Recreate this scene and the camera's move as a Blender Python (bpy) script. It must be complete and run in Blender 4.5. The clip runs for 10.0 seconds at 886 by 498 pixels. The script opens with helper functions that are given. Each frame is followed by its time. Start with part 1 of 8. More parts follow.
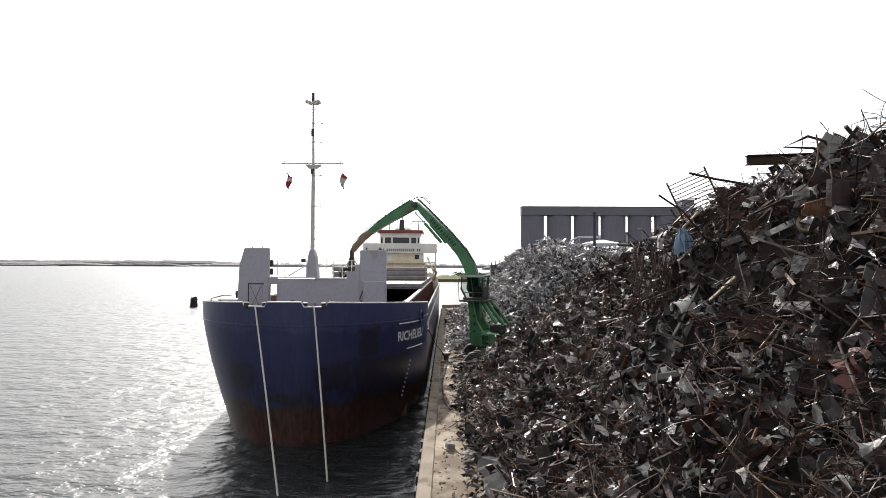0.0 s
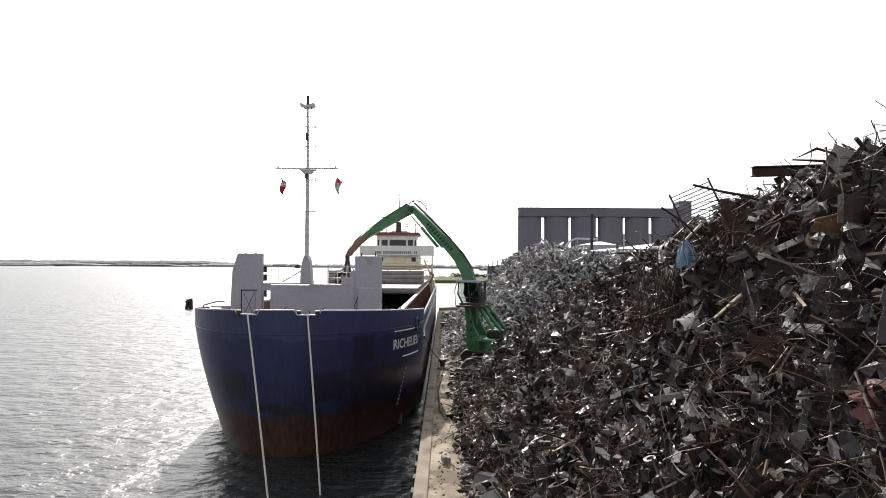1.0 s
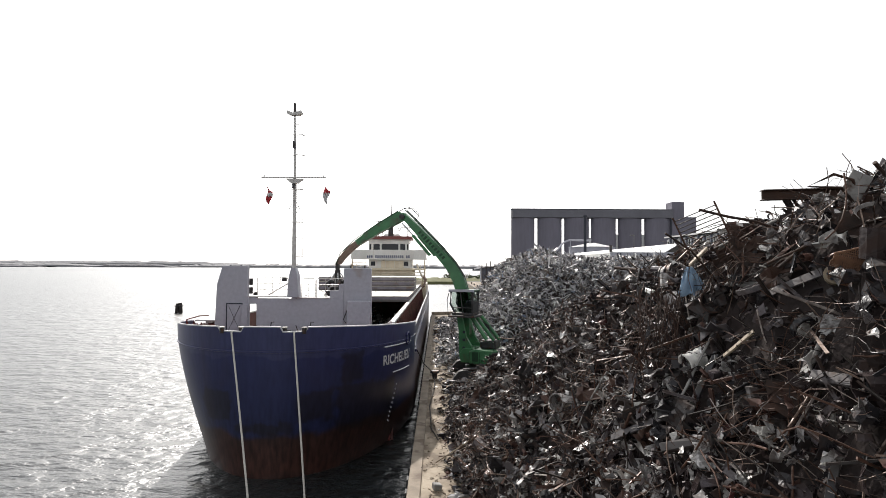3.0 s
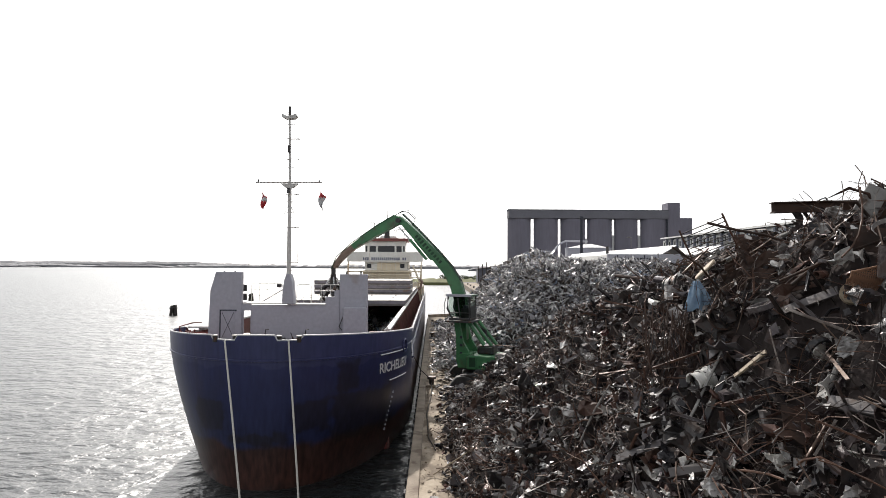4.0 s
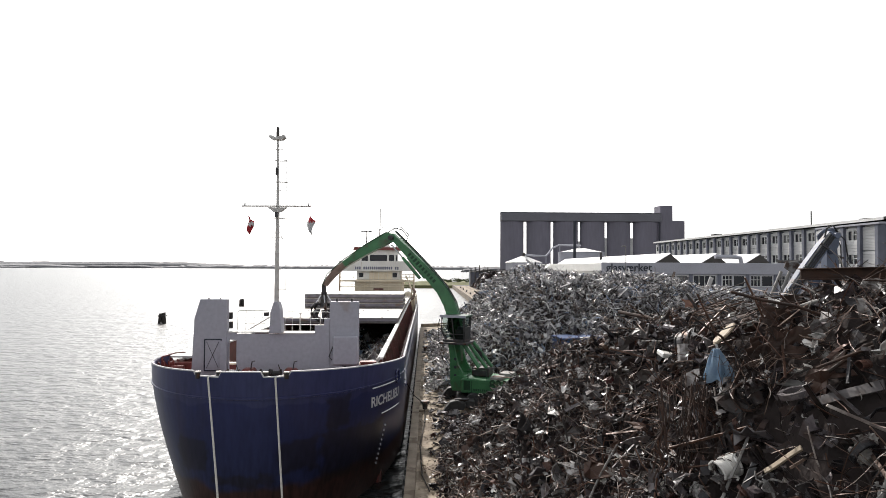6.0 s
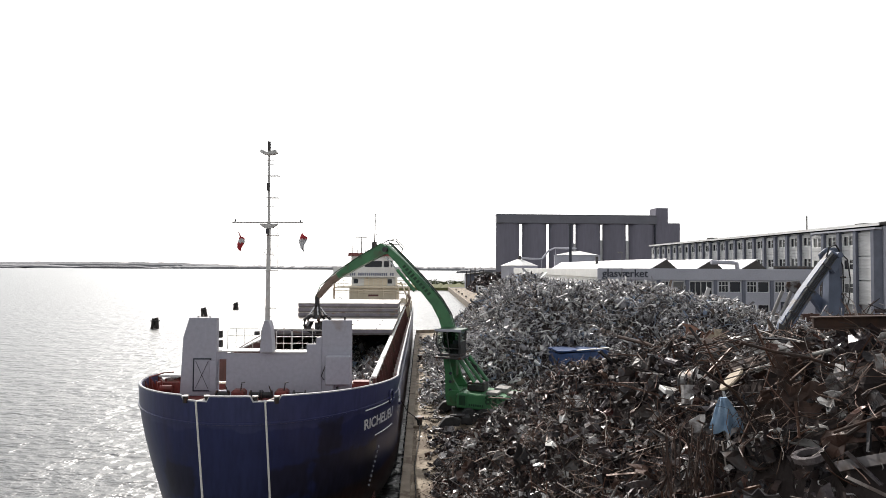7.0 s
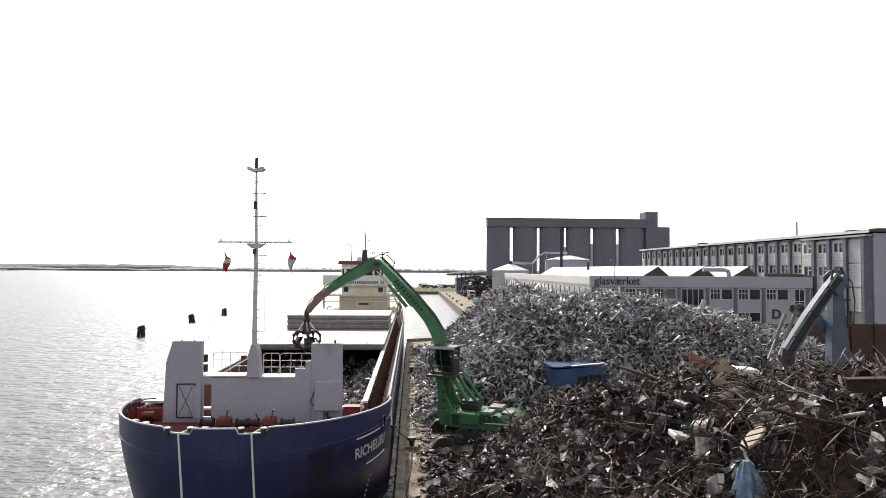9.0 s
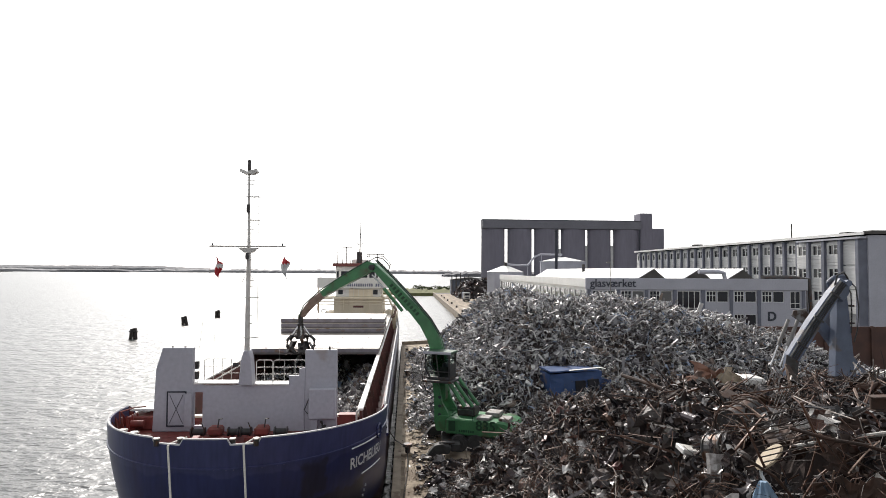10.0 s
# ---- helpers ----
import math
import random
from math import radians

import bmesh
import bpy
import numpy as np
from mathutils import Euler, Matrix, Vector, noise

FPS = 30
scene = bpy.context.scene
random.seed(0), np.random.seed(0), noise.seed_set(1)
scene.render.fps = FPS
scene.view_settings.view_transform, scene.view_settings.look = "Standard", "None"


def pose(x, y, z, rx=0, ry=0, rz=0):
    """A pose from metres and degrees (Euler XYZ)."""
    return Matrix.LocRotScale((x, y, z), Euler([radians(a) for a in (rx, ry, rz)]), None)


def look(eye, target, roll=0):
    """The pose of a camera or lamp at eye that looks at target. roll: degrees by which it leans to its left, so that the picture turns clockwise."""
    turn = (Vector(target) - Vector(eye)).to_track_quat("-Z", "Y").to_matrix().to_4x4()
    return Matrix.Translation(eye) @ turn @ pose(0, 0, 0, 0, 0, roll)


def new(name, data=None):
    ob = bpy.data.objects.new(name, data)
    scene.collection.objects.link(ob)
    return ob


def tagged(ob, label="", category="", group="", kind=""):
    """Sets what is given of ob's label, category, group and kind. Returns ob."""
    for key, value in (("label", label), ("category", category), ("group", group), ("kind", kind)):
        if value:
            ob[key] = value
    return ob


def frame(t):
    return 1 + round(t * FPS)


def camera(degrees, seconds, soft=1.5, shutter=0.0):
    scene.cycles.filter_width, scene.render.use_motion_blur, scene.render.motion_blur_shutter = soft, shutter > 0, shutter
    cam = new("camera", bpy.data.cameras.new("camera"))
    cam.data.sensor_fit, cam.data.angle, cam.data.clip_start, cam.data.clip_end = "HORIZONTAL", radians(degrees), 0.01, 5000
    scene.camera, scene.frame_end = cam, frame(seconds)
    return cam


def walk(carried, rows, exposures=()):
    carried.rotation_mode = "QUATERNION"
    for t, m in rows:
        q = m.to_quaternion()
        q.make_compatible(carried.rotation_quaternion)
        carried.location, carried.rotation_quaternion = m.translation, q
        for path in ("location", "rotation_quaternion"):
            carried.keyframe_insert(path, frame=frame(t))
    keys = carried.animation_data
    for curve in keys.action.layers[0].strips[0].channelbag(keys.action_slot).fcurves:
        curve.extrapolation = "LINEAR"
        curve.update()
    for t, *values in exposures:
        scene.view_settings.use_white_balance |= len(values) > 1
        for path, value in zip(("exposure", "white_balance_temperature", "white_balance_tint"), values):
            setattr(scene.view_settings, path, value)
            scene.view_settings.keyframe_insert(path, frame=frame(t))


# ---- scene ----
cam = camera(72.0, 10.0, 0.9)
PATH = [
    (0, (0.913, 0.182, 9.088), (0.898, 2.182, 9.143), 0.3),
    (0.5, (0.913, 0.446, 9.251), (0.903, 2.445, 9.307), 0.4),
    (1, (0.959, 0.706, 9.424), (0.953, 2.705, 9.481), 0.4),
    (1.5, (0.979, 0.941, 9.605), (0.98, 2.94, 9.661), 0.3),
    (2, (0.995, 1.189, 9.775), (1.001, 3.188, 9.832), 0.3),
    (2.5, (1.057, 1.448, 9.961), (1.067, 3.447, 10.018), 0.3),
    (4, (0.98, 2.175, 10.438), (1.009, 4.174, 10.496), 0.3),
    (4.5, (0.939, 2.469, 10.685), (0.972, 4.468, 10.743), 0.3),
    (5, (0.906, 2.757, 11.001), (0.946, 4.756, 11.058), 0.3),
    (5.5, (0.876, 3.065, 11.409), (0.923, 5.063, 11.467), 0.3),
    (7, (0.939, 4.035, 12.779), (1.007, 6.033, 12.84), 0.4),
    (7.5, (0.919, 4.32, 13.122), (0.995, 6.317, 13.184), 0.4),
    (8, (0.896, 4.581, 13.387), (0.979, 6.578, 13.45), 0.4),
    (8.5, (0.839, 4.799, 13.578), (0.93, 6.796, 13.643), 0.4),
    (9, (0.782, 5.041, 13.745), (0.882, 7.038, 13.813), 0.4),
    (9.5, (0.763, 5.347, 13.859), (0.87, 7.343, 13.93), 0.4),
    (10, (0.681, 5.663, 13.924), (0.799, 7.658, 13.996), 0.4),
]
walk(cam, [(t, look(eye, aim, roll)) for t, eye, aim, roll in PATH])

# ---------------- light ----------------
SUN_AZ, SUN_EL = radians(-13), radians(38)      # azimuth from +y towards +x
world = bpy.data.worlds.new("world")
scene.world = world
world.use_nodes = True
wn = world.node_tree
sky = wn.nodes.new("ShaderNodeTexSky")
sky.sky_type = 'NISHITA'
sky.sun_disc = False
sky.sun_elevation, sky.sun_rotation = SUN_EL, SUN_AZ
sky.air_density, sky.dust_density, sky.ozone_density = 1.0, 2.0, 1.0
# bright milky haze: the blue and amber of the clear sky are mostly washed out
haze = wn.nodes.new("ShaderNodeHueSaturation")
haze.inputs["Saturation"].default_value = 0.16
haze.inputs["Value"].default_value = 2.4
wn.links.new(sky.outputs[0], haze.inputs["Color"])
veil = wn.nodes.new("ShaderNodeMix")
veil.data_type = 'RGBA'
veil.inputs[0].default_value = 0.3
veil.inputs[7].default_value = (6.5, 6.5, 6.65, 1)
wn.links.new(haze.outputs[0], veil.inputs[6])
wn.links.new(veil.outputs[2], wn.nodes["Background"].inputs[0])
wn.nodes["Background"].inputs[1].default_value = 0.094
sun = new("sun", bpy.data.lights.new("sun", 'SUN'))
sun.data.energy, sun.data.angle, sun.data.color = 4.8, radians(1.0), (1.0, 0.94, 0.88)
sd = Vector((math.sin(SUN_AZ) * math.cos(SUN_EL), math.cos(SUN_AZ) * math.cos(SUN_EL), math.sin(SUN_EL)))
sun.matrix_world = look(sd * 300, (0, 0, 0))
scene.view_settings.exposure = 0.0


# ---------------- materials ----------------
def mat(name, c1, c2=None, rough=0.6, metal=0.0, scale=3.0, bump=0.0, fine=25.0, rust=None, rust_amount=0.35,
        objrand=0.0, streak=False, coord="Object"):
    """A two-scale noise material: c1/c2 base, optional rust patches and per-object shades."""
    m = bpy.data.materials.new(name)
    m.use_nodes = True
    t = m.node_tree
    n, l = t.nodes, t.links
    b = n["Principled BSDF"]
    b.inputs["Metallic"].default_value = metal
    tc = n.new("ShaderNodeTexCoord")
    mp = n.new("ShaderNodeMapping")
    l.new(tc.outputs[coord], mp.inputs[0])
    if streak:
        mp.inputs["Scale"].default_value = (1, 1, 0.18)
    n1 = n.new("ShaderNodeTexNoise")
    n1.inputs["Scale"].default_value, n1.inputs["Detail"].default_value = scale, 6
    n2 = n.new("ShaderNodeTexNoise")
    n2.inputs["Scale"].default_value, n2.inputs["Detail"].default_value = fine, 4
    for q in (n1, n2):
        l.new(mp.outputs[0], q.inputs["Vector"])
    c2 = c2 or tuple(0.72 * v for v in c1)
    mix = n.new("ShaderNodeMix")
    mix.data_type = 'RGBA'
    mix.inputs[6].default_value, mix.inputs[7].default_value = (*c1, 1), (*c2, 1)
    mr = n.new("ShaderNodeMapRange")
    mr.inputs["From Min"].default_value, mr.inputs["From Max"].default_value = 0.35, 0.65
    l.new(n1.outputs["Fac"], mr.inputs["Value"])
    l.new(mr.outputs[0], mix.inputs[0])
    out = mix.outputs[2]
    if rust:
        rm = n.new("ShaderNodeMix")
        rm.data_type = 'RGBA'
        rm.inputs[7].default_value = (*rust, 1)
        l.new(out, rm.inputs[6])
        rr = n.new("ShaderNodeMapRange")
        rr.inputs["From Min"].default_value, rr.inputs["From Max"].default_value = 0.66 - 0.3 * rust_amount, 0.72 - 0.2 * rust_amount
        n3 = n.new("ShaderNodeTexNoise")
        n3.inputs["Scale"].default_value, n3.inputs["Detail"].default_value = scale * 0.6 + 0.3, 8
        l.new(mp.outputs[0], n3.inputs["Vector"])
        l.new(n3.outputs["Fac"], rr.inputs["Value"])
        l.new(rr.outputs[0], rm.inputs[0])
        out = rm.outputs[2]
    hs = n.new("ShaderNodeHueSaturation")
    l.new(out, hs.inputs["Color"])
    v = n.new("ShaderNodeMapRange")
    v.inputs["To Min"].default_value, v.inputs["To Max"].default_value = 0.8, 1.2
    l.new(n2.outputs["Fac"], v.inputs["Value"])
    l.new(v.outputs[0], hs.inputs["Value"])
    out = hs.outputs[0]
    if objrand:
        oi = n.new("ShaderNodeObjectInfo")
        ov = n.new("ShaderNodeMapRange")
        ov.inputs["To Min"].default_value, ov.inputs["To Max"].default_value = 1 - objrand, 1 + objrand
        l.new(oi.outputs["Random"], ov.inputs["Value"])
        h2 = n.new("ShaderNodeHueSaturation")
        l.new(out, h2.inputs["Color"])
        l.new(ov.outputs[0], h2.inputs["Value"])
        out = h2.outputs[0]
    l.new(out, b.inputs["Base Color"])
    ro = n.new("ShaderNodeMapRange")
    ro.inputs["To Min"].default_value, ro.inputs["To Max"].default_value = max(0.02, rough - 0.12), min(1, rough + 0.12)
    l.new(n2.outputs["Fac"], ro.inputs["Value"])
    l.new(ro.outputs[0], b.inputs["Roughness"])
    if bump:
        bp = n.new("ShaderNodeBump")
        bp.inputs["Strength"].default_value, bp.inputs["Distance"].default_value = 0.6, bump
        l.new(n2.outputs["Fac"], bp.inputs["Height"])
        l.new(bp.outputs[0], b.inputs["Normal"])
    return m


def scrap_mat(name, stops, rough=0.5, metal=0.5, single=False, rust=0.7):
    """Scrap metal: each piece takes its own colour from a ramp, with rust blotches."""
    m = bpy.data.materials.new(name)
    m.use_nodes = True
    t = m.node_tree
    n, l = t.nodes, t.links
    b = n["Principled BSDF"]
    ramp = n.new("ShaderNodeValToRGB")
    ramp.color_ramp.interpolation = 'CONSTANT'
    e = ramp.color_ramp.elements
    while len(e) < len(stops):
        e.new(0.5)
    for k, (p, c) in enumerate(stops):
        e[k].position, e[k].color = p, (*c, 1)
    if single:
        l.new(n.new("ShaderNodeObjectInfo").outputs["Random"], ramp.inputs[0])
    else:
        l.new(n.new("ShaderNodeNewGeometry").outputs["Random Per Island"], ramp.inputs[0])
    tc = n.new("ShaderNodeTexCoord")
    n1 = n.new("ShaderNodeTexNoise")
    n1.inputs["Scale"].default_value, n1.inputs["Detail"].default_value = 3.0, 8
    l.new(tc.outputs["Object"], n1.inputs["Vector"])
    mr = n.new("ShaderNodeMapRange")
    mr.inputs["From Min"].default_value, mr.inputs["From Max"].default_value = 0.48, 0.62
    l.new(n1.outputs["Fac"], mr.inputs["Value"])
    mul = n.new("ShaderNodeMath")
    mul.operation = 'MULTIPLY'
    mul.inputs[1].default_value = rust
    l.new(mr.outputs[0], mul.inputs[0])
    mix = n.new("ShaderNodeMix")
    mix.data_type = 'RGBA'
    mix.inputs[7].default_value = (0.05, 0.031, 0.024, 1)
    l.new(mul.outputs[0], mix.inputs[0])
    l.new(ramp.outputs[0], mix.inputs[6])
    l.new(mix.outputs[2], b.inputs["Base Color"])
    inv = n.new("ShaderNodeMapRange")
    inv.inputs["To Min"].default_value, inv.inputs["To Max"].default_value = metal, 0.0
    l.new(mr.outputs[0], inv.inputs["Value"])
    l.new(inv.outputs[0], b.inputs["Metallic"])
    ro = n.new("ShaderNodeMapRange")
    ro.inputs["To Min"].default_value, ro.inputs["To Max"].default_value = rough - 0.12, 0.85
    l.new(mr.outputs[0], ro.inputs["Value"])
    l.new(ro.outputs[0], b.inputs["Roughness"])
    bp = n.new("ShaderNodeBump")
    bp.inputs["Strength"].default_value, bp.inputs["Distance"].default_value = 0.5, 0.03
    n4 = n.new("ShaderNodeTexNoise")
    n4.inputs["Scale"].default_value = 9
    l.new(tc.outputs["Object"], n4.inputs["Vector"])
    l.new(n4.outputs["Fac"], bp.inputs["Height"])
    l.new(bp.outputs[0], b.inputs["Normal"])
    return m


M_DARK = scrap_mat("dark_scrap", [(0, (0.027, 0.024, 0.025)), (0.34, (0.044, 0.033, 0.033)), (0.5, (0.105, 0.057, 0.045)), (0.6, (0.074, 0.062, 0.066)),
                                 (0.7, (0.145, 0.132, 0.135)), (0.8, (0.028, 0.027, 0.03)), (0.93, (0.36, 0.345, 0.335)), (0.992, (0.13, 0.05, 0.048))], rough=0.36, metal=0.2)
M_FOIL = scrap_mat("torn_bright_sheet", [(0, (0.36, 0.35, 0.335)), (0.3, (0.58, 0.57, 0.55)), (0.62, (0.16, 0.15, 0.145)), (0.8, (0.7, 0.68, 0.64))], rough=0.34, metal=0.35, rust=0.8)
M_GREY = scrap_mat("shredded_scrap", [(0, (0.2, 0.195, 0.203)), (0.2, (0.42, 0.415, 0.42)), (0.38, (0.06, 0.058, 0.06)),
                                     (0.58, (0.56, 0.55, 0.55)), (0.72, (0.19, 0.15, 0.125)), (0.84, (0.75, 0.74, 0.72)), (0.955, (0.22, 0.28, 0.38))], rough=0.5, metal=0.15, rust=0.3)
M_ROD = scrap_mat("rusty_rod", [(0, (0.0255, 0.0213, 0.0195)), (0.4, (0.105, 0.056, 0.038)), (0.7, (0.185, 0.13, 0.1)), (0.92, (0.34, 0.3, 0.27))], metal=0.15, rough=0.55)
M_PIECE = scrap_mat("scrap_piece", [(0, (0.025, 0.022, 0.02)), (0.35, (0.06, 0.052, 0.048)), (0.55, (0.09, 0.052, 0.036)), (0.68, (0.13, 0.12, 0.115)),
                                    (0.76, (0.03, 0.03, 0.032)), (0.95, (0.36, 0.35, 0.33))], single=True)
M_FOIL1 = scrap_mat("single_torn_sheet", [(0, (0.496, 0.48, 0.448)), (0.4, (0.336, 0.328, 0.32)), (0.65, (0.576, 0.56, 0.544)), (0.85, (0.4, 0.368, 0.36))], rough=0.4, metal=0.2, single=True, rust=0.75)
M_PANELD = scrap_mat("dull_panel", [(0, (0.022, 0.02, 0.02)), (0.4, (0.05, 0.042, 0.038)), (0.65, (0.085, 0.048, 0.035)), (0.85, (0.075, 0.068, 0.07))], rough=0.5, metal=0.1)
M_DULL = mat("dull_grey_steel", (0.11, 0.1, 0.102), (0.07, 0.062, 0.062), 0.65, 0.1, scale=3, fine=30, rust=(0.06, 0.038, 0.028), rust_amount=0.4)
M_MESHW = mat("rust_orange_mesh", (0.24, 0.125, 0.07), (0.15, 0.075, 0.045), 0.8, scale=3)
M_TYRE = mat("weathered_tyre_rubber", (0.16, 0.155, 0.15), (0.1, 0.095, 0.09), 0.85, scale=4, bump=0.01, fine=30)
M_RUSTY = mat("rust_brown_steel", (0.06, 0.03, 0.019), (0.028, 0.018, 0.014), 0.8, 0.1, scale=3, bump=0.01, fine=30)
M_GREYBEAM = mat("weathered_grey_steel", (0.27, 0.265, 0.25), (0.18, 0.17, 0.16), 0.6, 0.2, scale=3, fine=30, rust=(0.06, 0.035, 0.022), rust_amount=0.3)
M_DKROPE = mat("tarred_rope", (0.05, 0.042, 0.034), (0.03, 0.026, 0.022), 0.95, scale=18, bump=0.01, fine=60)
# near-black core, seen between the pieces as the shade of their gaps
M_GAPSHADE = mat("heap_core", (0.036, 0.03, 0.029), (0.05, 0.04, 0.037), 0.95, scale=1.5, bump=0.05, fine=8)
for _m, _v in ((M_GAPSHADE, 0.08), (M_DARK, 0.32), (M_ROD, 0.3), (M_PIECE, 0.3)):
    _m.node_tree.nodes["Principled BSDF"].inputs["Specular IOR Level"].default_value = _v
M_CONC = mat("quay_concrete", (0.4, 0.335, 0.255), (0.27, 0.22, 0.16), 0.9, scale=0.7, bump=0.02, fine=9, rust=(0.15, 0.115, 0.08), rust_amount=0.8)
M_YARD = mat("yard_asphalt", (0.1, 0.095, 0.09), (0.075, 0.072, 0.068), 0.9, scale=0.3, fine=4, rust=(0.16, 0.14, 0.115), rust_amount=0.4)
M_EDGE = mat("quay_edge_beam", (0.30, 0.25, 0.19), (0.2, 0.16, 0.12), 0.85, scale=1.2, bump=0.02, fine=14, rust=(0.14, 0.1, 0.07))
M_RUBBER = mat("black_rubber", (0.02, 0.02, 0.02), (0.035, 0.035, 0.035), 0.7, scale=4)
M_STEEL = mat("dark_steel", (0.07, 0.07, 0.075), (0.05, 0.045, 0.04), 0.5, 0.6, scale=4, rust=(0.1, 0.05, 0.03))
M_GREYPAINT = mat("lilac_grey_ship_paint", (0.40, 0.40, 0.45), (0.375, 0.375, 0.425), 0.45, scale=0.35, fine=5, rust=(0.33, 0.3, 0.3), rust_amount=0.0)
M_MASTW = mat("mast_paint", (0.62, 0.61, 0.58), (0.5, 0.48, 0.45), 0.45, scale=3)
M_WHITE = mat("white_ship_paint", (0.75, 0.74, 0.71), (0.66, 0.64, 0.6), 0.4, scale=0.8, rust=(0.4, 0.28, 0.18), rust_amount=0.05, streak=True)
M_CREAM = mat("cream_ship_paint", (0.76, 0.67, 0.52), (0.68, 0.59, 0.44), 0.45, scale=0.9, rust=(0.35, 0.2, 0.1), rust_amount=0.1, streak=True)
M_REDDECK = mat("red_deck_paint", (0.21, 0.042, 0.034), (0.14, 0.034, 0.028), 0.6, scale=1.5, rust=(0.12, 0.05, 0.03))
M_OXIDE = mat("oxide_red_coaming", (0.17, 0.068, 0.055), (0.12, 0.053, 0.044), 0.6, scale=1.0, rust=(0.09, 0.05, 0.035))
M_ROOFRED = mat("roof_red", (0.2, 0.055, 0.045), (0.16, 0.045, 0.04), 0.5)
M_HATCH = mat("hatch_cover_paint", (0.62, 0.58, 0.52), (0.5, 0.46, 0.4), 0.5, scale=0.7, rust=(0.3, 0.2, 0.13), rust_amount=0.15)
# darker side colours carry the shade of the faces below the tops
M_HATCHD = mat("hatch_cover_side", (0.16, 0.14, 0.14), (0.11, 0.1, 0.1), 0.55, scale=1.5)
M_HATCHS = mat("hatch_side_shaded", (0.23, 0.21, 0.245), (0.17, 0.155, 0.18), 0.55, scale=1.5, rust=(0.2, 0.13, 0.1), rust_amount=0.2)
M_GREEN = mat("green_machine_paint", (0.062, 0.215, 0.088), (0.042, 0.14, 0.062), 0.4, scale=1.0, rust=(0.07, 0.09, 0.05), rust_amount=0.3)
M_DKGREEN = mat("dark_green_marking", (0.012, 0.06, 0.025), None, 0.5)
M_BROWNARM = mat("worn_brown_arm", (0.28, 0.2, 0.16), (0.2, 0.135, 0.1), 0.6, 0.2, scale=3)
M_CHROME = mat("cylinder_rod", (0.6, 0.6, 0.6), (0.5, 0.5, 0.5), 0.2, 0.9)
M_BLUEGREY = mat("blue_grey_machine_paint", (0.115, 0.14, 0.2), (0.085, 0.105, 0.15), 0.6, scale=1.2, rust=(0.1, 0.09, 0.09), rust_amount=0.2)
M_BLUEBOX = mat("blue_sheet_metal", (0.03, 0.07, 0.19), (0.024, 0.055, 0.145), 0.45, scale=1.5, rust=(0.1, 0.08, 0.08), rust_amount=0.2)
M_SILO = mat("silo_concrete", (0.19, 0.182, 0.222), (0.162, 0.156, 0.19), 0.9, scale=0.12, fine=0.9, streak=True)
M_SILOTOP = mat("silo_band", (0.17, 0.17, 0.195), (0.15, 0.15, 0.17), 0.9, scale=0.15, fine=1.2)
# bluish grey; on the glassworks front it carries the wall's shade
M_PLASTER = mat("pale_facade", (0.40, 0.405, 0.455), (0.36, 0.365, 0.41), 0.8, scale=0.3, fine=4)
M_WHITEWALL = mat("white_finish", (0.72, 0.72, 0.7), (0.64, 0.64, 0.62), 0.6, scale=0.25, fine=3)
M_SKYLIGHT = mat("white_roof_sheet", (0.8, 0.8, 0.8), (0.74, 0.74, 0.74), 0.5, scale=0.3)
M_DARKROOF = mat("dark_roof_felt", (0.09, 0.085, 0.08), (0.07, 0.065, 0.06), 0.9, scale=0.4)
M_PILLAR = mat("dark_blue_pillar", (0.14, 0.15, 0.19), (0.11, 0.12, 0.15), 0.7, scale=0.5)
M_PANELG = mat("grey_clad_panel", (0.55, 0.55, 0.545), (0.48, 0.48, 0.475), 0.6, scale=0.3, fine=3, objrand=0.06)
M_INK = mat("dark_lettering", (0.03, 0.035, 0.05), None, 0.6)
M_BARS = mat("faded_blue_lettering", (0.12, 0.13, 0.2), None, 0.6)
M_LETTERW = mat("white_lettering", (0.75, 0.75, 0.77), (0.65, 0.65, 0.68), 0.5)
M_RUSTWALL = mat("rust_brown_wall", (0.085, 0.042, 0.032), (0.06, 0.032, 0.026), 0.8, scale=0.6)
M_TIMBER = mat("tarred_timber", (0.035, 0.03, 0.027), (0.055, 0.047, 0.04), 0.85, scale=2, streak=True, bump=0.02)
M_ROPE = mat("pale_rope", (0.62, 0.6, 0.55), (0.45, 0.43, 0.38), 0.9, scale=18, bump=0.01, fine=60)
M_COPPER = mat("copper_brown_sheet", (0.23, 0.115, 0.075), (0.13, 0.062, 0.04), 0.55, 0.2, scale=3, rust=(0.06, 0.032, 0.022), rust_amount=0.4)
M_YELLOW = mat("yellowed_board", (0.36, 0.295, 0.21), (0.24, 0.19, 0.13), 0.7, scale=3)
M_FLAGRED = mat("red_flag_cloth", (0.5, 0.04, 0.05), None, 0.8)
M_FLAGWHITE = mat("white_flag_cloth", (0.75, 0.75, 0.75), None, 0.8)
M_BAG = mat("pale_blue_bag", (0.25, 0.36, 0.48), (0.16, 0.25, 0.36), 0.5, scale=5)
M_GRASS = mat("bank_grass", (0.15, 0.155, 0.06), (0.11, 0.115, 0.05), 0.95, scale=0.4, fine=3)
M_LEAF = mat("leaf_clump", (0.1, 0.115, 0.05), (0.07, 0.085, 0.035), 0.8, scale=0.6)
# distance haze is put into these two grey base colours
M_FARLAND = mat("far_land_haze_grey", (0.3, 0.3, 0.31), (0.24, 0.24, 0.25), 1.0, scale=0.012, fine=0.08)
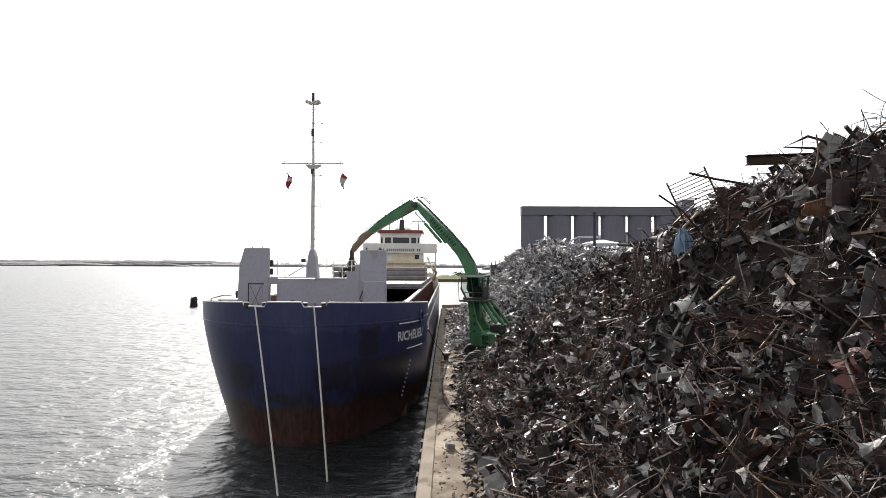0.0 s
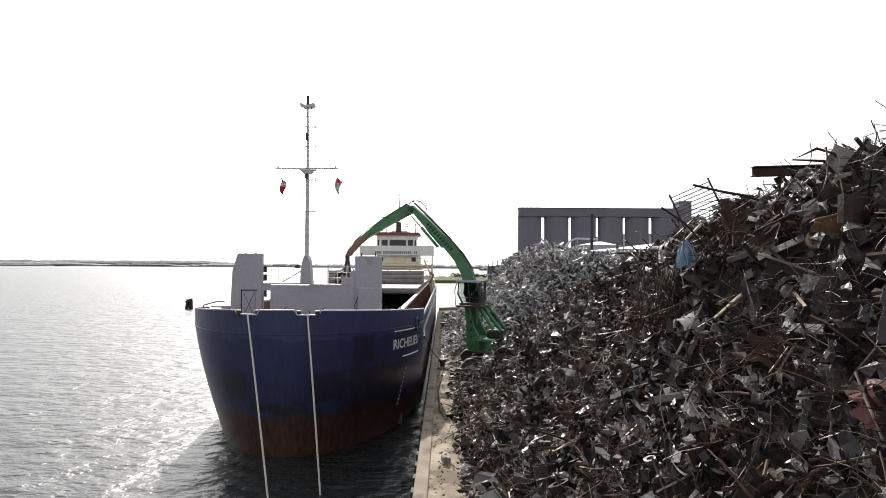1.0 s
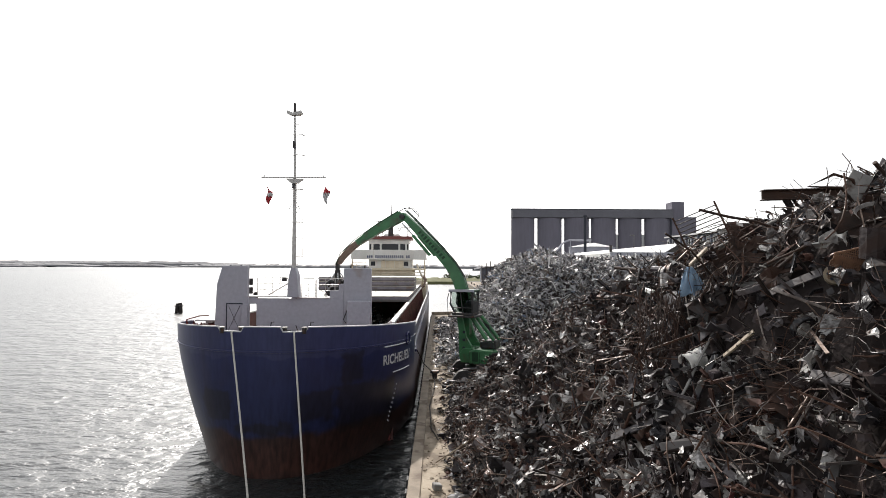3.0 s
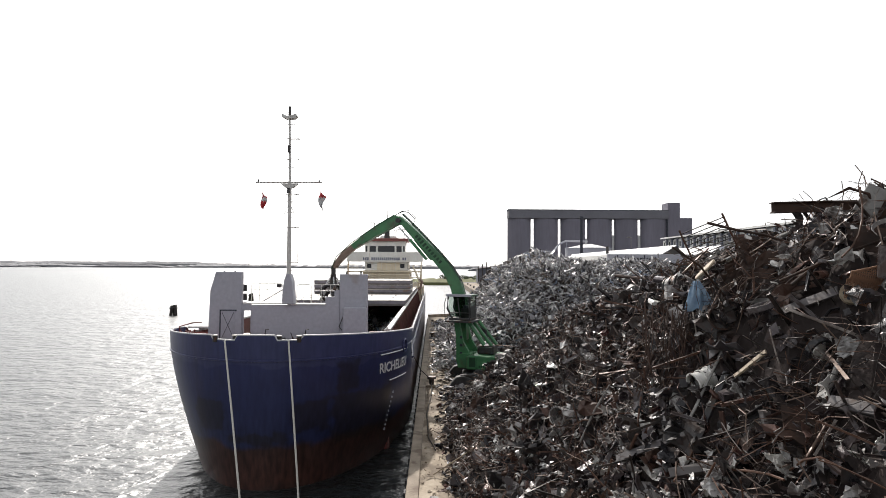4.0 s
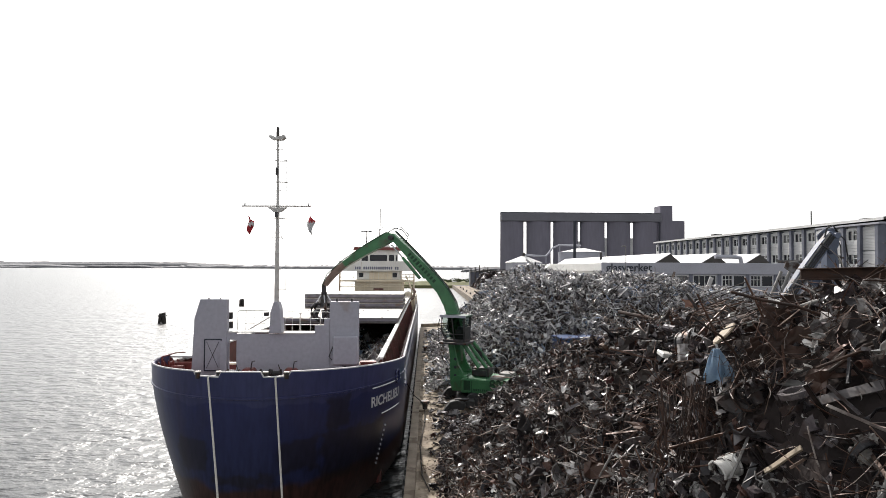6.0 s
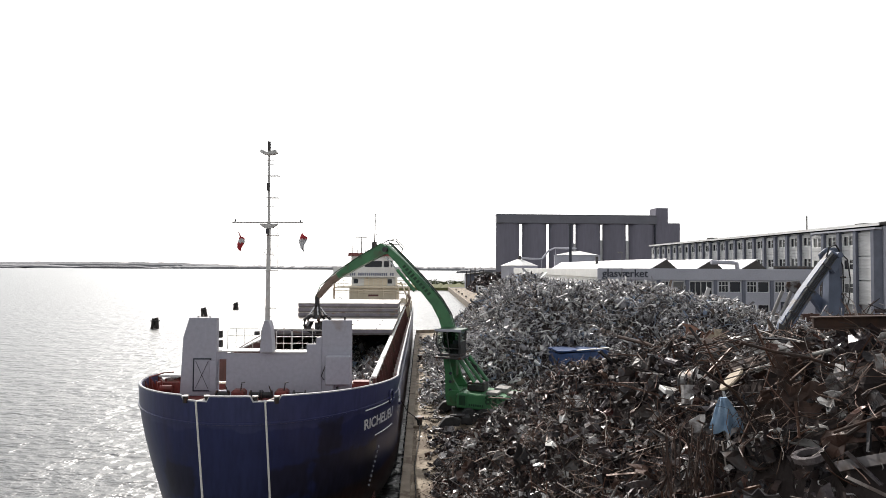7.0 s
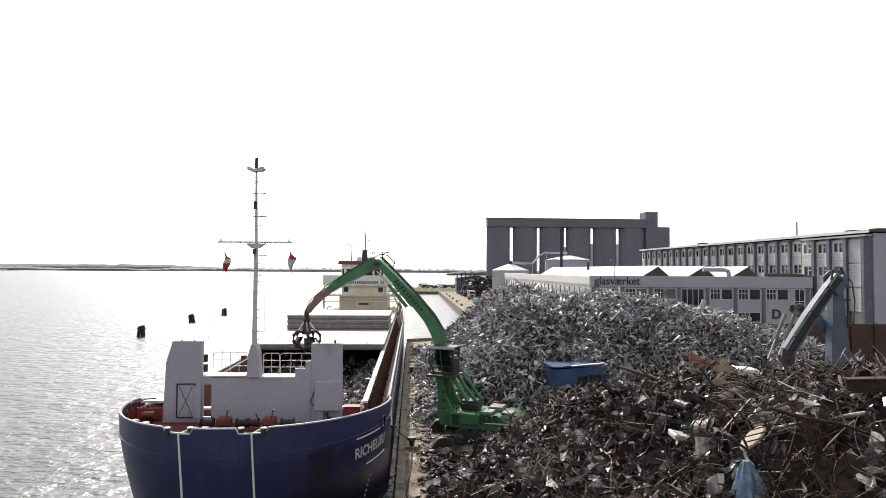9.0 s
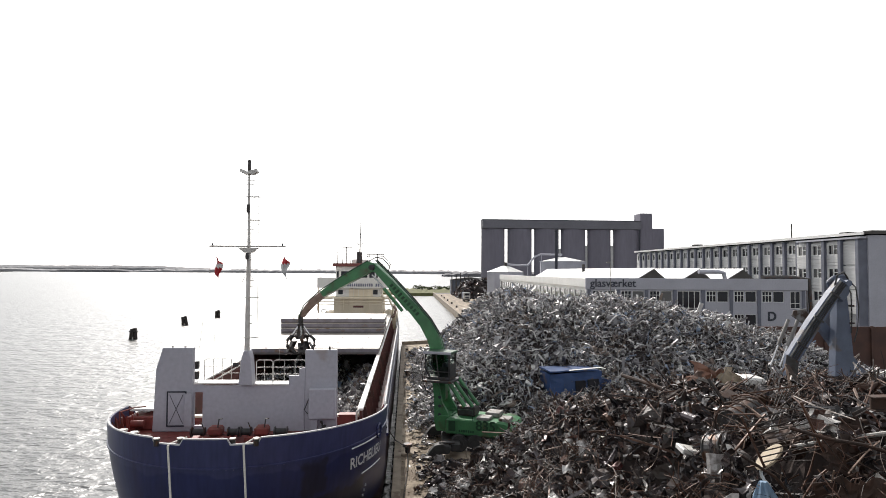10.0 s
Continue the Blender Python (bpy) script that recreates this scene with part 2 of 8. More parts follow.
M_FARWOOD = mat("far_wood_haze_grey", (0.15, 0.15, 0.16), (0.12, 0.12, 0.13), 1.0, scale=0.03, fine=0.15)
M_TRUCK = mat("truck_paint", (0.6, 0.6, 0.58), None, 0.4)


def glass_mat(name, c, rough=0.08):
    m = bpy.data.materials.new(name)
    m.use_nodes = True
    b = m.node_tree.nodes["Principled BSDF"]
    b.inputs["Base Color"].default_value = (*c, 1)
    b.inputs["Roughness"].default_value = rough
    b.inputs["IOR"].default_value = 1.5
    return m


M_GLASS = glass_mat("dark_window_glass", (0.02, 0.022, 0.028))
M_CABGLASS = bpy.data.materials.new("clear_cab_glass")
M_CABGLASS.use_nodes = True
_b = M_CABGLASS.node_tree.nodes["Principled BSDF"]
_b.inputs["Base Color"].default_value = (0.42, 0.5, 0.46, 1)
_b.inputs["Roughness"].default_value, _b.inputs["Transmission Weight"].default_value, _b.inputs["IOR"].default_value = 0.02, 1.0, 1.05
M_GLASS2 = glass_mat("curtained_glass", (0.12, 0.12, 0.12), 0.15)

# water: dark glossy body, waves of three sizes
M_WATER = bpy.data.materials.new("harbour_water")
M_WATER.use_nodes = True
_t = M_WATER.node_tree
_b = _t.nodes["Principled BSDF"]
_b.inputs["Base Color"].default_value = (0.014, 0.017, 0.018, 1)
_b.inputs["Roughness"].default_value = 0.3
_b.inputs["IOR"].default_value = 1.52
_tc = _t.nodes.new("ShaderNodeTexCoord")
_prev = None
for _s, _d, _st in ((0.25, 0.36, 1.0), (0.8, 0.34, 1.0), (2.4, 0.08, 1.0)):
    _m = _t.nodes.new("ShaderNodeMapping")
    _m.inputs["Scale"].default_value = (0.68, 1.0, 1.0)
    _m.inputs["Rotation"].default_value = (0, 0, 0.1 + 0.06 * _s)
    _n = _t.nodes.new("ShaderNodeTexNoise")
    _n.inputs["Scale"].default_value, _n.inputs["Detail"].default_value = _s, 4
    _bp = _t.nodes.new("ShaderNodeBump")
    _bp.inputs["Strength"].default_value, _bp.inputs["Distance"].default_value = _st, _d
    _t.links.new(_tc.outputs["Object"], _m.inputs[0])
    _t.links.new(_m.outputs[0], _n.inputs["Vector"])
    _t.links.new(_n.outputs["Fac"], _bp.inputs["Height"])
    if _prev:
        _t.links.new(_prev.outputs[0], _bp.inputs["Normal"])
    _prev = _bp
_t.links.new(_prev.outputs[0], _b.inputs["Normal"])

# hull: blue above, worn red-brown boot-topping below, grimy patches
M_HULL = bpy.data.materials.new("blue_hull_paint")
M_HULL.use_nodes = True
_t = M_HULL.node_tree
_n, _l = _t.nodes, _t.links
_b = _n["Principled BSDF"]
_tc = _n.new("ShaderNodeTexCoord")
_sx = _n.new("ShaderNodeSeparateXYZ")
_l.new(_tc.outputs["Object"], _sx.inputs[0])
_no = _n.new("ShaderNodeTexNoise")
_no.inputs["Scale"].default_value, _no.inputs["Detail"].default_value = 0.55, 8
_l.new(_tc.outputs["Object"], _no.inputs["Vector"])
_ad = _n.new("ShaderNodeMath")
_ad.operation = 'MULTIPLY_ADD'
_ad.inputs[1].default_value = 1.4
_l.new(_no.outputs["Fac"], _ad.inputs[0])
_l.new(_sx.outputs["Z"], _ad.inputs[2])
_rp = _n.new("ShaderNodeValToRGB")
_mz = _n.new("ShaderNodeMath")
_mz.operation = 'DIVIDE'
_mz.inputs[1].default_value = 8.0
_l.new(_ad.outputs[0], _mz.inputs[0])
_l.new(_mz.outputs[0], _rp.inputs[0])
_e = _rp.color_ramp.elements
_e[0].position, _e[0].color = 0.0, (0.03, 0.02, 0.016, 1)
_e[1].position, _e[1].color = 1.0, (0.044, 0.049, 0.125, 1)
# step at 0.80 lightens the bulwark: sky light painted into the blue
for _p, _c in ((0.06, (0.035, 0.021, 0.017)), (0.12, (0.062, 0.027, 0.021)), (0.33, (0.046, 0.023, 0.02)), (0.365, (0.022, 0.026, 0.072)), (0.80, (0.024, 0.029, 0.098)), (0.812, (0.042, 0.047, 0.122))):
    _q = _e.new(_p)
    _q.color = (*_c, 1)
_vo = _n.new("ShaderNodeTexNoise")
_vo.inputs["Scale"].default_value, _vo.inputs["Detail"].default_value = 0.35, 4
_mp = _n.new("ShaderNodeMapping")
_mp.inputs["Scale"].default_value = (1, 1, 0.5)
_l.new(_tc.outputs["Object"], _mp.inputs[0])
_l.new(_mp.outputs[0], _vo.inputs["Vector"])
_mr = _n.new("ShaderNodeMapRange")
_mr.inputs["From Min"].default_value, _mr.inputs["From Max"].default_value = 0.56, 0.64
_mr.inputs["To Max"].default_value = 0.3
_l.new(_vo.outputs["Fac"], _mr.inputs["Value"])
_mx = _n.new("ShaderNodeMix")
_mx.data_type = 'RGBA'
_mx.inputs[7].default_value = (0.035, 0.028, 0.045, 1)
_l.new(_rp.outputs[0], _mx.inputs[6])
_l.new(_mr.outputs[0], _mx.inputs[0])
_cx = _n.new("ShaderNodeCombineXYZ")
_l.new(_sx.outputs["X"], _cx.inputs[0])
_l.new(_sx.outputs["Z"], _cx.inputs[1])
_br = _n.new("ShaderNodeTexBrick")
_br.inputs["Color1"].default_value, _br.inputs["Color2"].default_value, _br.inputs["Mortar"].default_value = (0.55, 0.55, 0.58, 1), (1.15, 1.15, 1.12, 1), (0.8, 0.8, 0.8, 1)
_br.inputs["Scale"].default_value, _br.inputs["Mortar Size"].default_value = 1.0, 0.008
_br.inputs["Brick Width"].default_value, _br.inputs["Row Height"].default_value = 1.9, 1.52
_l.new(_cx.outputs[0], _br.inputs["Vector"])
_mu = _n.new("ShaderNodeMix")
_mu.data_type, _mu.blend_type = 'RGBA', 'MULTIPLY'
_mu.inputs[0].default_value = 0.14
_l.new(_mx.outputs[2], _mu.inputs[6])
_l.new(_br.outputs["Color"], _mu.inputs[7])
# scraped, blackened plates low on the blue
_ns = _n.new("ShaderNodeTexNoise")
_ns.inputs["Scale"].default_value, _ns.inputs["Detail"].default_value = 1.6, 9
_l.new(_tc.outputs["Object"], _ns.inputs["Vector"])


def _math(op, a, b=None, c=None):
    q = _n.new("ShaderNodeMath")
    q.operation = op
    for k, v in enumerate((a, b, c)):
        if v is not None:
            if isinstance(v, (int, float)):
                q.inputs[k].default_value = v
            else:
                _l.new(v, q.inputs[k])
    return q.outputs[0]


_wob = _math('MULTIPLY_ADD', _ns.outputs["Fac"], 0.9, -0.45)
_pm = None
for _cxx, _czz, _hx, _hz in ((-9.6, 3.45, 0.85, 0.85), (-4.8, 3.4, 0.9, 0.8), (-3.2, 5.1, 0.5, 0.75), (-2.6, 3.0, 1.3, 1.25), (-12.2, 3.2, 0.6, 0.5), (-7.3, 2.4, 1.5, 0.3)):
    _ax = _math('SUBTRACT', _hx, _math('ABSOLUTE', _math('SUBTRACT', _sx.outputs["X"], _cxx)))
    _az = _math('SUBTRACT', _hz, _math('ABSOLUTE', _math('SUBTRACT', _sx.outputs["Z"], _czz)))
    _in = _math('ADD', _math('MINIMUM', _ax, _az), _wob)
    _pm = _in if _pm is None else _math('MAXIMUM', _pm, _in)
_cl = _n.new("ShaderNodeMapRange")
_cl.inputs["From Min"].default_value, _cl.inputs["From Max"].default_value = -0.02, 0.14
_l.new(_pm, _cl.inputs["Value"])
_pm = _cl
_p2 = _n.new("ShaderNodeMath")
_p2.operation = 'MULTIPLY'
_p2.inputs[1].default_value = 0.62
_l.new(_pm.outputs[0], _p2.inputs[0])
_mp2 = _n.new("ShaderNodeMix")
_mp2.data_type = 'RGBA'
_mp2.inputs[7].default_value = (0.017, 0.013, 0.013, 1)
_l.new(_mu.outputs[2], _mp2.inputs[6])
_l.new(_p2.outputs[0], _mp2.inputs[0])
# rust runs and scuffs down the plating
_sm = _n.new("ShaderNodeMapping")
_sm.inputs["Scale"].default_value = (2.6, 2.6, 0.5)
_l.new(_tc.outputs["Object"], _sm.inputs[0])
_sn = _n.new("ShaderNodeTexNoise")
_sn.inputs["Scale"].default_value, _sn.inputs["Detail"].default_value = 2.2, 9
_l.new(_sm.outputs[0], _sn.inputs["Vector"])
_sr = _n.new("ShaderNodeMapRange")
_sr.inputs["From Min"].default_value, _sr.inputs["From Max"].default_value = 0.34, 0.66
_sr.inputs["To Min"].default_value, _sr.inputs["To Max"].default_value = 0.5, 1.4
_l.new(_sn.outputs["Fac"], _sr.inputs["Value"])
_sd = _n.new("ShaderNodeMapRange")
_sd.inputs["From Min"].default_value, _sd.inputs["From Max"].default_value = 2.2, 4.6
_sd.inputs["To Min"].default_value, _sd.inputs["To Max"].default_value = 1.0, 0.3
_l.new(_ad.outputs[0], _sd.inputs["Value"])
_sv = _n.new("ShaderNodeMix")
_sv.data_type, _sv.blend_type = 'RGBA', 'MULTIPLY'
_l.new(_sd.outputs[0], _sv.inputs[0])
_l.new(_mp2.outputs[2], _sv.inputs[6])
_l.new(_sr.outputs[0], _sv.inputs[7])
_l.new(_sv.outputs[2], _b.inputs["Base Color"])
_b.inputs["Roughness"].default_value = 0.33
_bp = _n.new("ShaderNodeBump")
_bp.inputs["Strength"].default_value, _bp.inputs["Distance"].default_value = 0.35, 0.05
_l.new(_vo.outputs["Fac"], _bp.inputs["Height"])
_l.new(_bp.outputs[0], _b.inputs["Normal"])


# ---------------- building helpers ----------------
def thing(name, label, category, kind="", group="", at=(0, 0, 0)):
    ob = new(name)
    ob.location = at
    return tagged(ob, label, category, group, kind)


def to_ob(name, bm, material, smooth=False):
    me = bpy.data.meshes.new(name)
    bmesh.ops.recalc_face_normals(bm, faces=bm.faces[:])
    bm.to_mesh(me)
    bm.free()
    me.materials.append(material)
    if smooth:
        me.shade_smooth()
        me.set_sharp_from_angle(angle=radians(35))
    return new(name, me)


def part(name, bm, material, parent, label="", smooth=False):
    ob = to_ob(name, bm, material, smooth)
    ob.parent = parent
    # geometry is given in world metres: take the parent's place off
    ob.matrix_parent_inverse = Matrix.Translation(-Vector(parent.location))
    return tagged(ob, label)


def share(name, me, parent, m):
    ob = new(name, me)
    ob.parent = parent
    ob.matrix_basis = m
    return ob


def solid(name, bm, material, label, category, kind="", group="", smooth=False):
    return tagged(to_ob(name, bm, material, smooth), label, category, group, kind)


def box(x0, x1, y0, y1, z0, z1, bevel=0.0, bm=None, m=None):
    own = bm or bmesh.new()
    mm = Matrix.Translation(((x0 + x1) / 2, (y0 + y1) / 2, (z0 + z1) / 2)) @ Matrix.Diagonal((abs(x1 - x0), abs(y1 - y0), abs(z1 - z0), 1))
    if m is not None:
        mm = m @ mm
    r = bmesh.ops.create_cube(own, size=1, matrix=mm)
    if bevel:
        es = list({e for v in r["verts"] for e in v.link_edges})
        bmesh.ops.bevel(own, geom=es, offset=bevel, segments=1, affect='EDGES')
    return own


def rod(p0, p1, r0, r1=None, seg=8, bm=None):
    own = bm or bmesh.new()
    p0, p1 = Vector(p0), Vector(p1)
    d = p1 - p0
    m = Matrix.Translation((p0 + p1) / 2) @ d.to_track_quat('Z', 'Y').to_matrix().to_4x4()
    bmesh.ops.create_cone(own, cap_ends=True, segments=seg, radius1=r0, radius2=r0 if r1 is None else r1, depth=d.length, matrix=m)
    return own


def tube(pts, r, seg=6, bm=None):
    own = bm or bmesh.new()
    pts = [Vector(p) for p in pts]
    rings = []
    for i, p in enumerate(pts):
        d = (pts[min(i + 1, len(pts) - 1)] - pts[max(i - 1, 0)]).normalized()
        q = d.to_track_quat('Z', 'Y')
        rings.append([own.verts.new(p + q @ Vector((r * math.cos(2 * math.pi * k / seg), r * math.sin(2 * math.pi * k / seg), 0))) for k in range(seg)])
    for a, b in zip(rings, rings[1:]):
        for k in range(seg):
            own.faces.new((a[k], a[(k + 1) % seg], b[(k + 1) % seg], b[k]))
    own.faces.new(rings[0][::-1])
    own.faces.new(rings[-1])
    return own


def prism(poly, a0, a1, axis="y", bm=None, bevel=0.0):
    """A polygon drawn in the two other axes, drawn out along axis from a0 to a1."""
    own = bm or bmesh.new()

    def pt(u, v, a):
        return {"y": (u, a, v), "x": (a, u, v), "z": (u, v, a)}[axis]
    lo = [own.verts.new(pt(u, v, a0)) for u, v in poly]
    hi = [own.verts.new(pt(u, v, a1)) for u, v in poly]
    fs = [own.faces.new(lo[::-1]), own.faces.new(hi)]
    n = len(poly)
    for k in range(n):
        fs.append(own.faces.new((lo[k], lo[(k + 1) % n], hi[(k + 1) % n], hi[k])))
    if bevel:
        bmesh.ops.bevel(own, geom=list({e for f in fs for e in f.edges}), offset=bevel, segments=1, affect='EDGES')
    return own


def text_mesh(s, size, extrude=0.02, bold=0.0):
    cu = bpy.data.curves.new("lettering", 'FONT')
    cu.body, cu.size, cu.extrude, cu.offset = s, size, extrude, bold
    ob = bpy.data.objects.new("lettering", cu)
    scene.collection.objects.link(ob)
    dg = bpy.context.evaluated_depsgraph_get()
    me = bpy.data.meshes.new_from_object(ob.evaluated_get(dg))
    bpy.data.objects.remove(ob)
    bpy.data.curves.remove(cu)
    return me


def lettering(name, s, width, material, parent, m, extrude=0.02, bold=0.0, label=""):
    """Text scaled to a width, lower left corner at m's origin, lying in m's xy plane."""
    me = text_mesh(s, 1.0, extrude, bold)
    xs = [v.co.x for v in me.vertices]
    k = width / (max(xs) - min(xs))
    x0 = min(xs)
    for v in me.vertices:
        v.co = m @ Vector(((v.co.x - x0) * k, v.co.y * k, v.co.z))
    me.materials.clear()
    me.materials.append(material)
    ob = new(name, me)
    ob.parent = parent
    ob.matrix_parent_inverse = Matrix.Translation(-Vector(parent.location))
    return tagged(ob, label)


def facing(x, y, z):
    """Text frame that faces the camera side (-y): right is +x, up is +z."""
    return Matrix.Translation((x, y, z)) @ Matrix.Rotation(radians(90), 4, 'X')


# ---------------- ground, water, distance ----------------
QZ = 1.8                                          # quay level above the water
bm = bmesh.new()
bmesh.ops.create_grid(bm, x_segments=1, y_segments=1, size=4500)
solid("water", bm, M_WATER, "rippled grey harbour water reflecting a bright sky", "water", "structure")

quay = thing("quay", "sandy worn concrete quay with a steel-fendered edge", "quay", "structure")
part("quay_slab", prism([(0.45, -60), (9, -60), (9, 110.3), (0.45, 106)], -3, QZ, "z"), M_CONC, quay)
part("yard_ground", prism([(9, -60), (400, -60), (400, 345), (15.9, 345), (15.9, 114), (9, 110.3)], -3, QZ, "z"), M_YARD, quay, "dark asphalt yard behind the quay")
part("far_apron", box(15.9, 30, 116, 330, QZ + 0.004, QZ + 0.03), M_CONC, quay, "pale concrete apron")
part("edge_beam", prism([(-0.05, -60), (0.446, -60), (0.446, 105.8), (-0.05, 105.8)], -0.6, QZ + 0.07, "z", bevel=0.03), M_EDGE, quay, "pale concrete edge beam")
part("edge_beam", prism([(15.4, 114.2), (15.896, 114.2), (15.896, 344.8), (15.4, 344.8)], -0.6, QZ + 0.25, "z", bevel=0.03), M_EDGE, quay, "pale concrete edge beam")
part("end_wall", prism([(0.0, 106.0), (15.4, 113.7), (15.4, 114.1), (0.0, 106.4)], -0.6, QZ + 0.5, "z", bevel=0.03), M_EDGE, quay, "low concrete wall at the quay's end")
# ladder-like timber fender strip on the quay face
fm = box(-0.16, -0.06, -0.25, 0.25, 0.2, QZ - 0.1, 0.02)
fme = bpy.data.meshes.new("fender_block")
fm.to_mesh(fme)
fm.free()
fme.materials.append(M_RUBBER)
for k in range(70):
    share("fender_block", fme, quay, Matrix.Translation((0, 8 + 1.4 * k, 0)))

# bank across the far end of the basin
rng = random.Random(3)
bank = thing("grass_bank", "low grassy bank with scrub above a stone edge", "bank", "structure")
bm = bmesh.new()
N = 60
top, base = [], []
for k in range(N + 1):
    x = -38 + (90) * k / N
    taper = min(1, (x + 38) / 25)
    base.append((bm.verts.new((x, 344, -0.5)), bm.verts.new((x, 344.5, 0.3 + 1.3 * taper))))
    top.append((bm.verts.new((x, 352, 1.2 + taper * (1.6 + rng.random() * 0.8))), bm.verts.new((x, 372, 0.5 + taper * (2.2 + rng.random()))), bm.verts.new((x, 392, -1.0))))
for k in range(N):
    rows_a = [*base[k], *top[k]]
    rows_b = [*base[k + 1], *top[k + 1]]
    for j in range(4):
        bm.faces.new((rows_a[j], rows_b[j], rows_b[j + 1], rows_a[j + 1]))
part("bank_slope", bm, M_GRASS, bank)


def leaf_crown(name, cx, cy, cz, rx, ry, rz, n, size, parent, seed):
    """A crown of many small tilted leaf clumps, denser towards an uneven shell."""
    r = np.random.RandomState(seed)
    verts, faces = [], []
    lumps = r.normal(size=(9, 3)) * 0.45
    for i in range(n):
        c = lumps[i % 9] + r.normal(size=3) * 0.33
        c = c / max(1.0, np.linalg.norm(c))
        p = np.array((cx + c[0] * rx, cy + c[1] * ry, cz + c[2] * rz))
        a, b = r.normal(size=3), r.normal(size=3)
        a /= np.linalg.norm(a)
        b -= a * a.dot(b)
        b /= np.linalg.norm(b)
        s = size * (0.5 + r.rand())
        k = len(verts)
        verts += [p + a * s, p + b * s * 0.7, p - a * s * 0.8, p - b * s * 0.6]
        faces.append((k, k + 1, k + 2, k + 3))
    me = bpy.data.meshes.new(name)
    me.from_pydata([tuple(v) for v in verts], [], faces)
    me.materials.append(M_LEAF)
    ob = new(name, me)
    if parent:
        ob.parent = parent
        ob.matrix_parent_inverse = Matrix.Translation(-Vector(parent.location))
    return ob


for k in range(16):
    x = rng.uniform(-8, 40)
    y = rng.uniform(353, 380)
    hgt = rng.uniform(1.2, 3.2)
    shrub = thing("shrub", "dark green scrub bush on the grassy bank", "shrub", group="scrub on the bank", at=(x, y, 2.4))
    part("trunk", rod((x, y, 1.6), (x + 0.2, y, 2.4 + hgt * 0.6), 0.12, 0.05, 5), M_TIMBER, shrub)
    leaf_crown("crown", x, y, 2.6 + hgt * 0.45, hgt * 1.2, hgt, hgt * 0.6, 160, 0.45, shrub, k)

# far shores: low land and a darker wood, haze mixed into their greys
def shore(name, x0, x1, y, h, rough, material, label, seed, step=10):
    r = random.Random(seed)
    own = bmesh.new()
    n = int((x1 - x0) / step)
    cols = []
    for k in range(n + 1):
        x = x0 + (x1 - x0) * k / n
        env = min(1, 0.2 + 6 * min(k, n - k) / n)
        z = h * env * (0.85 + 0.22 * noise.fractal((x * 0.006, seed, 0), 1.0, 2.0, 4)) + rough * r.random()
        cols.append([own.verts.new((x, y, -2)), own.verts.new((x, y + 2, max(1.0, z * 0.6))), own.verts.new((x, y + 30, max(1.2, z))), own.verts.new((x, y + 140, -2))])
    for a, b in zip(cols, cols[1:]):
        for j in range(3):
            own.faces.new((a[j], b[j], b[j + 1], a[j + 1]))
    solid(name, own, material, label, "far shore", "structure")


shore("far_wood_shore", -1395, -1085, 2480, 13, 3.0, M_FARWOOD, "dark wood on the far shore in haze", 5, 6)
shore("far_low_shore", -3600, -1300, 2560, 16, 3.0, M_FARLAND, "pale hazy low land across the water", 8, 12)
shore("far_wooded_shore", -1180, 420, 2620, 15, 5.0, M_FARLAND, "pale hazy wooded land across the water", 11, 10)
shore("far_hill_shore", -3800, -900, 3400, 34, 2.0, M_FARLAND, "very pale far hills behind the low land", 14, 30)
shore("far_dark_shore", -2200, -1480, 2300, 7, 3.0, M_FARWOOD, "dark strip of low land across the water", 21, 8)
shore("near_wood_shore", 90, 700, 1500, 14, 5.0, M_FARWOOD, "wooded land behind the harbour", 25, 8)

# ---------------- timber dolphins in the water ----------------
def dolphin(x, y, lean):
    d = thing("mooring_dolphin", "dark tarred timber mooring dolphin standing in the water", "dolphin", group="dolphins in the water", at=(x, y, 0))
    for dx, dy in ((-0.42, 0), (0.42, 0.1), (0.0, 0.5)):
        part("timber", rod((x + dx * 1.5, y + dy * 1.5, -1.5), (x + dx * 0.75 + lean, y + dy * 0.7, 2.15 + 0.2 * dx), 0.34, 0.3, 10), M_TIMBER, d)
    part("band", box(x - 0.75 + lean * 0.7, x + 0.75 + lean * 0.7, y - 0.35, y + 0.6, 1.45, 1.7, 0.03), M_STEEL, d)


dolphin(-53.2, 130, 0.1)
dolphin(-54.1, 161.5, -0.5)
dolphin(-53.5, 185, 0.0)

# ---------------- silo ----------------
SY = 360
silo = thing("grain_silo", "tall dark grey concrete grain silo with slit gaps", "silo", at=(98, SY, QZ))
drums = ((50.9, 6.9), (66.6, 7.2), (82.55, 7.32), (98.4, 7.32), (114.0, 6.95), (130.4, 7.8))
for x, r in drums:
    drum_bm = rod((x, 0, QZ - 0.5), (x, 0, 38.9), r, r, 40)
    drum_bm.transform(Matrix.Translation((0, SY, 0)) @ Matrix.Diagonal((1, 0.5, 1, 1)))
    part("silo_drum", drum_bm, M_SILO, silo, smooth=True)
part("top_gallery", box(44.2, 138.3, SY - 4.0, SY + 4.0, 38.9, 43.9, 0.3), M_SILOTOP, silo, "plain dark gallery band")
part("roof_edge", box(43.9, 138.6, SY - 4.15, SY + 4.15, 43.9, 44.2, 0.1), M_SILOTOP, silo)
part("lift_tower", box(138.3, 145.6, SY - 2.0, SY + 8, QZ, 48.8, 0.2), M_SILO, silo, "lift tower standing above the roof")
part("side_block", box(145.6, 153, SY - 1.4, SY + 8, QZ, 39.9, 0.2), M_SILO, silo)
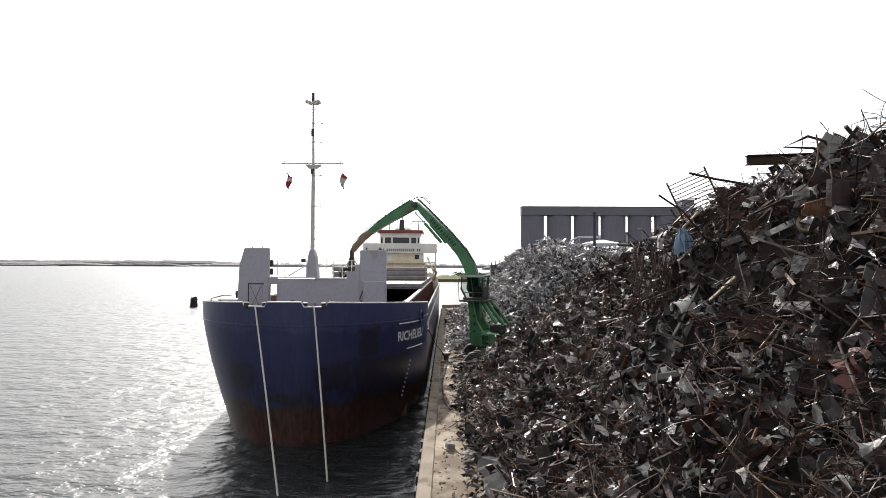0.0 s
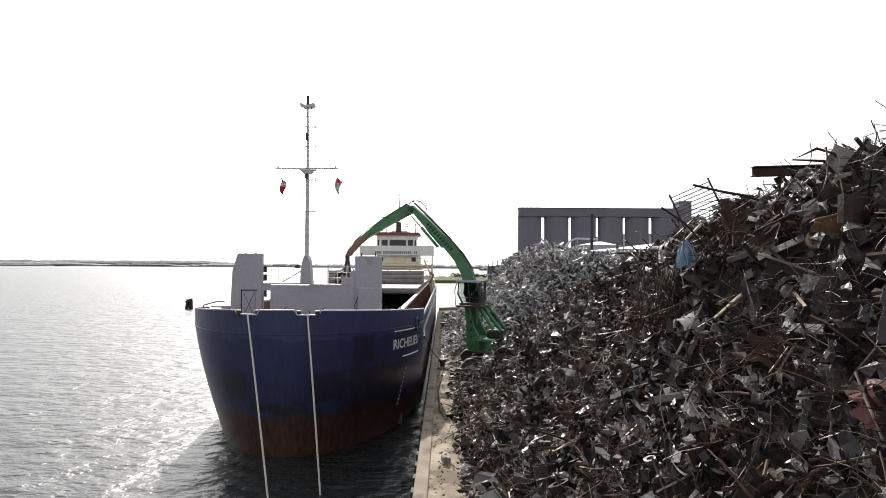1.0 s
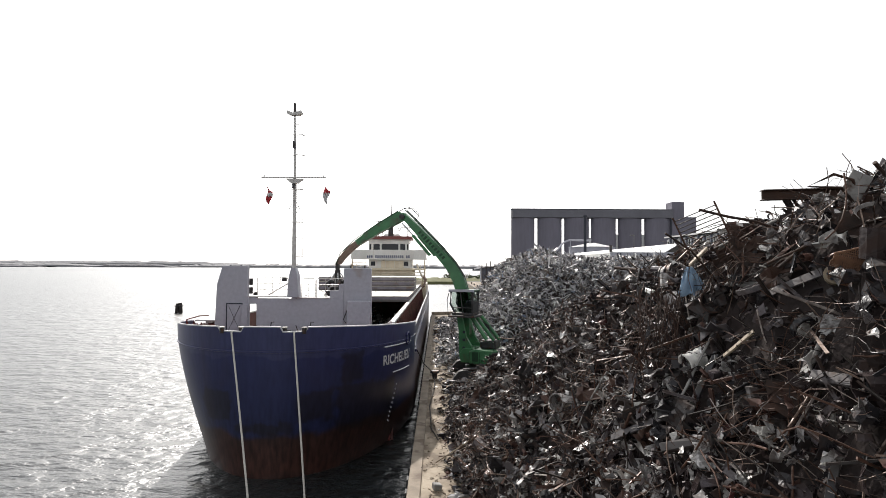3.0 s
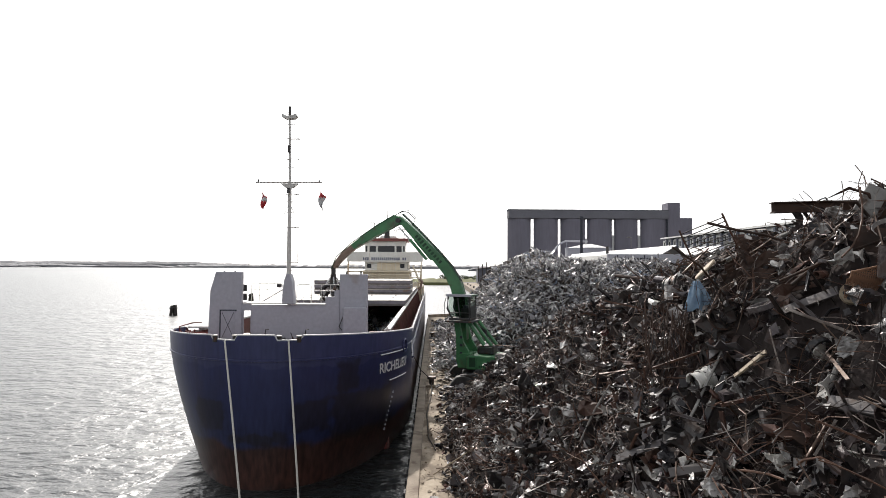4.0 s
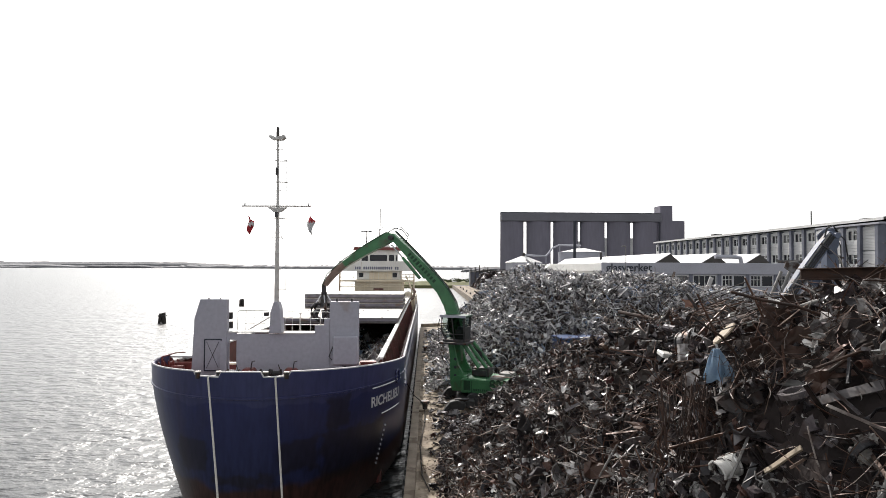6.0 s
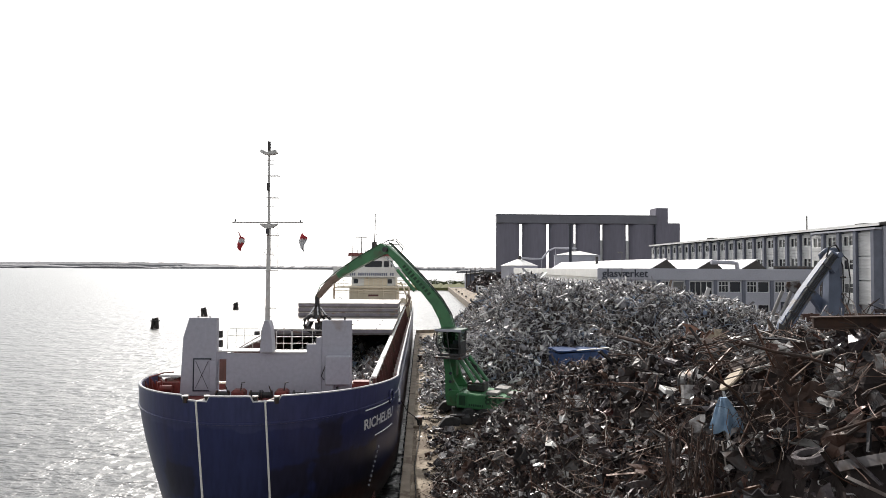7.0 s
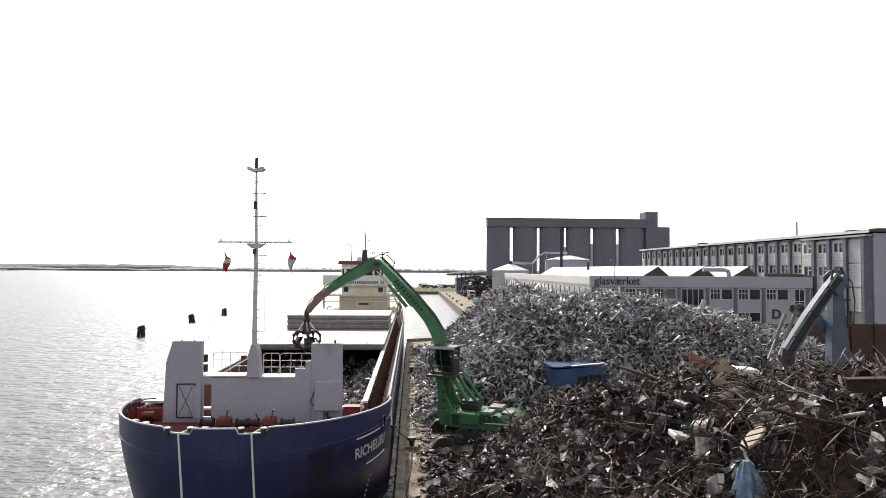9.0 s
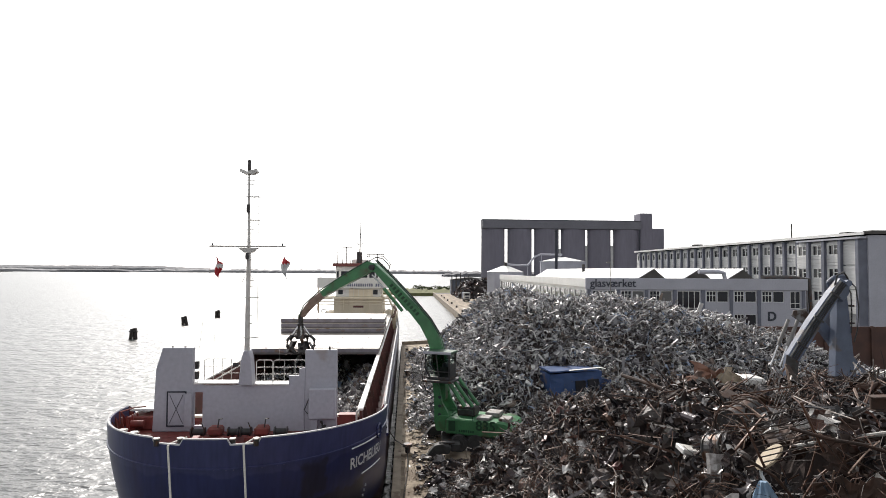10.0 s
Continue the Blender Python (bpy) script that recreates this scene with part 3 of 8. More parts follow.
for x, z in ((90.4, 27.5), (106.2, 29.5), (121.4, 29.5)):
    # lower part of the gaps is closed
    part("gap_panel", box(x - 1.6, x + 1.6, SY - 0.2, SY + 0.2, QZ, z), M_PANELG, silo)
part("downpipe", rod((137.3, SY - 3.2, 8), (137.3, SY - 3.2, 38.8), 0.5, 0.5, 8), M_INK, silo)
for k in range(9):
    z = 36.5 - 2.6 * k
    m = Matrix.Translation((50.9, SY, 0)) @ Matrix.Diagonal((1, 0.5, 1, 1)) @ Matrix.Rotation(radians(-40), 4, 'Z')
    part("faded_sign_mark", box(-0.9 + 0.3 * (k % 2), 0.9 - 0.3 * (k % 3), -6.68, -6.6, z, z + 1.6, 0, None, m), M_PANELG, silo)

# ---------------- tanks and pipework before the silo ----------------
tank = thing("storage_tank", "pale round storage tank with a low conical roof", "tank", at=(58.5, 236, QZ))
part("tank_wall", rod((61.3, 240, QZ), (61.3, 240, 17.9), 8.8, 8.8, 40), M_PLASTER, tank, smooth=True)
part("tank_roof", rod((61.3, 240, 17.9), (61.3, 240, 19.6), 8.9, 1.2, 40), M_WHITEWALL, tank, smooth=True)
part("tank_rim", rod((61.3, 240, 17.7), (61.3, 240, 17.95), 9.0, 9.0, 40), M_PLASTER, tank)
hop = thing("octagonal_tank", "pale eight-sided tank house with a pointed roof", "tank", at=(36.3, 222, QZ))
part("tank_wall", rod((36.2, 224, QZ), (36.2, 224, 13.7), 6.6, 6.6, 8), M_PLASTER, hop)
part("tank_roof", rod((36.2, 224, 13.7), (36.2, 224, 15.9), 6.9, 1.1, 8), M_WHITEWALL, hop)
part("roof_vent", rod((36.2, 224, 15.8), (36.2, 224, 17.2), 0.7, 0.5, 8), M_STEEL, hop)
pl = thing("conveyor_pipe", "pale conveyor pipe bridging two tanks", "pipe", at=(40, 230, 16))
part("pipe", tube([(36.2, 224, 16.6), (41, 226, 16.2), (45.5, 230, 16.2), (49, 235, 19.4), (52, 238, 20.6), (61, 240, 20.6)], 0.35, 8), M_PLASTER, pl)
for x, y, z in ((45.5, 230, 16.0), (52, 236, 20.2)):
    part("pipe_stand", rod((x, y, QZ), (x, y, z), 0.15, 0.15, 6), M_PLASTER, pl)
ch = thing("chimney_pipe", "slim dark steel chimney pipe", "chimney", at=(53.8, 220, QZ))
part("pipe", rod((53.8, 220, QZ), (53.8, 220, 28.2), 0.55, 0.5, 12), M_INK, ch)
part("cap", rod((53.8, 220, 28.2), (53.8, 220, 28.7), 0.8, 0.7, 12), M_INK, ch)

# ---------------- glassworks ----------------
GX0, GX1, GY, GZ = 32.5, 72.8, 112.0, 12.9
gw = thing("glassworks_building", "long pale two-storey glassworks with white roof monitors", "building", at=(52, 160, QZ))
part("roof_slab", box(GX0 + 0.3, GX1, GY + 0.3, 212, GZ - 0.9, GZ - 0.5), M_DARKROOF, gw)
part("parapet", box(GX0 - 0.25, GX1 + 0.2, GY - 0.25, GY + 0.2, 10.85, GZ, 0.05), M_PLASTER, gw, "pale fascia band with the sign")
# white at the side, grey in front: sun and shade put into colour
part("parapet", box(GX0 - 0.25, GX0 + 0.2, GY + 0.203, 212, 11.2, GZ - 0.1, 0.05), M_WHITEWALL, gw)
part("end_wall", box(GX1 - 0.3, GX1, GY + 0.3, 212, QZ, GZ - 0.95), M_PLASTER, gw)
part("back_wall", box(GX0 + 0.3, GX1 - 0.31, 211.7, 212, QZ, GZ - 0.95), M_PLASTER, gw)


def window(parent, x0, x1, z0, z1, y, cols, split=0.62, pale=False):
    """A window in a wall that faces -y: frame, panes and sill."""
    w = part("window", box(x0, x1, y + 0.10, y + 0.14, z0, z1), M_GLASS2 if pale else M_GLASS, parent)
    own = bmesh.new()
    t = 0.09
    for a, b, c, d in ((x0, x1, z1 - t, z1), (x0, x1, z0, z0 + t), (x0, x0 + t, z0 + t, z1 - t), (x1 - t, x1, z0 + t, z1 - t)):
        box(a, b, y + 0.0, y + 0.097, c, d, 0, own)
    for k in range(1, cols):
        xx = x0 + (x1 - x0) * k / cols
        box(xx - t / 2, xx + t / 2, y + 0.02, y + 0.096, z0 + t, z1 - t, 0, own)
    if split:
        zz = z0 + (z1 - z0) * split
        box(x0 + t, x1 - t, y + 0.025, y + 0.095, zz - t / 2, zz + t / 2, 0, own)
    part("frame", own, M_WHITEWALL, w)
    part("sill", box(x0 - 0.1, x1 + 0.1, y - 0.12, y + 0.0, z0 - 0.12, z0 - 0.02), M_PLASTER, w)
    return w


def wall_front(parent, x0, x1, z0, z1, y, holes, material, thick=0.3):
    """A wall facing -y with rectangular holes (x0, x1, z0, z1), built from blocks round the holes."""
    own = bmesh.new()
    us = sorted({x0, x1, *[h[0] for h in holes], *[h[1] for h in holes]})
    vs = sorted({z0, z1, *[h[2] for h in holes], *[h[3] for h in holes]})
    for a, b in zip(us, us[1:]):
        run = None
        for c, d in zip(vs, vs[1:]):
            mid = ((a + b) / 2, (c + d) / 2)
            if any(h[0] < mid[0] < h[1] and h[2] < mid[1] < h[3] for h in holes):
                if run:
                    box(a, b, y, y + thick, run[0], run[1], 0, own)
                run = None
            else:
                run = (run[0], d) if run else (c, d)
        if run:
            box(a, b, y, y + thick, run[0], run[1], 0, own)
    return part("front_wall", own, material, parent)


PILLARS = [GX0 + 0.45 + 5.165 * k for k in range(7)] + [GX1 - 0.58]
holes, wins = [], []
for k in range(7):
    x0 = PILLARS[k]
    if k == 3:
        r = [(x0 + 0.5, x0 + 4.65, 3.0, 10.65, 4, 0.6)]
    else:
        r = [(x0 + 0.62, x0 + 2.45, 8.68, 10.65, 3, 0.62), (x0 + 2.62, x0 + 4.7, 8.68, 10.65, 1, 0)]
    if k == 6:
        r.append((x0 + 5.85, x0 + 7.75, 7.55, 10.65, 2, 0.3))
    elif k != 3:
        r += [(x0 + 0.62, x0 + 2.45, 4.4, 6.5, 3, 0.62), (x0 + 2.62, x0 + 4.7, 4.4, 6.5, 1, 0)]
    for q in r:
        holes.append(q[:4])
        wins.append((q, k))
wall_front(gw, GX0, GX1, QZ, 10.85, GY, holes, M_PLASTER)
for (x0, x1, z0, z1, cols, split), k in wins:
    window(gw, x0, x1, z0, z1, GY + 0.05, cols, split, pale=(k in (1, 2) and cols == 1))
for x in PILLARS:
    part("pillar", box(x - 0.28, x + 0.28, GY - 0.18, GY - 0.004, QZ, 10.84), M_PILLAR, gw, "dark blue pillar strip")
lettering("sign_lettering", "glasv\u00e6rket", 8.3, M_INK, gw, facing(GX0 + 0.5, GY - 0.28, 11.35), 0.05, 0.012, "dark lettering on the fascia")
lettering("letter", "D", 1.55, M_INK, gw, facing(65.55, GY - 0.06, 5.42), 0.04, 0.03, "large dark letter on the wall")
# side wall with its window band, seen at a slant; its white holds sunlight
sw = bmesh.new()
box(GX0, GX0 + 0.3, GY + 0.3, 211.7, QZ, 8.0, 0, sw)
box(GX0, GX0 + 0.3, GY + 0.3, 211.7, 10.6, 11.2, 0, sw)
nb = 26
for k in range(nb + 1):
    yy = GY + 0.3 + (211.4 - GY - 0.6) * k / nb
    box(GX0, GX0 + 0.3, yy, yy + 0.5, 8.0, 10.6, 0, sw)
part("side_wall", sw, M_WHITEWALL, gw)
for k in range(nb):
    ya = GY + 0.8 + (211.4 - GY - 0.6) * k / nb
    yb = GY + 0.3 + (211.4 - GY - 0.6) * (k + 1) / nb
    part("window", box(GX0 + 0.12, GX0 + 0.16, ya, yb, 8.0, 10.6), M_GLASS if k % 3 else M_GLASS2, gw)
# roof monitors with white slopes
for k, (mx, my) in enumerate(((47.2, 118.0), (56.0, 118.0), (64.5, 118.0))):
    mo = part("roof_monitor", prism([(mx - 3.6, GZ - 0.5), (mx, GZ + 1.7), (mx + 2.6, GZ - 0.5)], my, 205 - 20 * k), M_DARKROOF, gw, "dark-ended roof monitor")
    sl = bmesh.new()
    a, b = Vector((mx - 3.75, 0, GZ - 0.5)), Vector((mx + 0.05, 0, GZ + 1.78))
    nrm = Vector((-(b.z - a.z), 0, b.x - a.x)).normalized() * 0.12
    prism([(a.x, a.z), (b.x, b.z), (b.x + nrm.x, b.z + nrm.z), (a.x + nrm.x, a.z + nrm.z)], my - 0.2, 205.2 - 20 * k, "y", sl)
    part("roof_sheet", sl, M_SKYLIGHT, mo, "white sloping roof sheet")
duct = thing("roof_duct", "grey ventilation duct on the flat roof", "duct", at=(60, 116, GZ - 0.5))
part("duct", tube([(54.8, 116, GZ + 1.2), (58.6, 116, GZ + 1.2), (59.6, 116, GZ + 1.0), (59.9, 116, GZ - 0.5)], 0.4, 10), M_PLASTER, duct)
part("duct", tube([(66, 114, GZ + 0.2), (72, 114, GZ + 0.2), (73.4, 113.4, GZ - 0.2), (73.6, 113, 4)], 0.35, 10), M_STEEL, duct)
part("duct", tube([(66.5, 115.4, GZ + 0.3), (72.6, 115.4, GZ + 0.3), (74.4, 113.6, GZ), (74.6, 113.2, 4)], 0.35, 10), M_STEEL, duct)
vent = thing("roof_vent", "small dark vent pipe on the roof", "vent", at=(46, 160, GZ))
part("pipe", rod((46, 160, GZ - 0.6), (46, 160, GZ + 3.0), 0.4, 0.35, 10), M_STEEL, vent)
lamp = thing("lamp_post", "slim pale street lamp post by the building", "lamp", at=(33.7, 103, QZ))
part("post", rod((33.7, 103, QZ), (33.7, 103, 15.4), 0.085, 0.055, 8), M_GREYBEAM, lamp)
part("lamp_head", prism([(33.0, 15.42), (33.05, 15.56), (33.5, 15.6), (33.8, 15.45), (33.75, 15.38)], 102.86, 103.14, bevel=0.02), M_GREYBEAM, lamp)

# ---------------- long factory hall ----------------
LX, LY0, LY1, LZ = 92.0, 121.8, 243.0, 22.0
lh = thing("factory_hall", "long clad factory hall with dark ribs and square windows", "building", at=(110, 180, QZ))
# greyer than the side panels: the end wall's shade is in its colour
part("end_wall", box(LX + 0.4, 140, LY0, LY0 + 0.4, QZ, LZ - 0.3), M_PLASTER, lh, "blank pale end wall, shade in its grey")
part("core_wall", box(LX + 0.6, 140, LY0 + 0.41, LY1, QZ, LZ - 0.4), M_PANELG, lh)
part("roof", prism([(LX - 0.8, LZ - 0.1), (LX - 0.8, LZ + 0.25), (116, LZ + 2.2), (140, LZ + 0.25), (140, LZ - 0.1)], LY0 - 0.5, LY1 + 0.5), M_DARKROOF, lh, "low dark roof with an overhang")
part("eaves_board", box(LX - 0.95, LX - 0.8, LY0 - 0.5, LY1 + 0.5, LZ - 0.25, LZ + 0.3), M_WHITEWALL, lh)
part("near_bay_roof", box(LX - 1.6, LX - 0.2, LY0 - 0.3, 141.5, LZ - 1.0, LZ - 0.65), M_PLASTER, lh)
nbay = 24
panel = bpy.data.meshes.new("panel")
tmp = box(0, 0.5, 0, 1, 0, 1, 0.02)
tmp.to_mesh(panel)
tmp.free()
panel.materials.append(M_PANELG)
step_y = 5.05
ORG = Matrix.Translation(-Vector(lh.location))
for k in range(nbay):
    ya = LY0 + 1.2 + k * step_y
    yb = ya + step_y - 0.9
    off = -0.9 if k < 4 else 0.0
    zz = LZ - 0.6 if k >= 4 else LZ - 1.1
    part("rib", box(LX - 0.55 + off, LX + 0.6, ya - 0.9, ya, QZ, zz, 0.03), M_PILLAR, lh)
    # storeys: window strip and clad panels between the ribs
    for f in range(4):
        z1 = zz - 0.3 - f * 5.0
        if z1 < 6:
            break
        if k == 0:
            for j in range(8):
                share("panel", panel, lh, ORG @ Matrix.Translation((LX + 0.05 + off, ya, z1 - 0.6 * (j + 1))) @ Matrix.Diagonal((1, yb - ya, 0.57, 1)))
            continue
        for j, (c, d) in enumerate(((z1 - 0.5, z1), (z1 - 3.55, z1 - 2.75), (z1 - 4.3, z1 - 3.6), (z1 - 4.95, z1 - 4.35))):
            share("panel", panel, lh, ORG @ Matrix.Translation((LX + 0.05 + off, ya, c)) @ Matrix.Diagonal((1, yb - ya, d - c, 1)))
        w = part("window", box(LX + 0.3 + off, LX + 0.34 + off, ya + 0.5, yb - 0.5, z1 - 2.72, z1 - 0.53), M_GLASS if (k + f) % 3 else M_GLASS2, lh)
        fr = bmesh.new()
        for c, d, e, g in ((ya, ya + 0.6, z1 - 2.74, z1 - 0.51), (yb - 0.6, yb, z1 - 2.74, z1 - 0.51), (ya + 0.6, yb - 0.6, z1 - 0.65, z1 - 0.51), (ya + 0.6, yb - 0.6, z1 - 2.74, z1 - 2.55),
                           ((ya + yb) / 2 - 0.1, (ya + yb) / 2 + 0.1, z1 - 2.55, z1 - 0.65), (ya + 0.6, (ya + yb) / 2 - 0.1, z1 - 1.5, z1 - 1.35)):
            box(LX + 0.1 + off, LX + 0.28 + off, c, d, e, g, 0, fr)
        part("frame", fr, M_WHITEWALL, w)
    if off:
        part("bay_side", box(LX + off + 0.56, LX + 0.58, ya, yb, QZ, zz), M_PANELG, lh)
for k, (yy, h) in enumerate(((124, 0.3), (131, 0.4), (150, 3.6), (200, 0.7))):
    part("roof_vent", box(LX + 3, LX + (5.5 if h < 2 else 3.2), yy, yy + (2.4 if h < 2 else 0.2), LZ + 0.3, LZ + 0.5 + h), M_DARKROOF, lh)

# rusty bulkhead wall behind the heaps
rw = thing("bulkhead_wall", "rust-brown steel bulkhead wall behind the heaps", "wall", at=(60, 78, QZ))
for k in range(14):
    x = 40 + 3.0 * k
    part("wall_panel", box(x, x + 2.96, 78, 78.3, QZ, 7.4, 0.03), M_RUSTWALL, rw)
    part("wall_post", box(x - 0.15, x + 0.12, 77.75, 77.995, QZ, 7.5), M_RUSTWALL, rw)


# ---------------- cargo ship ----------------
CX = -7.0
ship = thing("cargo_ship", "blue coastal cargo ship moored at the quay with open hold", "ship", at=(CX, 72, 0))


def hull_station(a):
    """a in -1..1 round the bow, beyond it straight aft: deck point, waterline point."""
    if abs(a) <= 1:
        ph = a * math.pi / 2
        return (CX + 6.68 * math.sin(ph), 38.5 - 8.1 * math.cos(ph)), (CX + 6.3 * math.sin(ph), 46 - 15.1 * math.cos(ph))
    s = 1 if a > 0 else -1
    k = abs(a) - 1
    yd, yw = 38.5 + k * 10, 46 + k * 9.0
    half = 6.45 + 0.23 * max(0, 1 - k * 3)
    return (CX + s * half, yd), (CX + s * 6.4, yw)


def hull_point(a, z):
    (xd, yd), (xw, yw) = hull_station(a)
    t = min(1.0, max(-0.15, z / 6.1))
    f = 1.6 * t - 0.6 * t * t if t > 0 else t * 0.5
    return Vector((xw + (xd - xw) * f, yw + (yd - yw) * f, z))


def rim_z(a):
    (x, y), _ = hull_station(a)
    if y > 38.4:
        u = min(1, (y - 38.4) / 1.2)
        return 6.8 - 0.85 * u * u * (3 - 2 * u)
    for c in (-8.72, -5.72):
        if abs(x - c) < 0.62 and y < 36:
            return 6.98
    return 7.22 - 0.42 * min(1, abs(a)) ** 1.6


As = [-1 - k / 10 for k in range(75, 0, -5)] + [-1 - k / 10 for k in (3, 2, 1.4, 0.9, 0.4)] + [-1 + 2 * k / 160 for k in range(161)]
As += [1 + k / 10 for k in (0.4, 0.9, 1.4, 2, 3)] + [1 + k / 10 for k in range(5, 80, 5)]
As = sorted(set(As))
bm = bmesh.new()
zs = [-0.8, 0, 0.6, 1.3, 2.0, 2.8, 3.6, 4.4, 5.2, 5.9, 6.1]
cols = []
for a in As:
    col = [bm.verts.new(hull_point(a, z)) for z in zs]
    rz = max(rim_z(a), 5.95)
    p = hull_point(a, 6.1)
    inw = (Vector((CX, max(p.y, 42), p.z)) - p)
    inw.z = 0
    inw.normalize()
    if rz < 6.12:
        col[-1].co.z = rz
        col[-2].co.z = rz - 0.15
    col.append(bm.verts.new((p.x - inw.x * 0.06, p.y - inw.y * 0.06, max(rz, col[-1].co.z + 0.01))))
    col.append(bm.verts.new((p.x + inw.x * 0.10, p.y + inw.y * 0.10, max(rz, col[-2].co.z + 0.01))))
    col.append(bm.verts.new((p.x + inw.x * 0.14, p.y + inw.y * 0.14, 6.0 if abs(a) <= 1.02 else 4.8)))
    cols.append(col)
for c, d in zip(cols, cols[1:]):
    for j in range(len(c) - 1):
        bm.faces.new((c[j], d[j], d[j + 1], c[j + 1]))
bm.faces.new([c for c in cols[0]][::-1] + [c for c in cols[-1]])
hull = part("hull", bm, M_HULL, ship, "navy blue hull with worn red-brown boot-topping", smooth=True)
# pale worn rim on the bulwark
bm = bmesh.new()
ring = []
for a in As:
    if abs(a) > 1.12:
        continue
    p = hull_point(a, 6.1)
    z = rim_z(a)
    ring.append((p, z))
tube([(p.x, p.y, z + 0.02) for p, z in ring], 0.045, 5, bm)
part("bulwark_rail", bm, M_PANELG, hull, "pale worn rail cap")
# knuckle strake
bm = bmesh.new()
tube([tuple(hull_point(a, 6.06) + Vector((0, -0.02, 0))) for a in As if abs(a) <= 1.0], 0.05, 5, bm)
part("knuckle_strake", bm, M_HULL, hull)
# bulwark stays inside the bow
for a in [-0.98 + 0.09 * k for k in range(23)]:
    p = hull_point(a, 6.1)
    inw = Vector((CX, max(p.y, 42), p.z)) - p
    inw.z = 0
    inw.normalize()
    e = p + inw * 0.15
    g = p + inw * 0.6
    own = bmesh.new()
    tang = Vector((-inw.y, inw.x, 0)) * 0.025
    vs = [own.verts.new(v) for v in (e - tang + Vector((0, 0, 0.75)), e - tang - Vector((0, 0, 0.02)), g - tang - Vector((0, 0, 0.02)), e + tang + Vector((0, 0, 0.75)), e + tang - Vector((0, 0, 0.02)), g + tang - Vector((0, 0, 0.02)))]
    for f in ((0, 1, 2), (5, 4, 3), (0, 3, 4, 1), (1, 4, 5, 2), (2, 5, 3, 0)):
        own.faces.new([vs[i] for i in f])
    part("bulwark_stay", own, M_REDDECK, hull)
# name and marks on the bow shoulder
me = text_mesh("RICHELIEU", 1.0, 0.0, 0.025)
xs_ = [v.co.x for v in me.vertices]
k = 1.0 / (max(xs_) - min(xs_))


def shoulder(u, z):
    """A point on the starboard bow: u metres along the deck line from where the lettering begins."""
    a = 0.572
    p = hull_point(a, z)
    left = u
    while left > 1e-4:
        q = hull_point(a + 0.004, z)
        d = (q - p).length
        if d >= left:
            p = p.lerp(q, left / d)
            break
        left -= d
        a += 0.004
        p = q
    q = hull_point(a + 0.004, z)
    t = (q - p).normalized()
    return p + Vector((t.y, -t.x, 0)) * 0.03


for v in me.vertices:
    v.co = shoulder((v.co.x - min(xs_)) * k * 3.25, 4.93 + v.co.y * 0.74)
me.materials.clear()
me.materials.append(M_LETTERW)
nm = new("name_lettering", me)
nm.parent = ship
nm.matrix_parent_inverse = Matrix.Translation(-Vector(ship.location))
tagged(nm, "white painted ship's name")
for z, u0, u1 in ((5.9, 0.1, 3.4), (4.4, 1.0, 3.4)):
    part("white_stripe", tube([tuple(shoulder(u0 + (u1 - u0) * j / 8, z)) for j in range(9)], 0.035, 4), M_LETTERW, ship)
part("anchor_pocket", tube([tuple(shoulder(2.75 + 0.28 * math.cos(t), 6.1 + 0.35 * math.sin(t)) + Vector((0.03, -0.03, 0))) for t in [i * math.pi / 6 for i in range(13)]], 0.06, 5), M_HULL, ship)
for k in range(9):
    part("draught_mark", box(-0.035, 0.035, -0.02, 0.02, -0.05, 0.05, 0, None, Matrix.Translation(shoulder(1.5 - 0.11 * k, 3.6 - 0.26 * k))), M_PLASTER, ship)
part("rubbing_bar", tube([tuple(hull_point(1.05 + 0.5 * k, 4.9) + Vector((0.06, 0, 0))) for k in range(14)], 0.09, 6), M_HULL, ship)

part("sheer_rail", tube([(-0.56, 39.8, 5.98), (-0.56, 70, 5.98), (-0.56, 98, 5.98)], 0.05, 6), M_MASTW, ship, "pale rail along the ship's side")
part("sheer_rail", tube([(-13.44, 39.8, 5.98), (-13.44, 98, 5.98)], 0.05, 6), M_MASTW, ship, "pale rail along the ship's side")
# decks
bm = bmesh.new()
pts = [hull_point(a, 6.1) for a in [-0.88 + 1.76 * k / 40 for k in range(41)]]
vs = [bm.verts.new((CX + (p.x - CX) * 0.98, p.y + 0.13, 6.05)) for p in pts]
vb = [bm.verts.new((v.co.x, v.co.y, 5.85)) for v in vs]
bm.faces.new(vs)
bm.faces.new(vb[::-1])
for k in range(len(vs)):
    bm.faces.new((vs[k], vb[k], vb[(k + 1) % len(vs)], vs[(k + 1) % len(vs)]))
part("forecastle_deck", bm, M_REDDECK, ship, "red-painted forecastle deck")
part("side_deck", box(-1.52, -0.68, 37.5, 112, 4.75, 4.85), M_OXIDE, ship)
part("side_deck", box(-13.32, -12.32, 37.5, 112, 4.75, 4.85), M_OXIDE, ship)
# grey breakwater house
FY = 36.2
house = part("breakwater_house", prism([(-11.54, 6.05), (-11.42, 9.07), (-11.12, 10.1), (-9.68, 10.1), (-9.68, 6.05)], FY, FY + 0.35, bevel=0.03), M_GREYPAINT, ship, "lilac-grey steel breakwater with two towers")
part("right_tower", prism([(-4.27, 6.05), (-4.27, 9.99), (-2.72, 9.99), (-2.70, 6.05)], FY, FY + 0.35, bevel=0.03), M_GREYPAINT, house)
wl = bmesh.new()
box(-9.677, -9.57, FY, FY + 0.15, 6.05, 8.33, 0, wl)
box(-9.57, -9.17, FY, FY + 0.15, 6.05, 6.34, 0, wl)
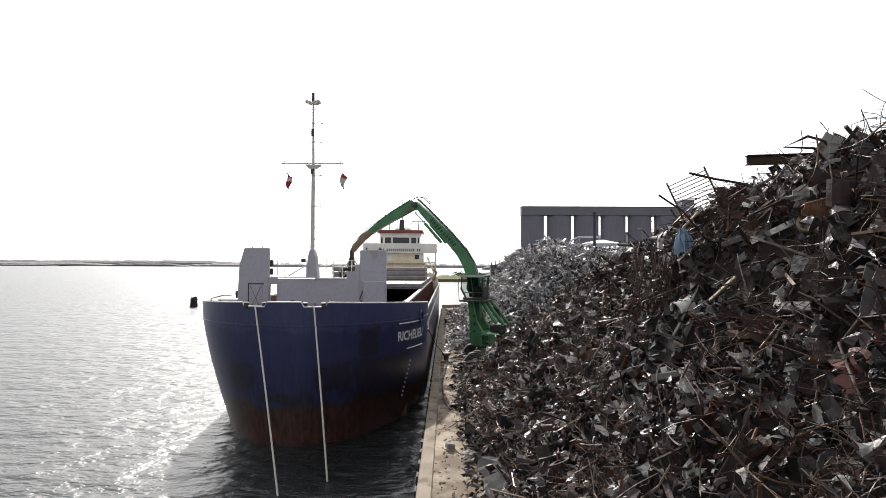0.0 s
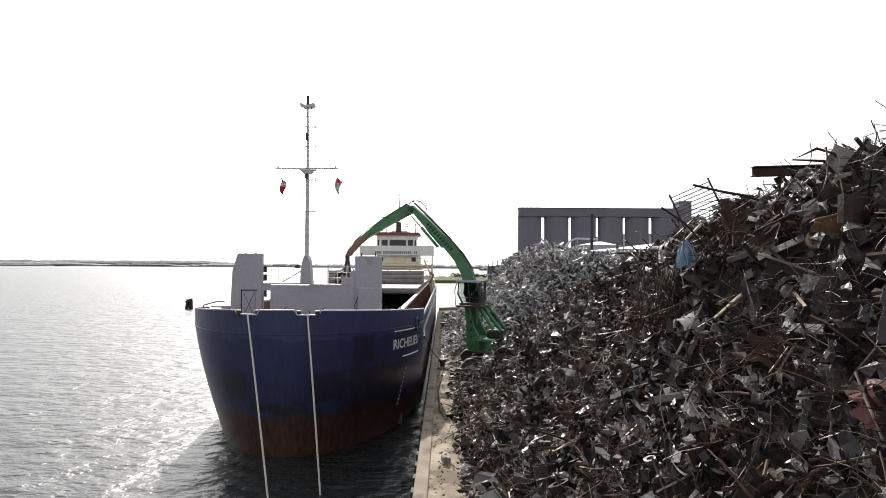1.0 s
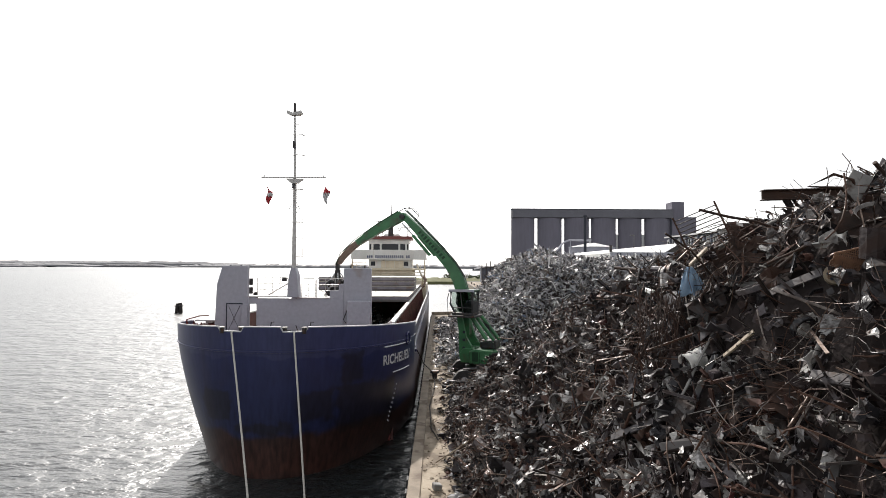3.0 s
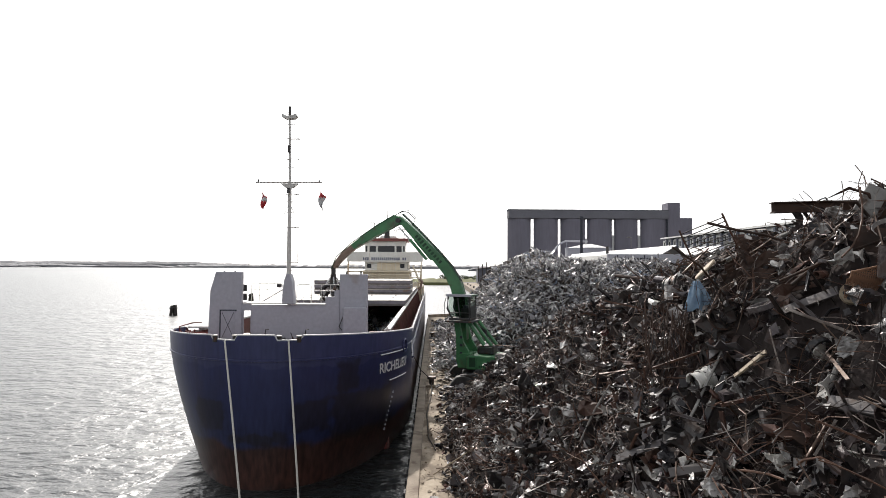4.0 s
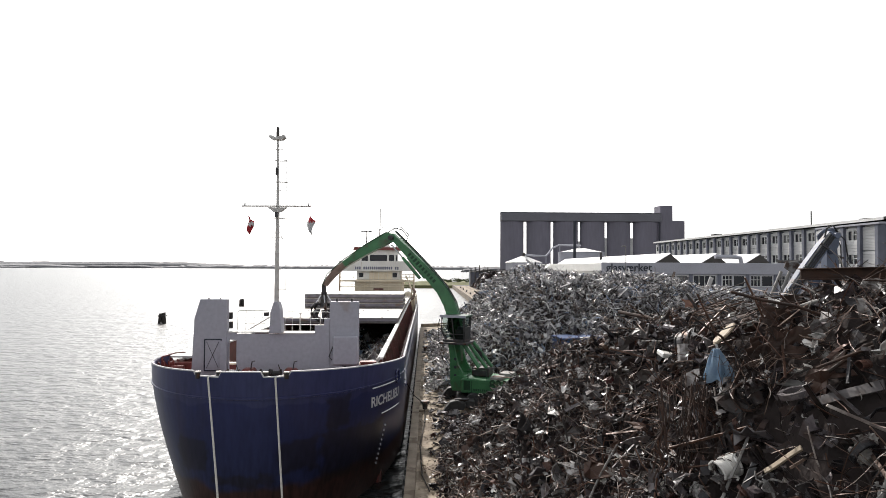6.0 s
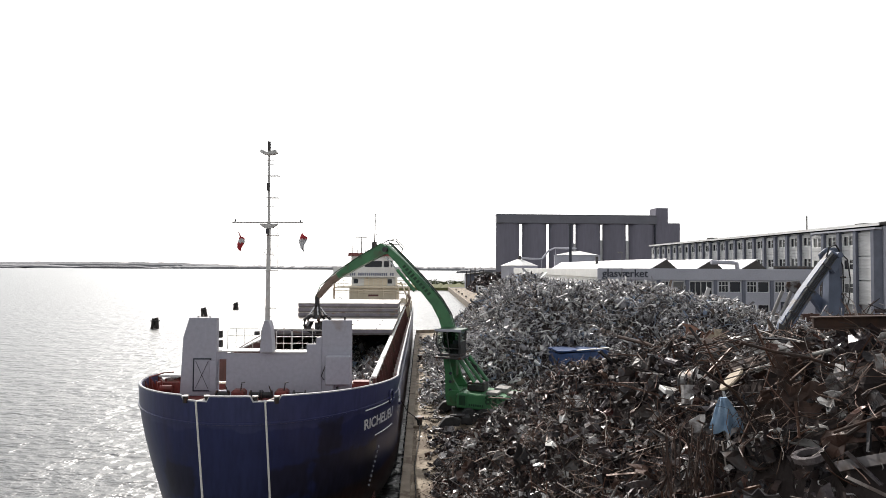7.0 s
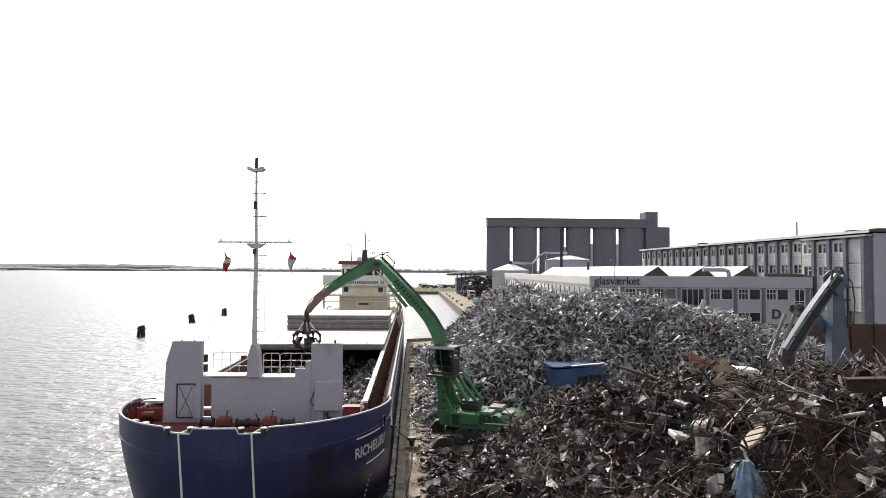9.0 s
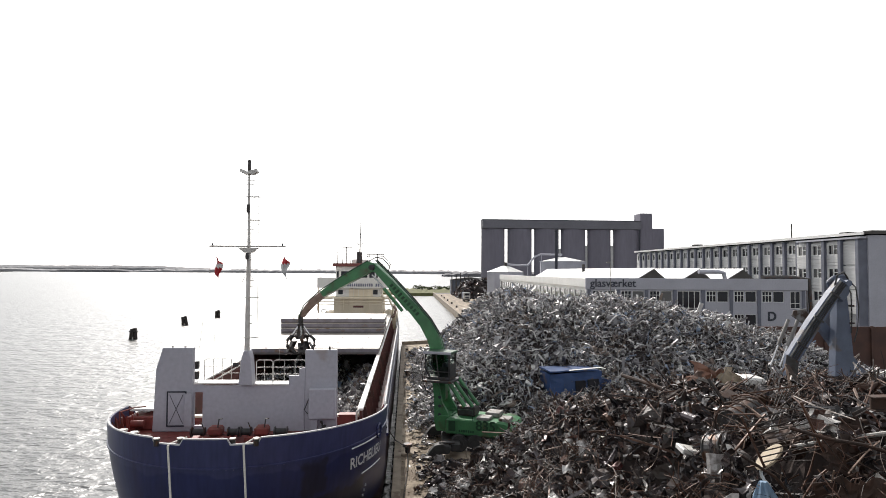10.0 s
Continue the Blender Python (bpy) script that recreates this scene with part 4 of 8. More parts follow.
box(-9.57, -9.17, FY, FY + 0.15, 7.95, 8.33, 0, wl)
box(-9.17, -4.273, FY, FY + 0.15, 6.05, 8.27, 0, wl)
part("middle_wall", wl, M_GREYPAINT, house)
part("step_plate", prism([(-5.05, 8.272), (-5.05, 8.73), (-4.55, 8.74), (-4.55, 9.07), (-4.273, 9.12), (-4.273, 8.272)], FY + 0.01, FY + 0.14), M_GREYPAINT, house)
# ledges are white instead of grey to paint the sun on their tops
part("wall_cap", box(-9.6, -7.5, FY - 0.05, FY + 0.85, 8.332, 8.40, 0.01), M_WHITE, house, "white flat ledge, sunlight in its colour")
part("wall_cap", box(-6.9, -5.06, FY - 0.05, FY + 0.85, 8.272, 8.34, 0.01), M_WHITE, house, "white flat ledge, sunlight in its colour")
d = part("door", box(-10.80, -10.00, FY - 0.05, FY - 0.003, 6.36, 7.94, 0.015), M_GREYPAINT, house, "grey weathertight door")
df = bmesh.new()
for a, b, c, e in ((-10.86, -10.80, 6.30, 8.0), (-10.0, -9.94, 6.30, 8.0), (-10.80, -10.0, 7.94, 8.0), (-10.80, -10.0, 6.30, 6.36)):
    box(a, b, FY - 0.06, FY - 0.004, c, e, 0, df)
part("door_frame", df, M_INK, d, "dark door gasket frame")
xb = bmesh.new()
tube([(-10.72, FY - 0.065, 6.45), (-10.08, FY - 0.065, 7.85)], 0.012, 4, xb)
tube([(-10.08, FY - 0.065, 6.45), (-10.72, FY - 0.065, 7.85)], 0.012, 4, xb)
part("door_bracing", xb, M_STEEL, d)
part("open_door_leaf", box(-9.92, -9.58, FY - 0.32, FY - 0.27, 6.36, 7.94, 0.01, None), M_GREYPAINT, house)
bx = part("locker", box(-4.02, -2.74, FY - 0.42, FY - 0.003, 6.68, 8.17, 0.05), M_GREYPAINT, house, "grey steel locker")
part("locker_leg", box(-3.9, -3.6, FY - 0.3, FY - 0.01, 6.05, 6.678), M_GREYPAINT, bx)
part("locker_strut", tube([(-4.1, FY - 0.1, 6.9), (-4.25, FY - 0.15, 7.1), (-4.02, FY - 0.1, 7.7)], 0.03, 5), M_STEEL, bx)
part("hose_reel", tube([(-3.4, FY - 0.35, 6.6), (-3.3, FY - 0.4, 6.3), (-3.45, FY - 0.35, 6.15), (-3.2, FY - 0.4, 6.4)], 0.07, 5), M_RUBBER, bx)
for x in (-10.7, -10.1, -3.9, -3.1):
    part("roof_bolt", rod((x, FY + 0.17, 9.97), (x, FY + 0.17, 10.15), 0.05, 0.05, 6), M_STEEL, house)
# box with flags/lights on the tower's side
for z in (8.5, 9.0):
    part("signal_box", box(-9.72, -9.55, FY + 0.4, FY + 0.62, z, z + 0.38, 0.02), M_STEEL, house)


def railing(x0, x1, y, z, h, posts, parent, skip=()):
    r = part("railing", tube([(x0, y, z), (x0, y, z + h - 0.08), (x0 + 0.1, y, z + h), (x1 - 0.1, y, z + h), (x1, y, z + h - 0.08), (x1, y, z)], 0.022, 6), M_MASTW, parent, "pale pipe railing")
    for q in (0.33, 0.66):
        part("rail", tube([(x0, y, z + h * q), (x1, y, z + h * q)], 0.014, 5), M_MASTW, r)
    for k in range(1, posts):
        x = x0 + (x1 - x0) * k / posts
        part("post", tube([(x, y, z), (x, y, z + h)], 0.016, 5), M_MASTW, r)


railing(-9.35, -7.6, FY + 0.75, 8.4, 1.05, 4, ship)
railing(-6.8, -6.0, FY + 0.75, 8.34, 1.05, 2, ship)
railing(-5.95, -4.35, FY + 0.75, 8.34, 1.05, 3, ship)
part("stair_rail", tube([(-9.0, FY + 1.2, 8.3), (-7.5, FY + 1.2, 9.2)], 0.04, 5), M_MASTW, ship)

# foremast
MY = FY - 0.4
fmst = thing("foremast", "pale slim ship's foremast with crosstree and signal flags", "mast", at=(-7.18, MY, 8.4))
part("mast_base", prism([(-7.52, 8.345), (-7.42, 9.6), (-7.3, 10.0), (-7.08, 10.0), (-6.96, 9.6), (-6.86, 8.345)], MY - 0.02, FY + 0.3, bevel=0.03), M_GREYPAINT, fmst, "grey tapered mast foot")
part("mast_tube", rod((-7.19, MY + 0.2, 9.98), (-7.19, MY + 0.2, 14.9), 0.13, 0.1, 12), M_MASTW, fmst, smooth=True)
part("topmast", rod((-7.19, MY + 0.2, 14.9), (-7.24, MY + 0.2, 18.8), 0.085, 0.05, 10), M_MASTW, fmst, smooth=True)
part("top_lamp", rod((-7.24, MY + 0.2, 18.78), (-7.24, MY + 0.2, 19.3), 0.09, 0.08, 8), M_STEEL, fmst)
cr = part("crosstree", tube([(-9.05, MY + 0.1, 15.05), (-5.4, MY + 0.1, 15.07)], 0.045, 6), M_MASTW, fmst)
part("bracket", prism([(-7.7, 15.0), (-6.7, 15.0), (-7.0, 14.75), (-7.4, 14.75)], MY + 0.05, MY + 0.3), M_MASTW, cr)
for x in (-8.9, -5.55):
    part("end_light", rod((x, MY + 0.1, 15.08), (x, MY + 0.1, 15.22), 0.04, 0.03, 6), M_STEEL, cr)
part("top_platform", prism([(-7.68, 18.72), (-7.62, 18.86), (-7.3, 18.72), (-6.86, 18.86), (-6.8, 18.72), (-7.0, 18.6), (-7.45, 18.6)], MY, MY + 0.4), M_MASTW, fmst)
for z in (17.5, 16.35, 14.4, 12.57, 10.62):
    part("step_ring", tube([(-7.19 + dx, MY + 0.2 + dy, z) for dx, dy in ((-0.2, 0), (0.1, -0.22), (0.45, -0.1), (0.5, 0.15), (0.1, 0.22), (-0.2, 0))], 0.018, 4), M_MASTW, fmst)
for z in (18.3, 18.1, 15.9, 14.0, 13.4, 13.1, 11.7, 11.3, 10.2):
    part("rung", tube([(-7.34, MY + 0.2, z), (-6.95, MY + 0.2, z)], 0.016, 4), M_MASTW, fmst)
part("ladder_rail", tube([(-6.72, MY + 0.2, 10.6), (-6.76, MY + 0.2, 17.6)], 0.013, 4), M_MASTW, fmst)
part("mast_light", rod((-7.22, MY + 0.02, 16.7), (-7.22, MY + 0.02, 17.1), 0.08, 0.08, 8), M_STEEL, fmst)
part("mast_light", rod((-7.22, MY + 0.0, 14.45), (-7.22, MY + 0.0, 14.72), 0.09, 0.09, 8), M_STEEL, fmst)
part("strut", tube([(-7.5, MY + 0.2, 13.3), (-7.19, MY + 0.2, 13.9), (-6.9, MY + 0.2, 13.3)], 0.02, 4), M_MASTW, fmst)
part("floodlight", box(-7.78, -7.55, MY - 0.1, MY + 0.15, 9.25, 9.45, 0.02), M_STEEL, fmst)
part("stay_wire", tube([(-8.9, MY + 0.1, 15.0), (-9.6, MY + 0.6, 10.0)], 0.008, 3), M_MASTW, fmst)
part("halyard", tube([(-8.75, MY + 0.1, 15.0), (-8.72, MY + 0.1, 9.4)], 0.007, 3), M_MASTW, fmst)
part("halyard", tube([(-5.6, MY + 0.1, 15.0), (-5.62, MY + 0.1, 9.4)], 0.007, 3), M_MASTW, fmst)


fmst.location.x += 0.15


def flag(x, z, material, w, h, label, seed):
    f = thing("signal_flag", label, "flag", group="signal flags on the mast", at=(x, MY + 0.1, z))
    own = bmesh.new()
    n = 8
    g = {}
    for i in range(n + 1):
        for j in range(n + 1):
            u, v = i / n, j / n
            g[i, j] = own.verts.new((x + w * u * (0.55 - 0.2 * v) + 0.05 * math.sin(6 * v + seed), MY + 0.1 + 0.12 * math.sin(7 * u + 3 * v + seed), z - h * v - 0.35 * h * u * (1 + 0.2 * math.sin(3 * u))))
    for i in range(n):
        for j in range(n):
            own.faces.new((g[i, j], g[i + 1, j], g[i + 1, j + 1], g[i, j + 1]))
    ob = part("cloth", own, material, f, smooth=True)
    ob.modifiers.new("thickness", 'SOLIDIFY').thickness = 0.01
    if material is M_FLAGRED:
        ob.data.materials.append(M_FLAGWHITE)
        for p in ob.data.polygons:
            if 0.36 < (z - p.center.z) / (h * 1.3) < 0.52:
                p.material_index = 1
    else:
        ob.data.materials.append(M_FLAGRED)
        for p in ob.data.polygons:
            if (z - p.center.z) / (h * 1.3) < 0.35:
                p.material_index = 1


flag(-8.6, 14.55, M_FLAGRED, 0.55, 0.8, "red and white signal flag hanging from the crosstree", 0.0)
flag(-5.4, 14.6, M_FLAGWHITE, 0.6, 0.85, "white and red signal flag hanging from the crosstree", 1.4)

# mooring gear on the forecastle
rl = thing("red_locker", "bright red steel locker on the deck behind the breakwater", "locker", at=(-2.2, 37.0, 6.05))
part("body", box(-2.65, -1.8, 36.65, 37.15, 6.052, 6.66, 0.03), M_REDDECK, rl)
part("lid", box(-2.68, -1.77, 36.62, 37.18, 6.662, 6.72, 0.01), M_REDDECK, rl)
part("pipe", tube([(-1.75, 36.5, 6.05), (-1.75, 36.5, 6.9), (-1.6, 36.6, 7.0)], 0.05, 6), M_MASTW, rl, "pale vent pipe")
def winch(x, y):
    w = thing("mooring_winch", "red mooring winch with black rope drums on the forecastle", "winch", group="forecastle winches", at=(x, y, 6.05))
    part("frame", box(x - 0.75, x + 0.75, y - 0.35, y + 0.35, 6.052, 6.3, 0.04), M_REDDECK, w)
    part("gearbox", box(x - 0.35, x + 0.3, y - 0.3, y + 0.3, 6.3, 6.72, 0.1), M_REDDECK, w)
    for s in (-1, 1):
        part("drum", rod((x + s * 0.55, y, 6.44), (x + s * 1.05, y, 6.44), 0.15, 0.15, 14), M_RUBBER, w, "dark rope drum")
        for q in (0.52, 1.08):
            part("flange", rod((x + s * q, y, 6.44), (x + s * (q + 0.05), y, 6.44), 0.23, 0.23, 18), M_STEEL, w)
    part("brake_lever", tube([(x + 0.1, y - 0.2, 6.6), (x + 0.2, y - 0.3, 7.1), (x + 0.35, y - 0.3, 7.12)], 0.03, 5), M_STEEL, w)
    part("brake_lever", tube([(x - 0.5, y - 0.2, 6.6), (x - 0.6, y - 0.3, 6.95)], 0.025, 5), M_STEEL, w)


winch(-8.0, 34.6)
winch(-5.9, 34.6)
big = thing("bow_winch", "red windlass beside the port bulwark", "winch", at=(-12.2, 37.2, 6.05))
part("frame", box(-12.9, -11.7, 36.6, 38.0, 6.052, 6.7, 0.05), M_REDDECK, big)
part("drum", rod((-12.6, 36.4, 6.4), (-12.0, 36.4, 6.4), 0.18, 0.18, 16), M_REDDECK, big)
for k in range(5):
    part("frame_rib", prism([(-12.95 + 0.12 * k, 6.06), (-12.75 + 0.12 * k, 6.06), (-12.9 + 0.12 * k, 6.85), (-12.95 + 0.12 * k, 6.85)], 35.5 + 0.3 * k - 0.03, 35.5 + 0.3 * k + 0.03), M_REDDECK, big)
part("handrail", tube([(-12.9, 35.8, 6.05), (-12.9, 35.8, 7.1), (-12.2, 35.9, 7.3), (-11.8, 36.1, 7.3)], 0.04, 5), M_REDDECK, big)
# pale colour paints sunlight onto the plate
part("cover_plate", prism([(-12.9, 6.9), (-11.6, 6.9), (-11.6, 7.0), (-12.9, 7.0)], 36.9, 38.4), M_PANELG, big, "pale cover plate, sunlight in its colour")


def bollard_pair(x, y, z, s=1.0, name="ship_bollard", label="pale-topped steel bollard on the forecastle deck"):
    b = thing(name, label, "bollard", group="forecastle bollards", at=(x, y, z))
    part("post", rod((x, y, z), (x, y, z + 0.5 * s), 0.17 * s, 0.15 * s, 12), M_STEEL, b)
    part("head", rod((x, y, z + 0.5 * s), (x, y, z + 0.57 * s), 0.25 * s, 0.2 * s, 14), M_HATCH, b, "pale worn top")


for x, y in ((-12.3, 34.9), (-11.6, 34.4), (-9.3, 32.4), (-8.3, 33.0), (-7.9, 32.2), (-5.4, 33.0), (-5.2, 32.3)):
    bollard_pair(x, y, 6.053, 0.85)
for cxx in (-8.72, -5.72):
    c = thing("roller_fairlead", "steel roller fairlead set in the bulwark", "fairlead", group="bow fairleads", at=(cxx, 30.7, 6.9))
    yb = 30.4 + 0.25 * ((cxx - CX) / 1.7) ** 2
    for dx in (-0.46, 0.46):
        part("roller", rod((cxx + dx, yb + 0.12, 6.9), (cxx + dx, yb + 0.12, 7.18), 0.11, 0.11, 10), M_STEEL, c)
        part("roller_cap", rod((cxx + dx, yb + 0.12, 7.18), (cxx + dx, yb + 0.12, 7.22), 0.14, 0.13, 10), M_HATCH, c)
for cxx, ex, ey in ((-8.64, -5.6, 24.2), (-5.69, -4.02, 25.9)):
    r = thing("mooring_rope", "pale thick mooring rope hanging from the bow", "rope", group="bow ropes", at=(cxx, 30.2, 6.95))
    yb = 30.33 + 0.25 * ((cxx - CX) / 1.7) ** 2
    pts = [(cxx, yb + 2.0, 6.75), (cxx, yb + 0.2, 6.98), (cxx, yb - 0.06, 6.96)]
    for k in range(1, 21):
        u = k / 20
        pts.append((cxx + (ex - cxx) * u, yb - 0.06 + (ey - yb) * u, 6.96 - 7.3 * (0.92 * u + 0.08 * u * u)))
    part("strand", tube(pts, 0.042, 7), M_ROPE, r)

# hold: coaming, scrap, hatch covers
co = thing("hatch_coaming", "oxide-red hatch coaming with a pale worn top", "coaming", at=(CX, 72, 4.85))
for s, x in ((1, -1.6), (-1, -12.25)):
    part("side_plate", box(x - 0.06, x + 0.06, 37.4, 97.5, 4.852, 6.75), M_OXIDE, co)
    part("top_flange", box(x - 0.18, x + 0.12, 37.3, 97.6, 6.752, 6.88, 0.02), M_WHITE, co, "pale worn flange")
    for k in range(29):
        y = 38.5 + 2.0 * k
        part("stay", prism([(x + s * 0.063, 4.852), (x + s * 0.5, 4.852), (x + s * 0.2, 6.7), (x + s * 0.063, 6.7)], y - 0.03, y + 0.03), M_OXIDE, co)
part("front_plate", box(-12.18, -1.67, 37.4, 37.5, -0.5, 6.45), M_REDDECK, co, "red-painted hold front")
# cream stands in for sun falling on the sill
part("front_flange", box(-12.1, -1.75, 37.3, 37.7, 6.452, 6.55, 0.02), M_CREAM, co, "cream flange, sunlight in its colour")
part("hold_side", box(-12.31, -12.19, 37.51, 97.39, -0.5, 4.74), M_OXIDE, co)
part("hold_side", box(-1.66, -1.54, 37.51, 97.39, -0.5, 4.74), M_OXIDE, co)
part("hold_back", box(-12.18, -1.67, 97.4, 97.5, -0.5, 6.7), M_OXIDE, co)
part("hold_floor", box(-12.18, -1.67, 37.51, 97.39, -0.6, -0.4), M_OXIDE, co)


def cover(y0, y1, z, n=1):
    c = thing("hatch_cover", "cream steel hatch cover panel with dark sides", "hatch cover", group="hatch covers", at=(CX, (y0 + y1) / 2, z))
    # sides and recess are coloured darker than the top, as shaded faces
    part("panel_side", box(-12.22, -1.65, y0 + 0.06, y1 - 0.06, z, z + 0.45), M_HATCHD, c, "recessed side darkened for the gap's shade")
    part("side_beam", box(-12.25, -1.62, y0 - 0.01, y0 + 0.055, z + 0.16, z + 0.449, 0.02), M_HATCHS, c, "lilac-grey side beam, shade in its colour")
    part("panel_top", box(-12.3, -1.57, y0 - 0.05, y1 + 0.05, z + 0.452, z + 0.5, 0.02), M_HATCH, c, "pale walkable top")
    part("seam", box(-12.28, -1.59, y1 - 0.12, y1 - 0.04, z + 0.502, z + 0.515), M_HATCHD, c, "dark rubber seam")
    for x in (-11, -8.5, -5.5, -3):
        part("lifting_lug", box(x - 0.08, x + 0.08, y0 + 0.2, y0 + 0.4, z + 0.502, z + 0.55), M_HATCHS, c)


for y0 in (57.4, 61.5, 65.6):
    cover(y0, y0 + 4.0, 6.885)
for z in (6.885, 7.39, 7.895, 8.4):
    cover(69.8, 77.6, z)
for y0 in (78.0, 84.4, 90.8):
    cover(y0, y0 + 6.2, 6.885)

# superstructure aft
ss = thing("deckhouse", "white and cream aft deckhouse with a red-roofed wheelhouse", "superstructure", at=(CX, 106, 4.85))
BY = 101.5
part("lower_house", box(-10.6, -3.1, BY, 113, 4.852, 10.2, 0.05), M_CREAM, ss, "cream-painted lower house")
part("mid_house", box(-10.3, -3.4, BY + 0.3, 112, 10.202, 12.2, 0.05), M_WHITE, ss)
part("boat_deck", box(-13.0, -1.2, BY - 0.6, 113.5, 9.9, 10.1, 0.02), M_CREAM, ss)
part("side_wing", box(-13.2, -10.7, BY + 0.2, 113, 4.9, 7.6, 0.04), M_CREAM, ss)
part("side_wing", box(-3.0, -0.8, BY + 0.2, 113, 4.9, 7.6, 0.04), M_CREAM, ss)
part("bridge_deck", box(-13.1, -0.9, BY - 0.5, 109, 11.7, 11.9, 0.02), M_WHITE, ss)
part("bridge_front", box(-13.1, -0.9, BY - 0.56, BY - 0.48, 11.6, 13.2, 0.02), M_WHITE, ss, "white bridge front bulwark")
for x in (-13.06, -0.94):
    part("wing_side", box(x - 0.04, x + 0.04, BY - 0.47, BY + 3.5, 11.902, 13.2), M_WHITE, ss)
wheel = part("wheelhouse", box(-10.4, -3.7, BY + 0.6, 107, 11.902, 12.75), M_WHITE, ss)
part("wheelhouse_top", box(-10.4, -3.7, BY + 0.6, 107, 14.35, 14.95), M_WHITE, wheel)
part("inner_core", box(-9.9, -4.2, BY + 1.5, 106.8, 12.76, 14.34), M_INK, wheel)
PANES = ((-10.25, -9.95), (-9.6, -8.55), (-8.25, -5.5), (-5.2, -4.35), (-4.1, -3.85))
for a, b in PANES:
    part("window", box(a, b, BY + 0.68, BY + 0.72, 12.95, 14.2), M_GLASS, wheel)
for a, b in zip((-10.4, *[p[1] for p in PANES]), (*[p[0] for p in PANES], -3.7)):
    part("mullion", box(a, b, BY + 0.6, BY + 0.8, 12.752, 14.348), M_WHITE, wheel)
for a, b in PANES:
    part("window_surround", box(a, b, BY + 0.6, BY + 0.79, 12.752, 12.95), M_WHITE, wheel)
    part("window_surround", box(a, b, BY + 0.6, BY + 0.79, 14.2, 14.348), M_WHITE, wheel)
for x in (-10.37, -3.77):
    part("side_window", box(x, x + 0.04, BY + 0.9, 106.5, 12.752, 14.348), M_GLASS, wheel)
part("roof", prism([(-10.9, 14.952), (-10.8, 15.45), (-3.3, 15.45), (-3.2, 14.952)], BY + 0.1, 107.5, bevel=0.04), M_ROOFRED, ss, "red-brown wheelhouse roof")
for k in range(21):
    if k in (3, 18):
        continue
    part("address_bar", box(-10.5 + k * 0.335, -10.5 + k * 0.335 + 0.22, BY - 0.585, BY - 0.562, 11.85, 12.3), M_BARS, ss)
for x in (-9.6, -4.2):
    part("window", box(x - 0.35, x + 0.35, BY + 0.24, BY + 0.28, 10.6, 11.3), M_GLASS, ss)
part("name_bars", box(-7.6, -6.0, BY - 0.02, BY - 0.004, 8.55, 8.85), M_OXIDE, ss)
for z0, z1 in ((10.25, 11.4),):
    for k in range(5):
        part("front_panel", box(-8.3 + k * 0.75, -7.6 + k * 0.75, BY + 0.24, BY + 0.28, z0, z1), M_CREAM, ss)
for z in (9.1, 9.5):
    part("front_rail", tube([(-13.0, BY - 0.62, z), (-1.2, BY - 0.62, z)], 0.06, 5), M_CREAM, ss)
for k in range(4):
    part("front_rail_post", rod((-13.0 + 3.93 * k, BY - 0.62, 8.2), (-13.0 + 3.93 * k, BY - 0.62, 9.9), 0.06, 0.06, 6), M_CREAM, ss)
part("davit_arm", tube([(-1.3, BY - 0.9, 8.9), (-0.9, BY - 1.2, 8.4), (-1.2, BY - 1.3, 7.4), (-1.9, BY - 1.3, 7.0)], 0.22, 7), M_BROWNARM, ss, "tan deck gear")
part("deck_valve", box(-2.6, -1.5, BY - 1.4, BY - 0.7, 7.3, 8.3, 0.2), M_CREAM, ss)
for x in (-12.9, -1.1):
    part("davit_post", rod((x, BY - 0.4, 4.9), (x, BY - 0.4, 11.6), 0.12, 0.1, 8), M_CREAM, ss)
    part("life_ring", tube([(x + 0.9 * (1 if x < -7 else -1) + 0.35 * math.cos(t), BY - 0.65, 8.0 + 0.35 * math.sin(t)) for t in [i * math.pi / 6 for i in range(13)]], 0.08, 6), M_WHITE, ss)
for z in (10.6, 11.1):
    for a, b in ((-13.0, -10.7), (-3.0, -1.2)):
        part("deck_rail", tube([(a, BY - 0.55, z), (b, BY - 0.55, z)], 0.04, 5), M_CREAM, ss)
for a, b in ((-13.0, -10.7), (-3.0, -1.2)):
    for k in range(4):
        x = a + (b - a) * k / 3
        part("rail_post", rod((x, BY - 0.55, 10.1), (x, BY - 0.55, 11.15), 0.03, 0.03, 5), M_CREAM, ss)
part("crane_jib", tube([(-1.6, BY - 0.6, 5.0), (-1.4, BY - 0.9, 8.6), (-2.4, BY - 1.0, 10.9)], 0.14, 6), M_CREAM, ss)
part("vent_head", rod((-1.9, BY - 1.2, 4.9), (-1.9, BY - 1.2, 8.2), 0.3, 0.38, 10), M_CREAM, ss)
part("bow_railing", tube([(-0.8, 97, 5.9), (-0.8, 100.5, 6.4), (-0.8, 101, 7.6)], 0.05, 5), M_MASTW, ss)
part("funnel", box(-8.6, -5.6, 109, 112, 12.2, 16.2, 0.2), M_WHITE, ss)
bmst = thing("bridge_mast", "thin aerial mast on the wheelhouse roof", "mast", at=(-6.4, 104, 15.45))
part("mast_foot", rod((-6.9, 104, 15.45), (-6.9, 104, 17.3), 0.5, 0.42, 10), M_STEEL, bmst, "dark mast foot")
part("mast_tube", rod((-6.85, 104, 17.3), (-6.75, 104, 21.9), 0.1, 0.05, 8), M_STEEL, bmst)
part("cross_arm", tube([(-7.25, 104, 21.85), (-6.25, 104, 21.85)], 0.04, 5), M_STEEL, bmst)
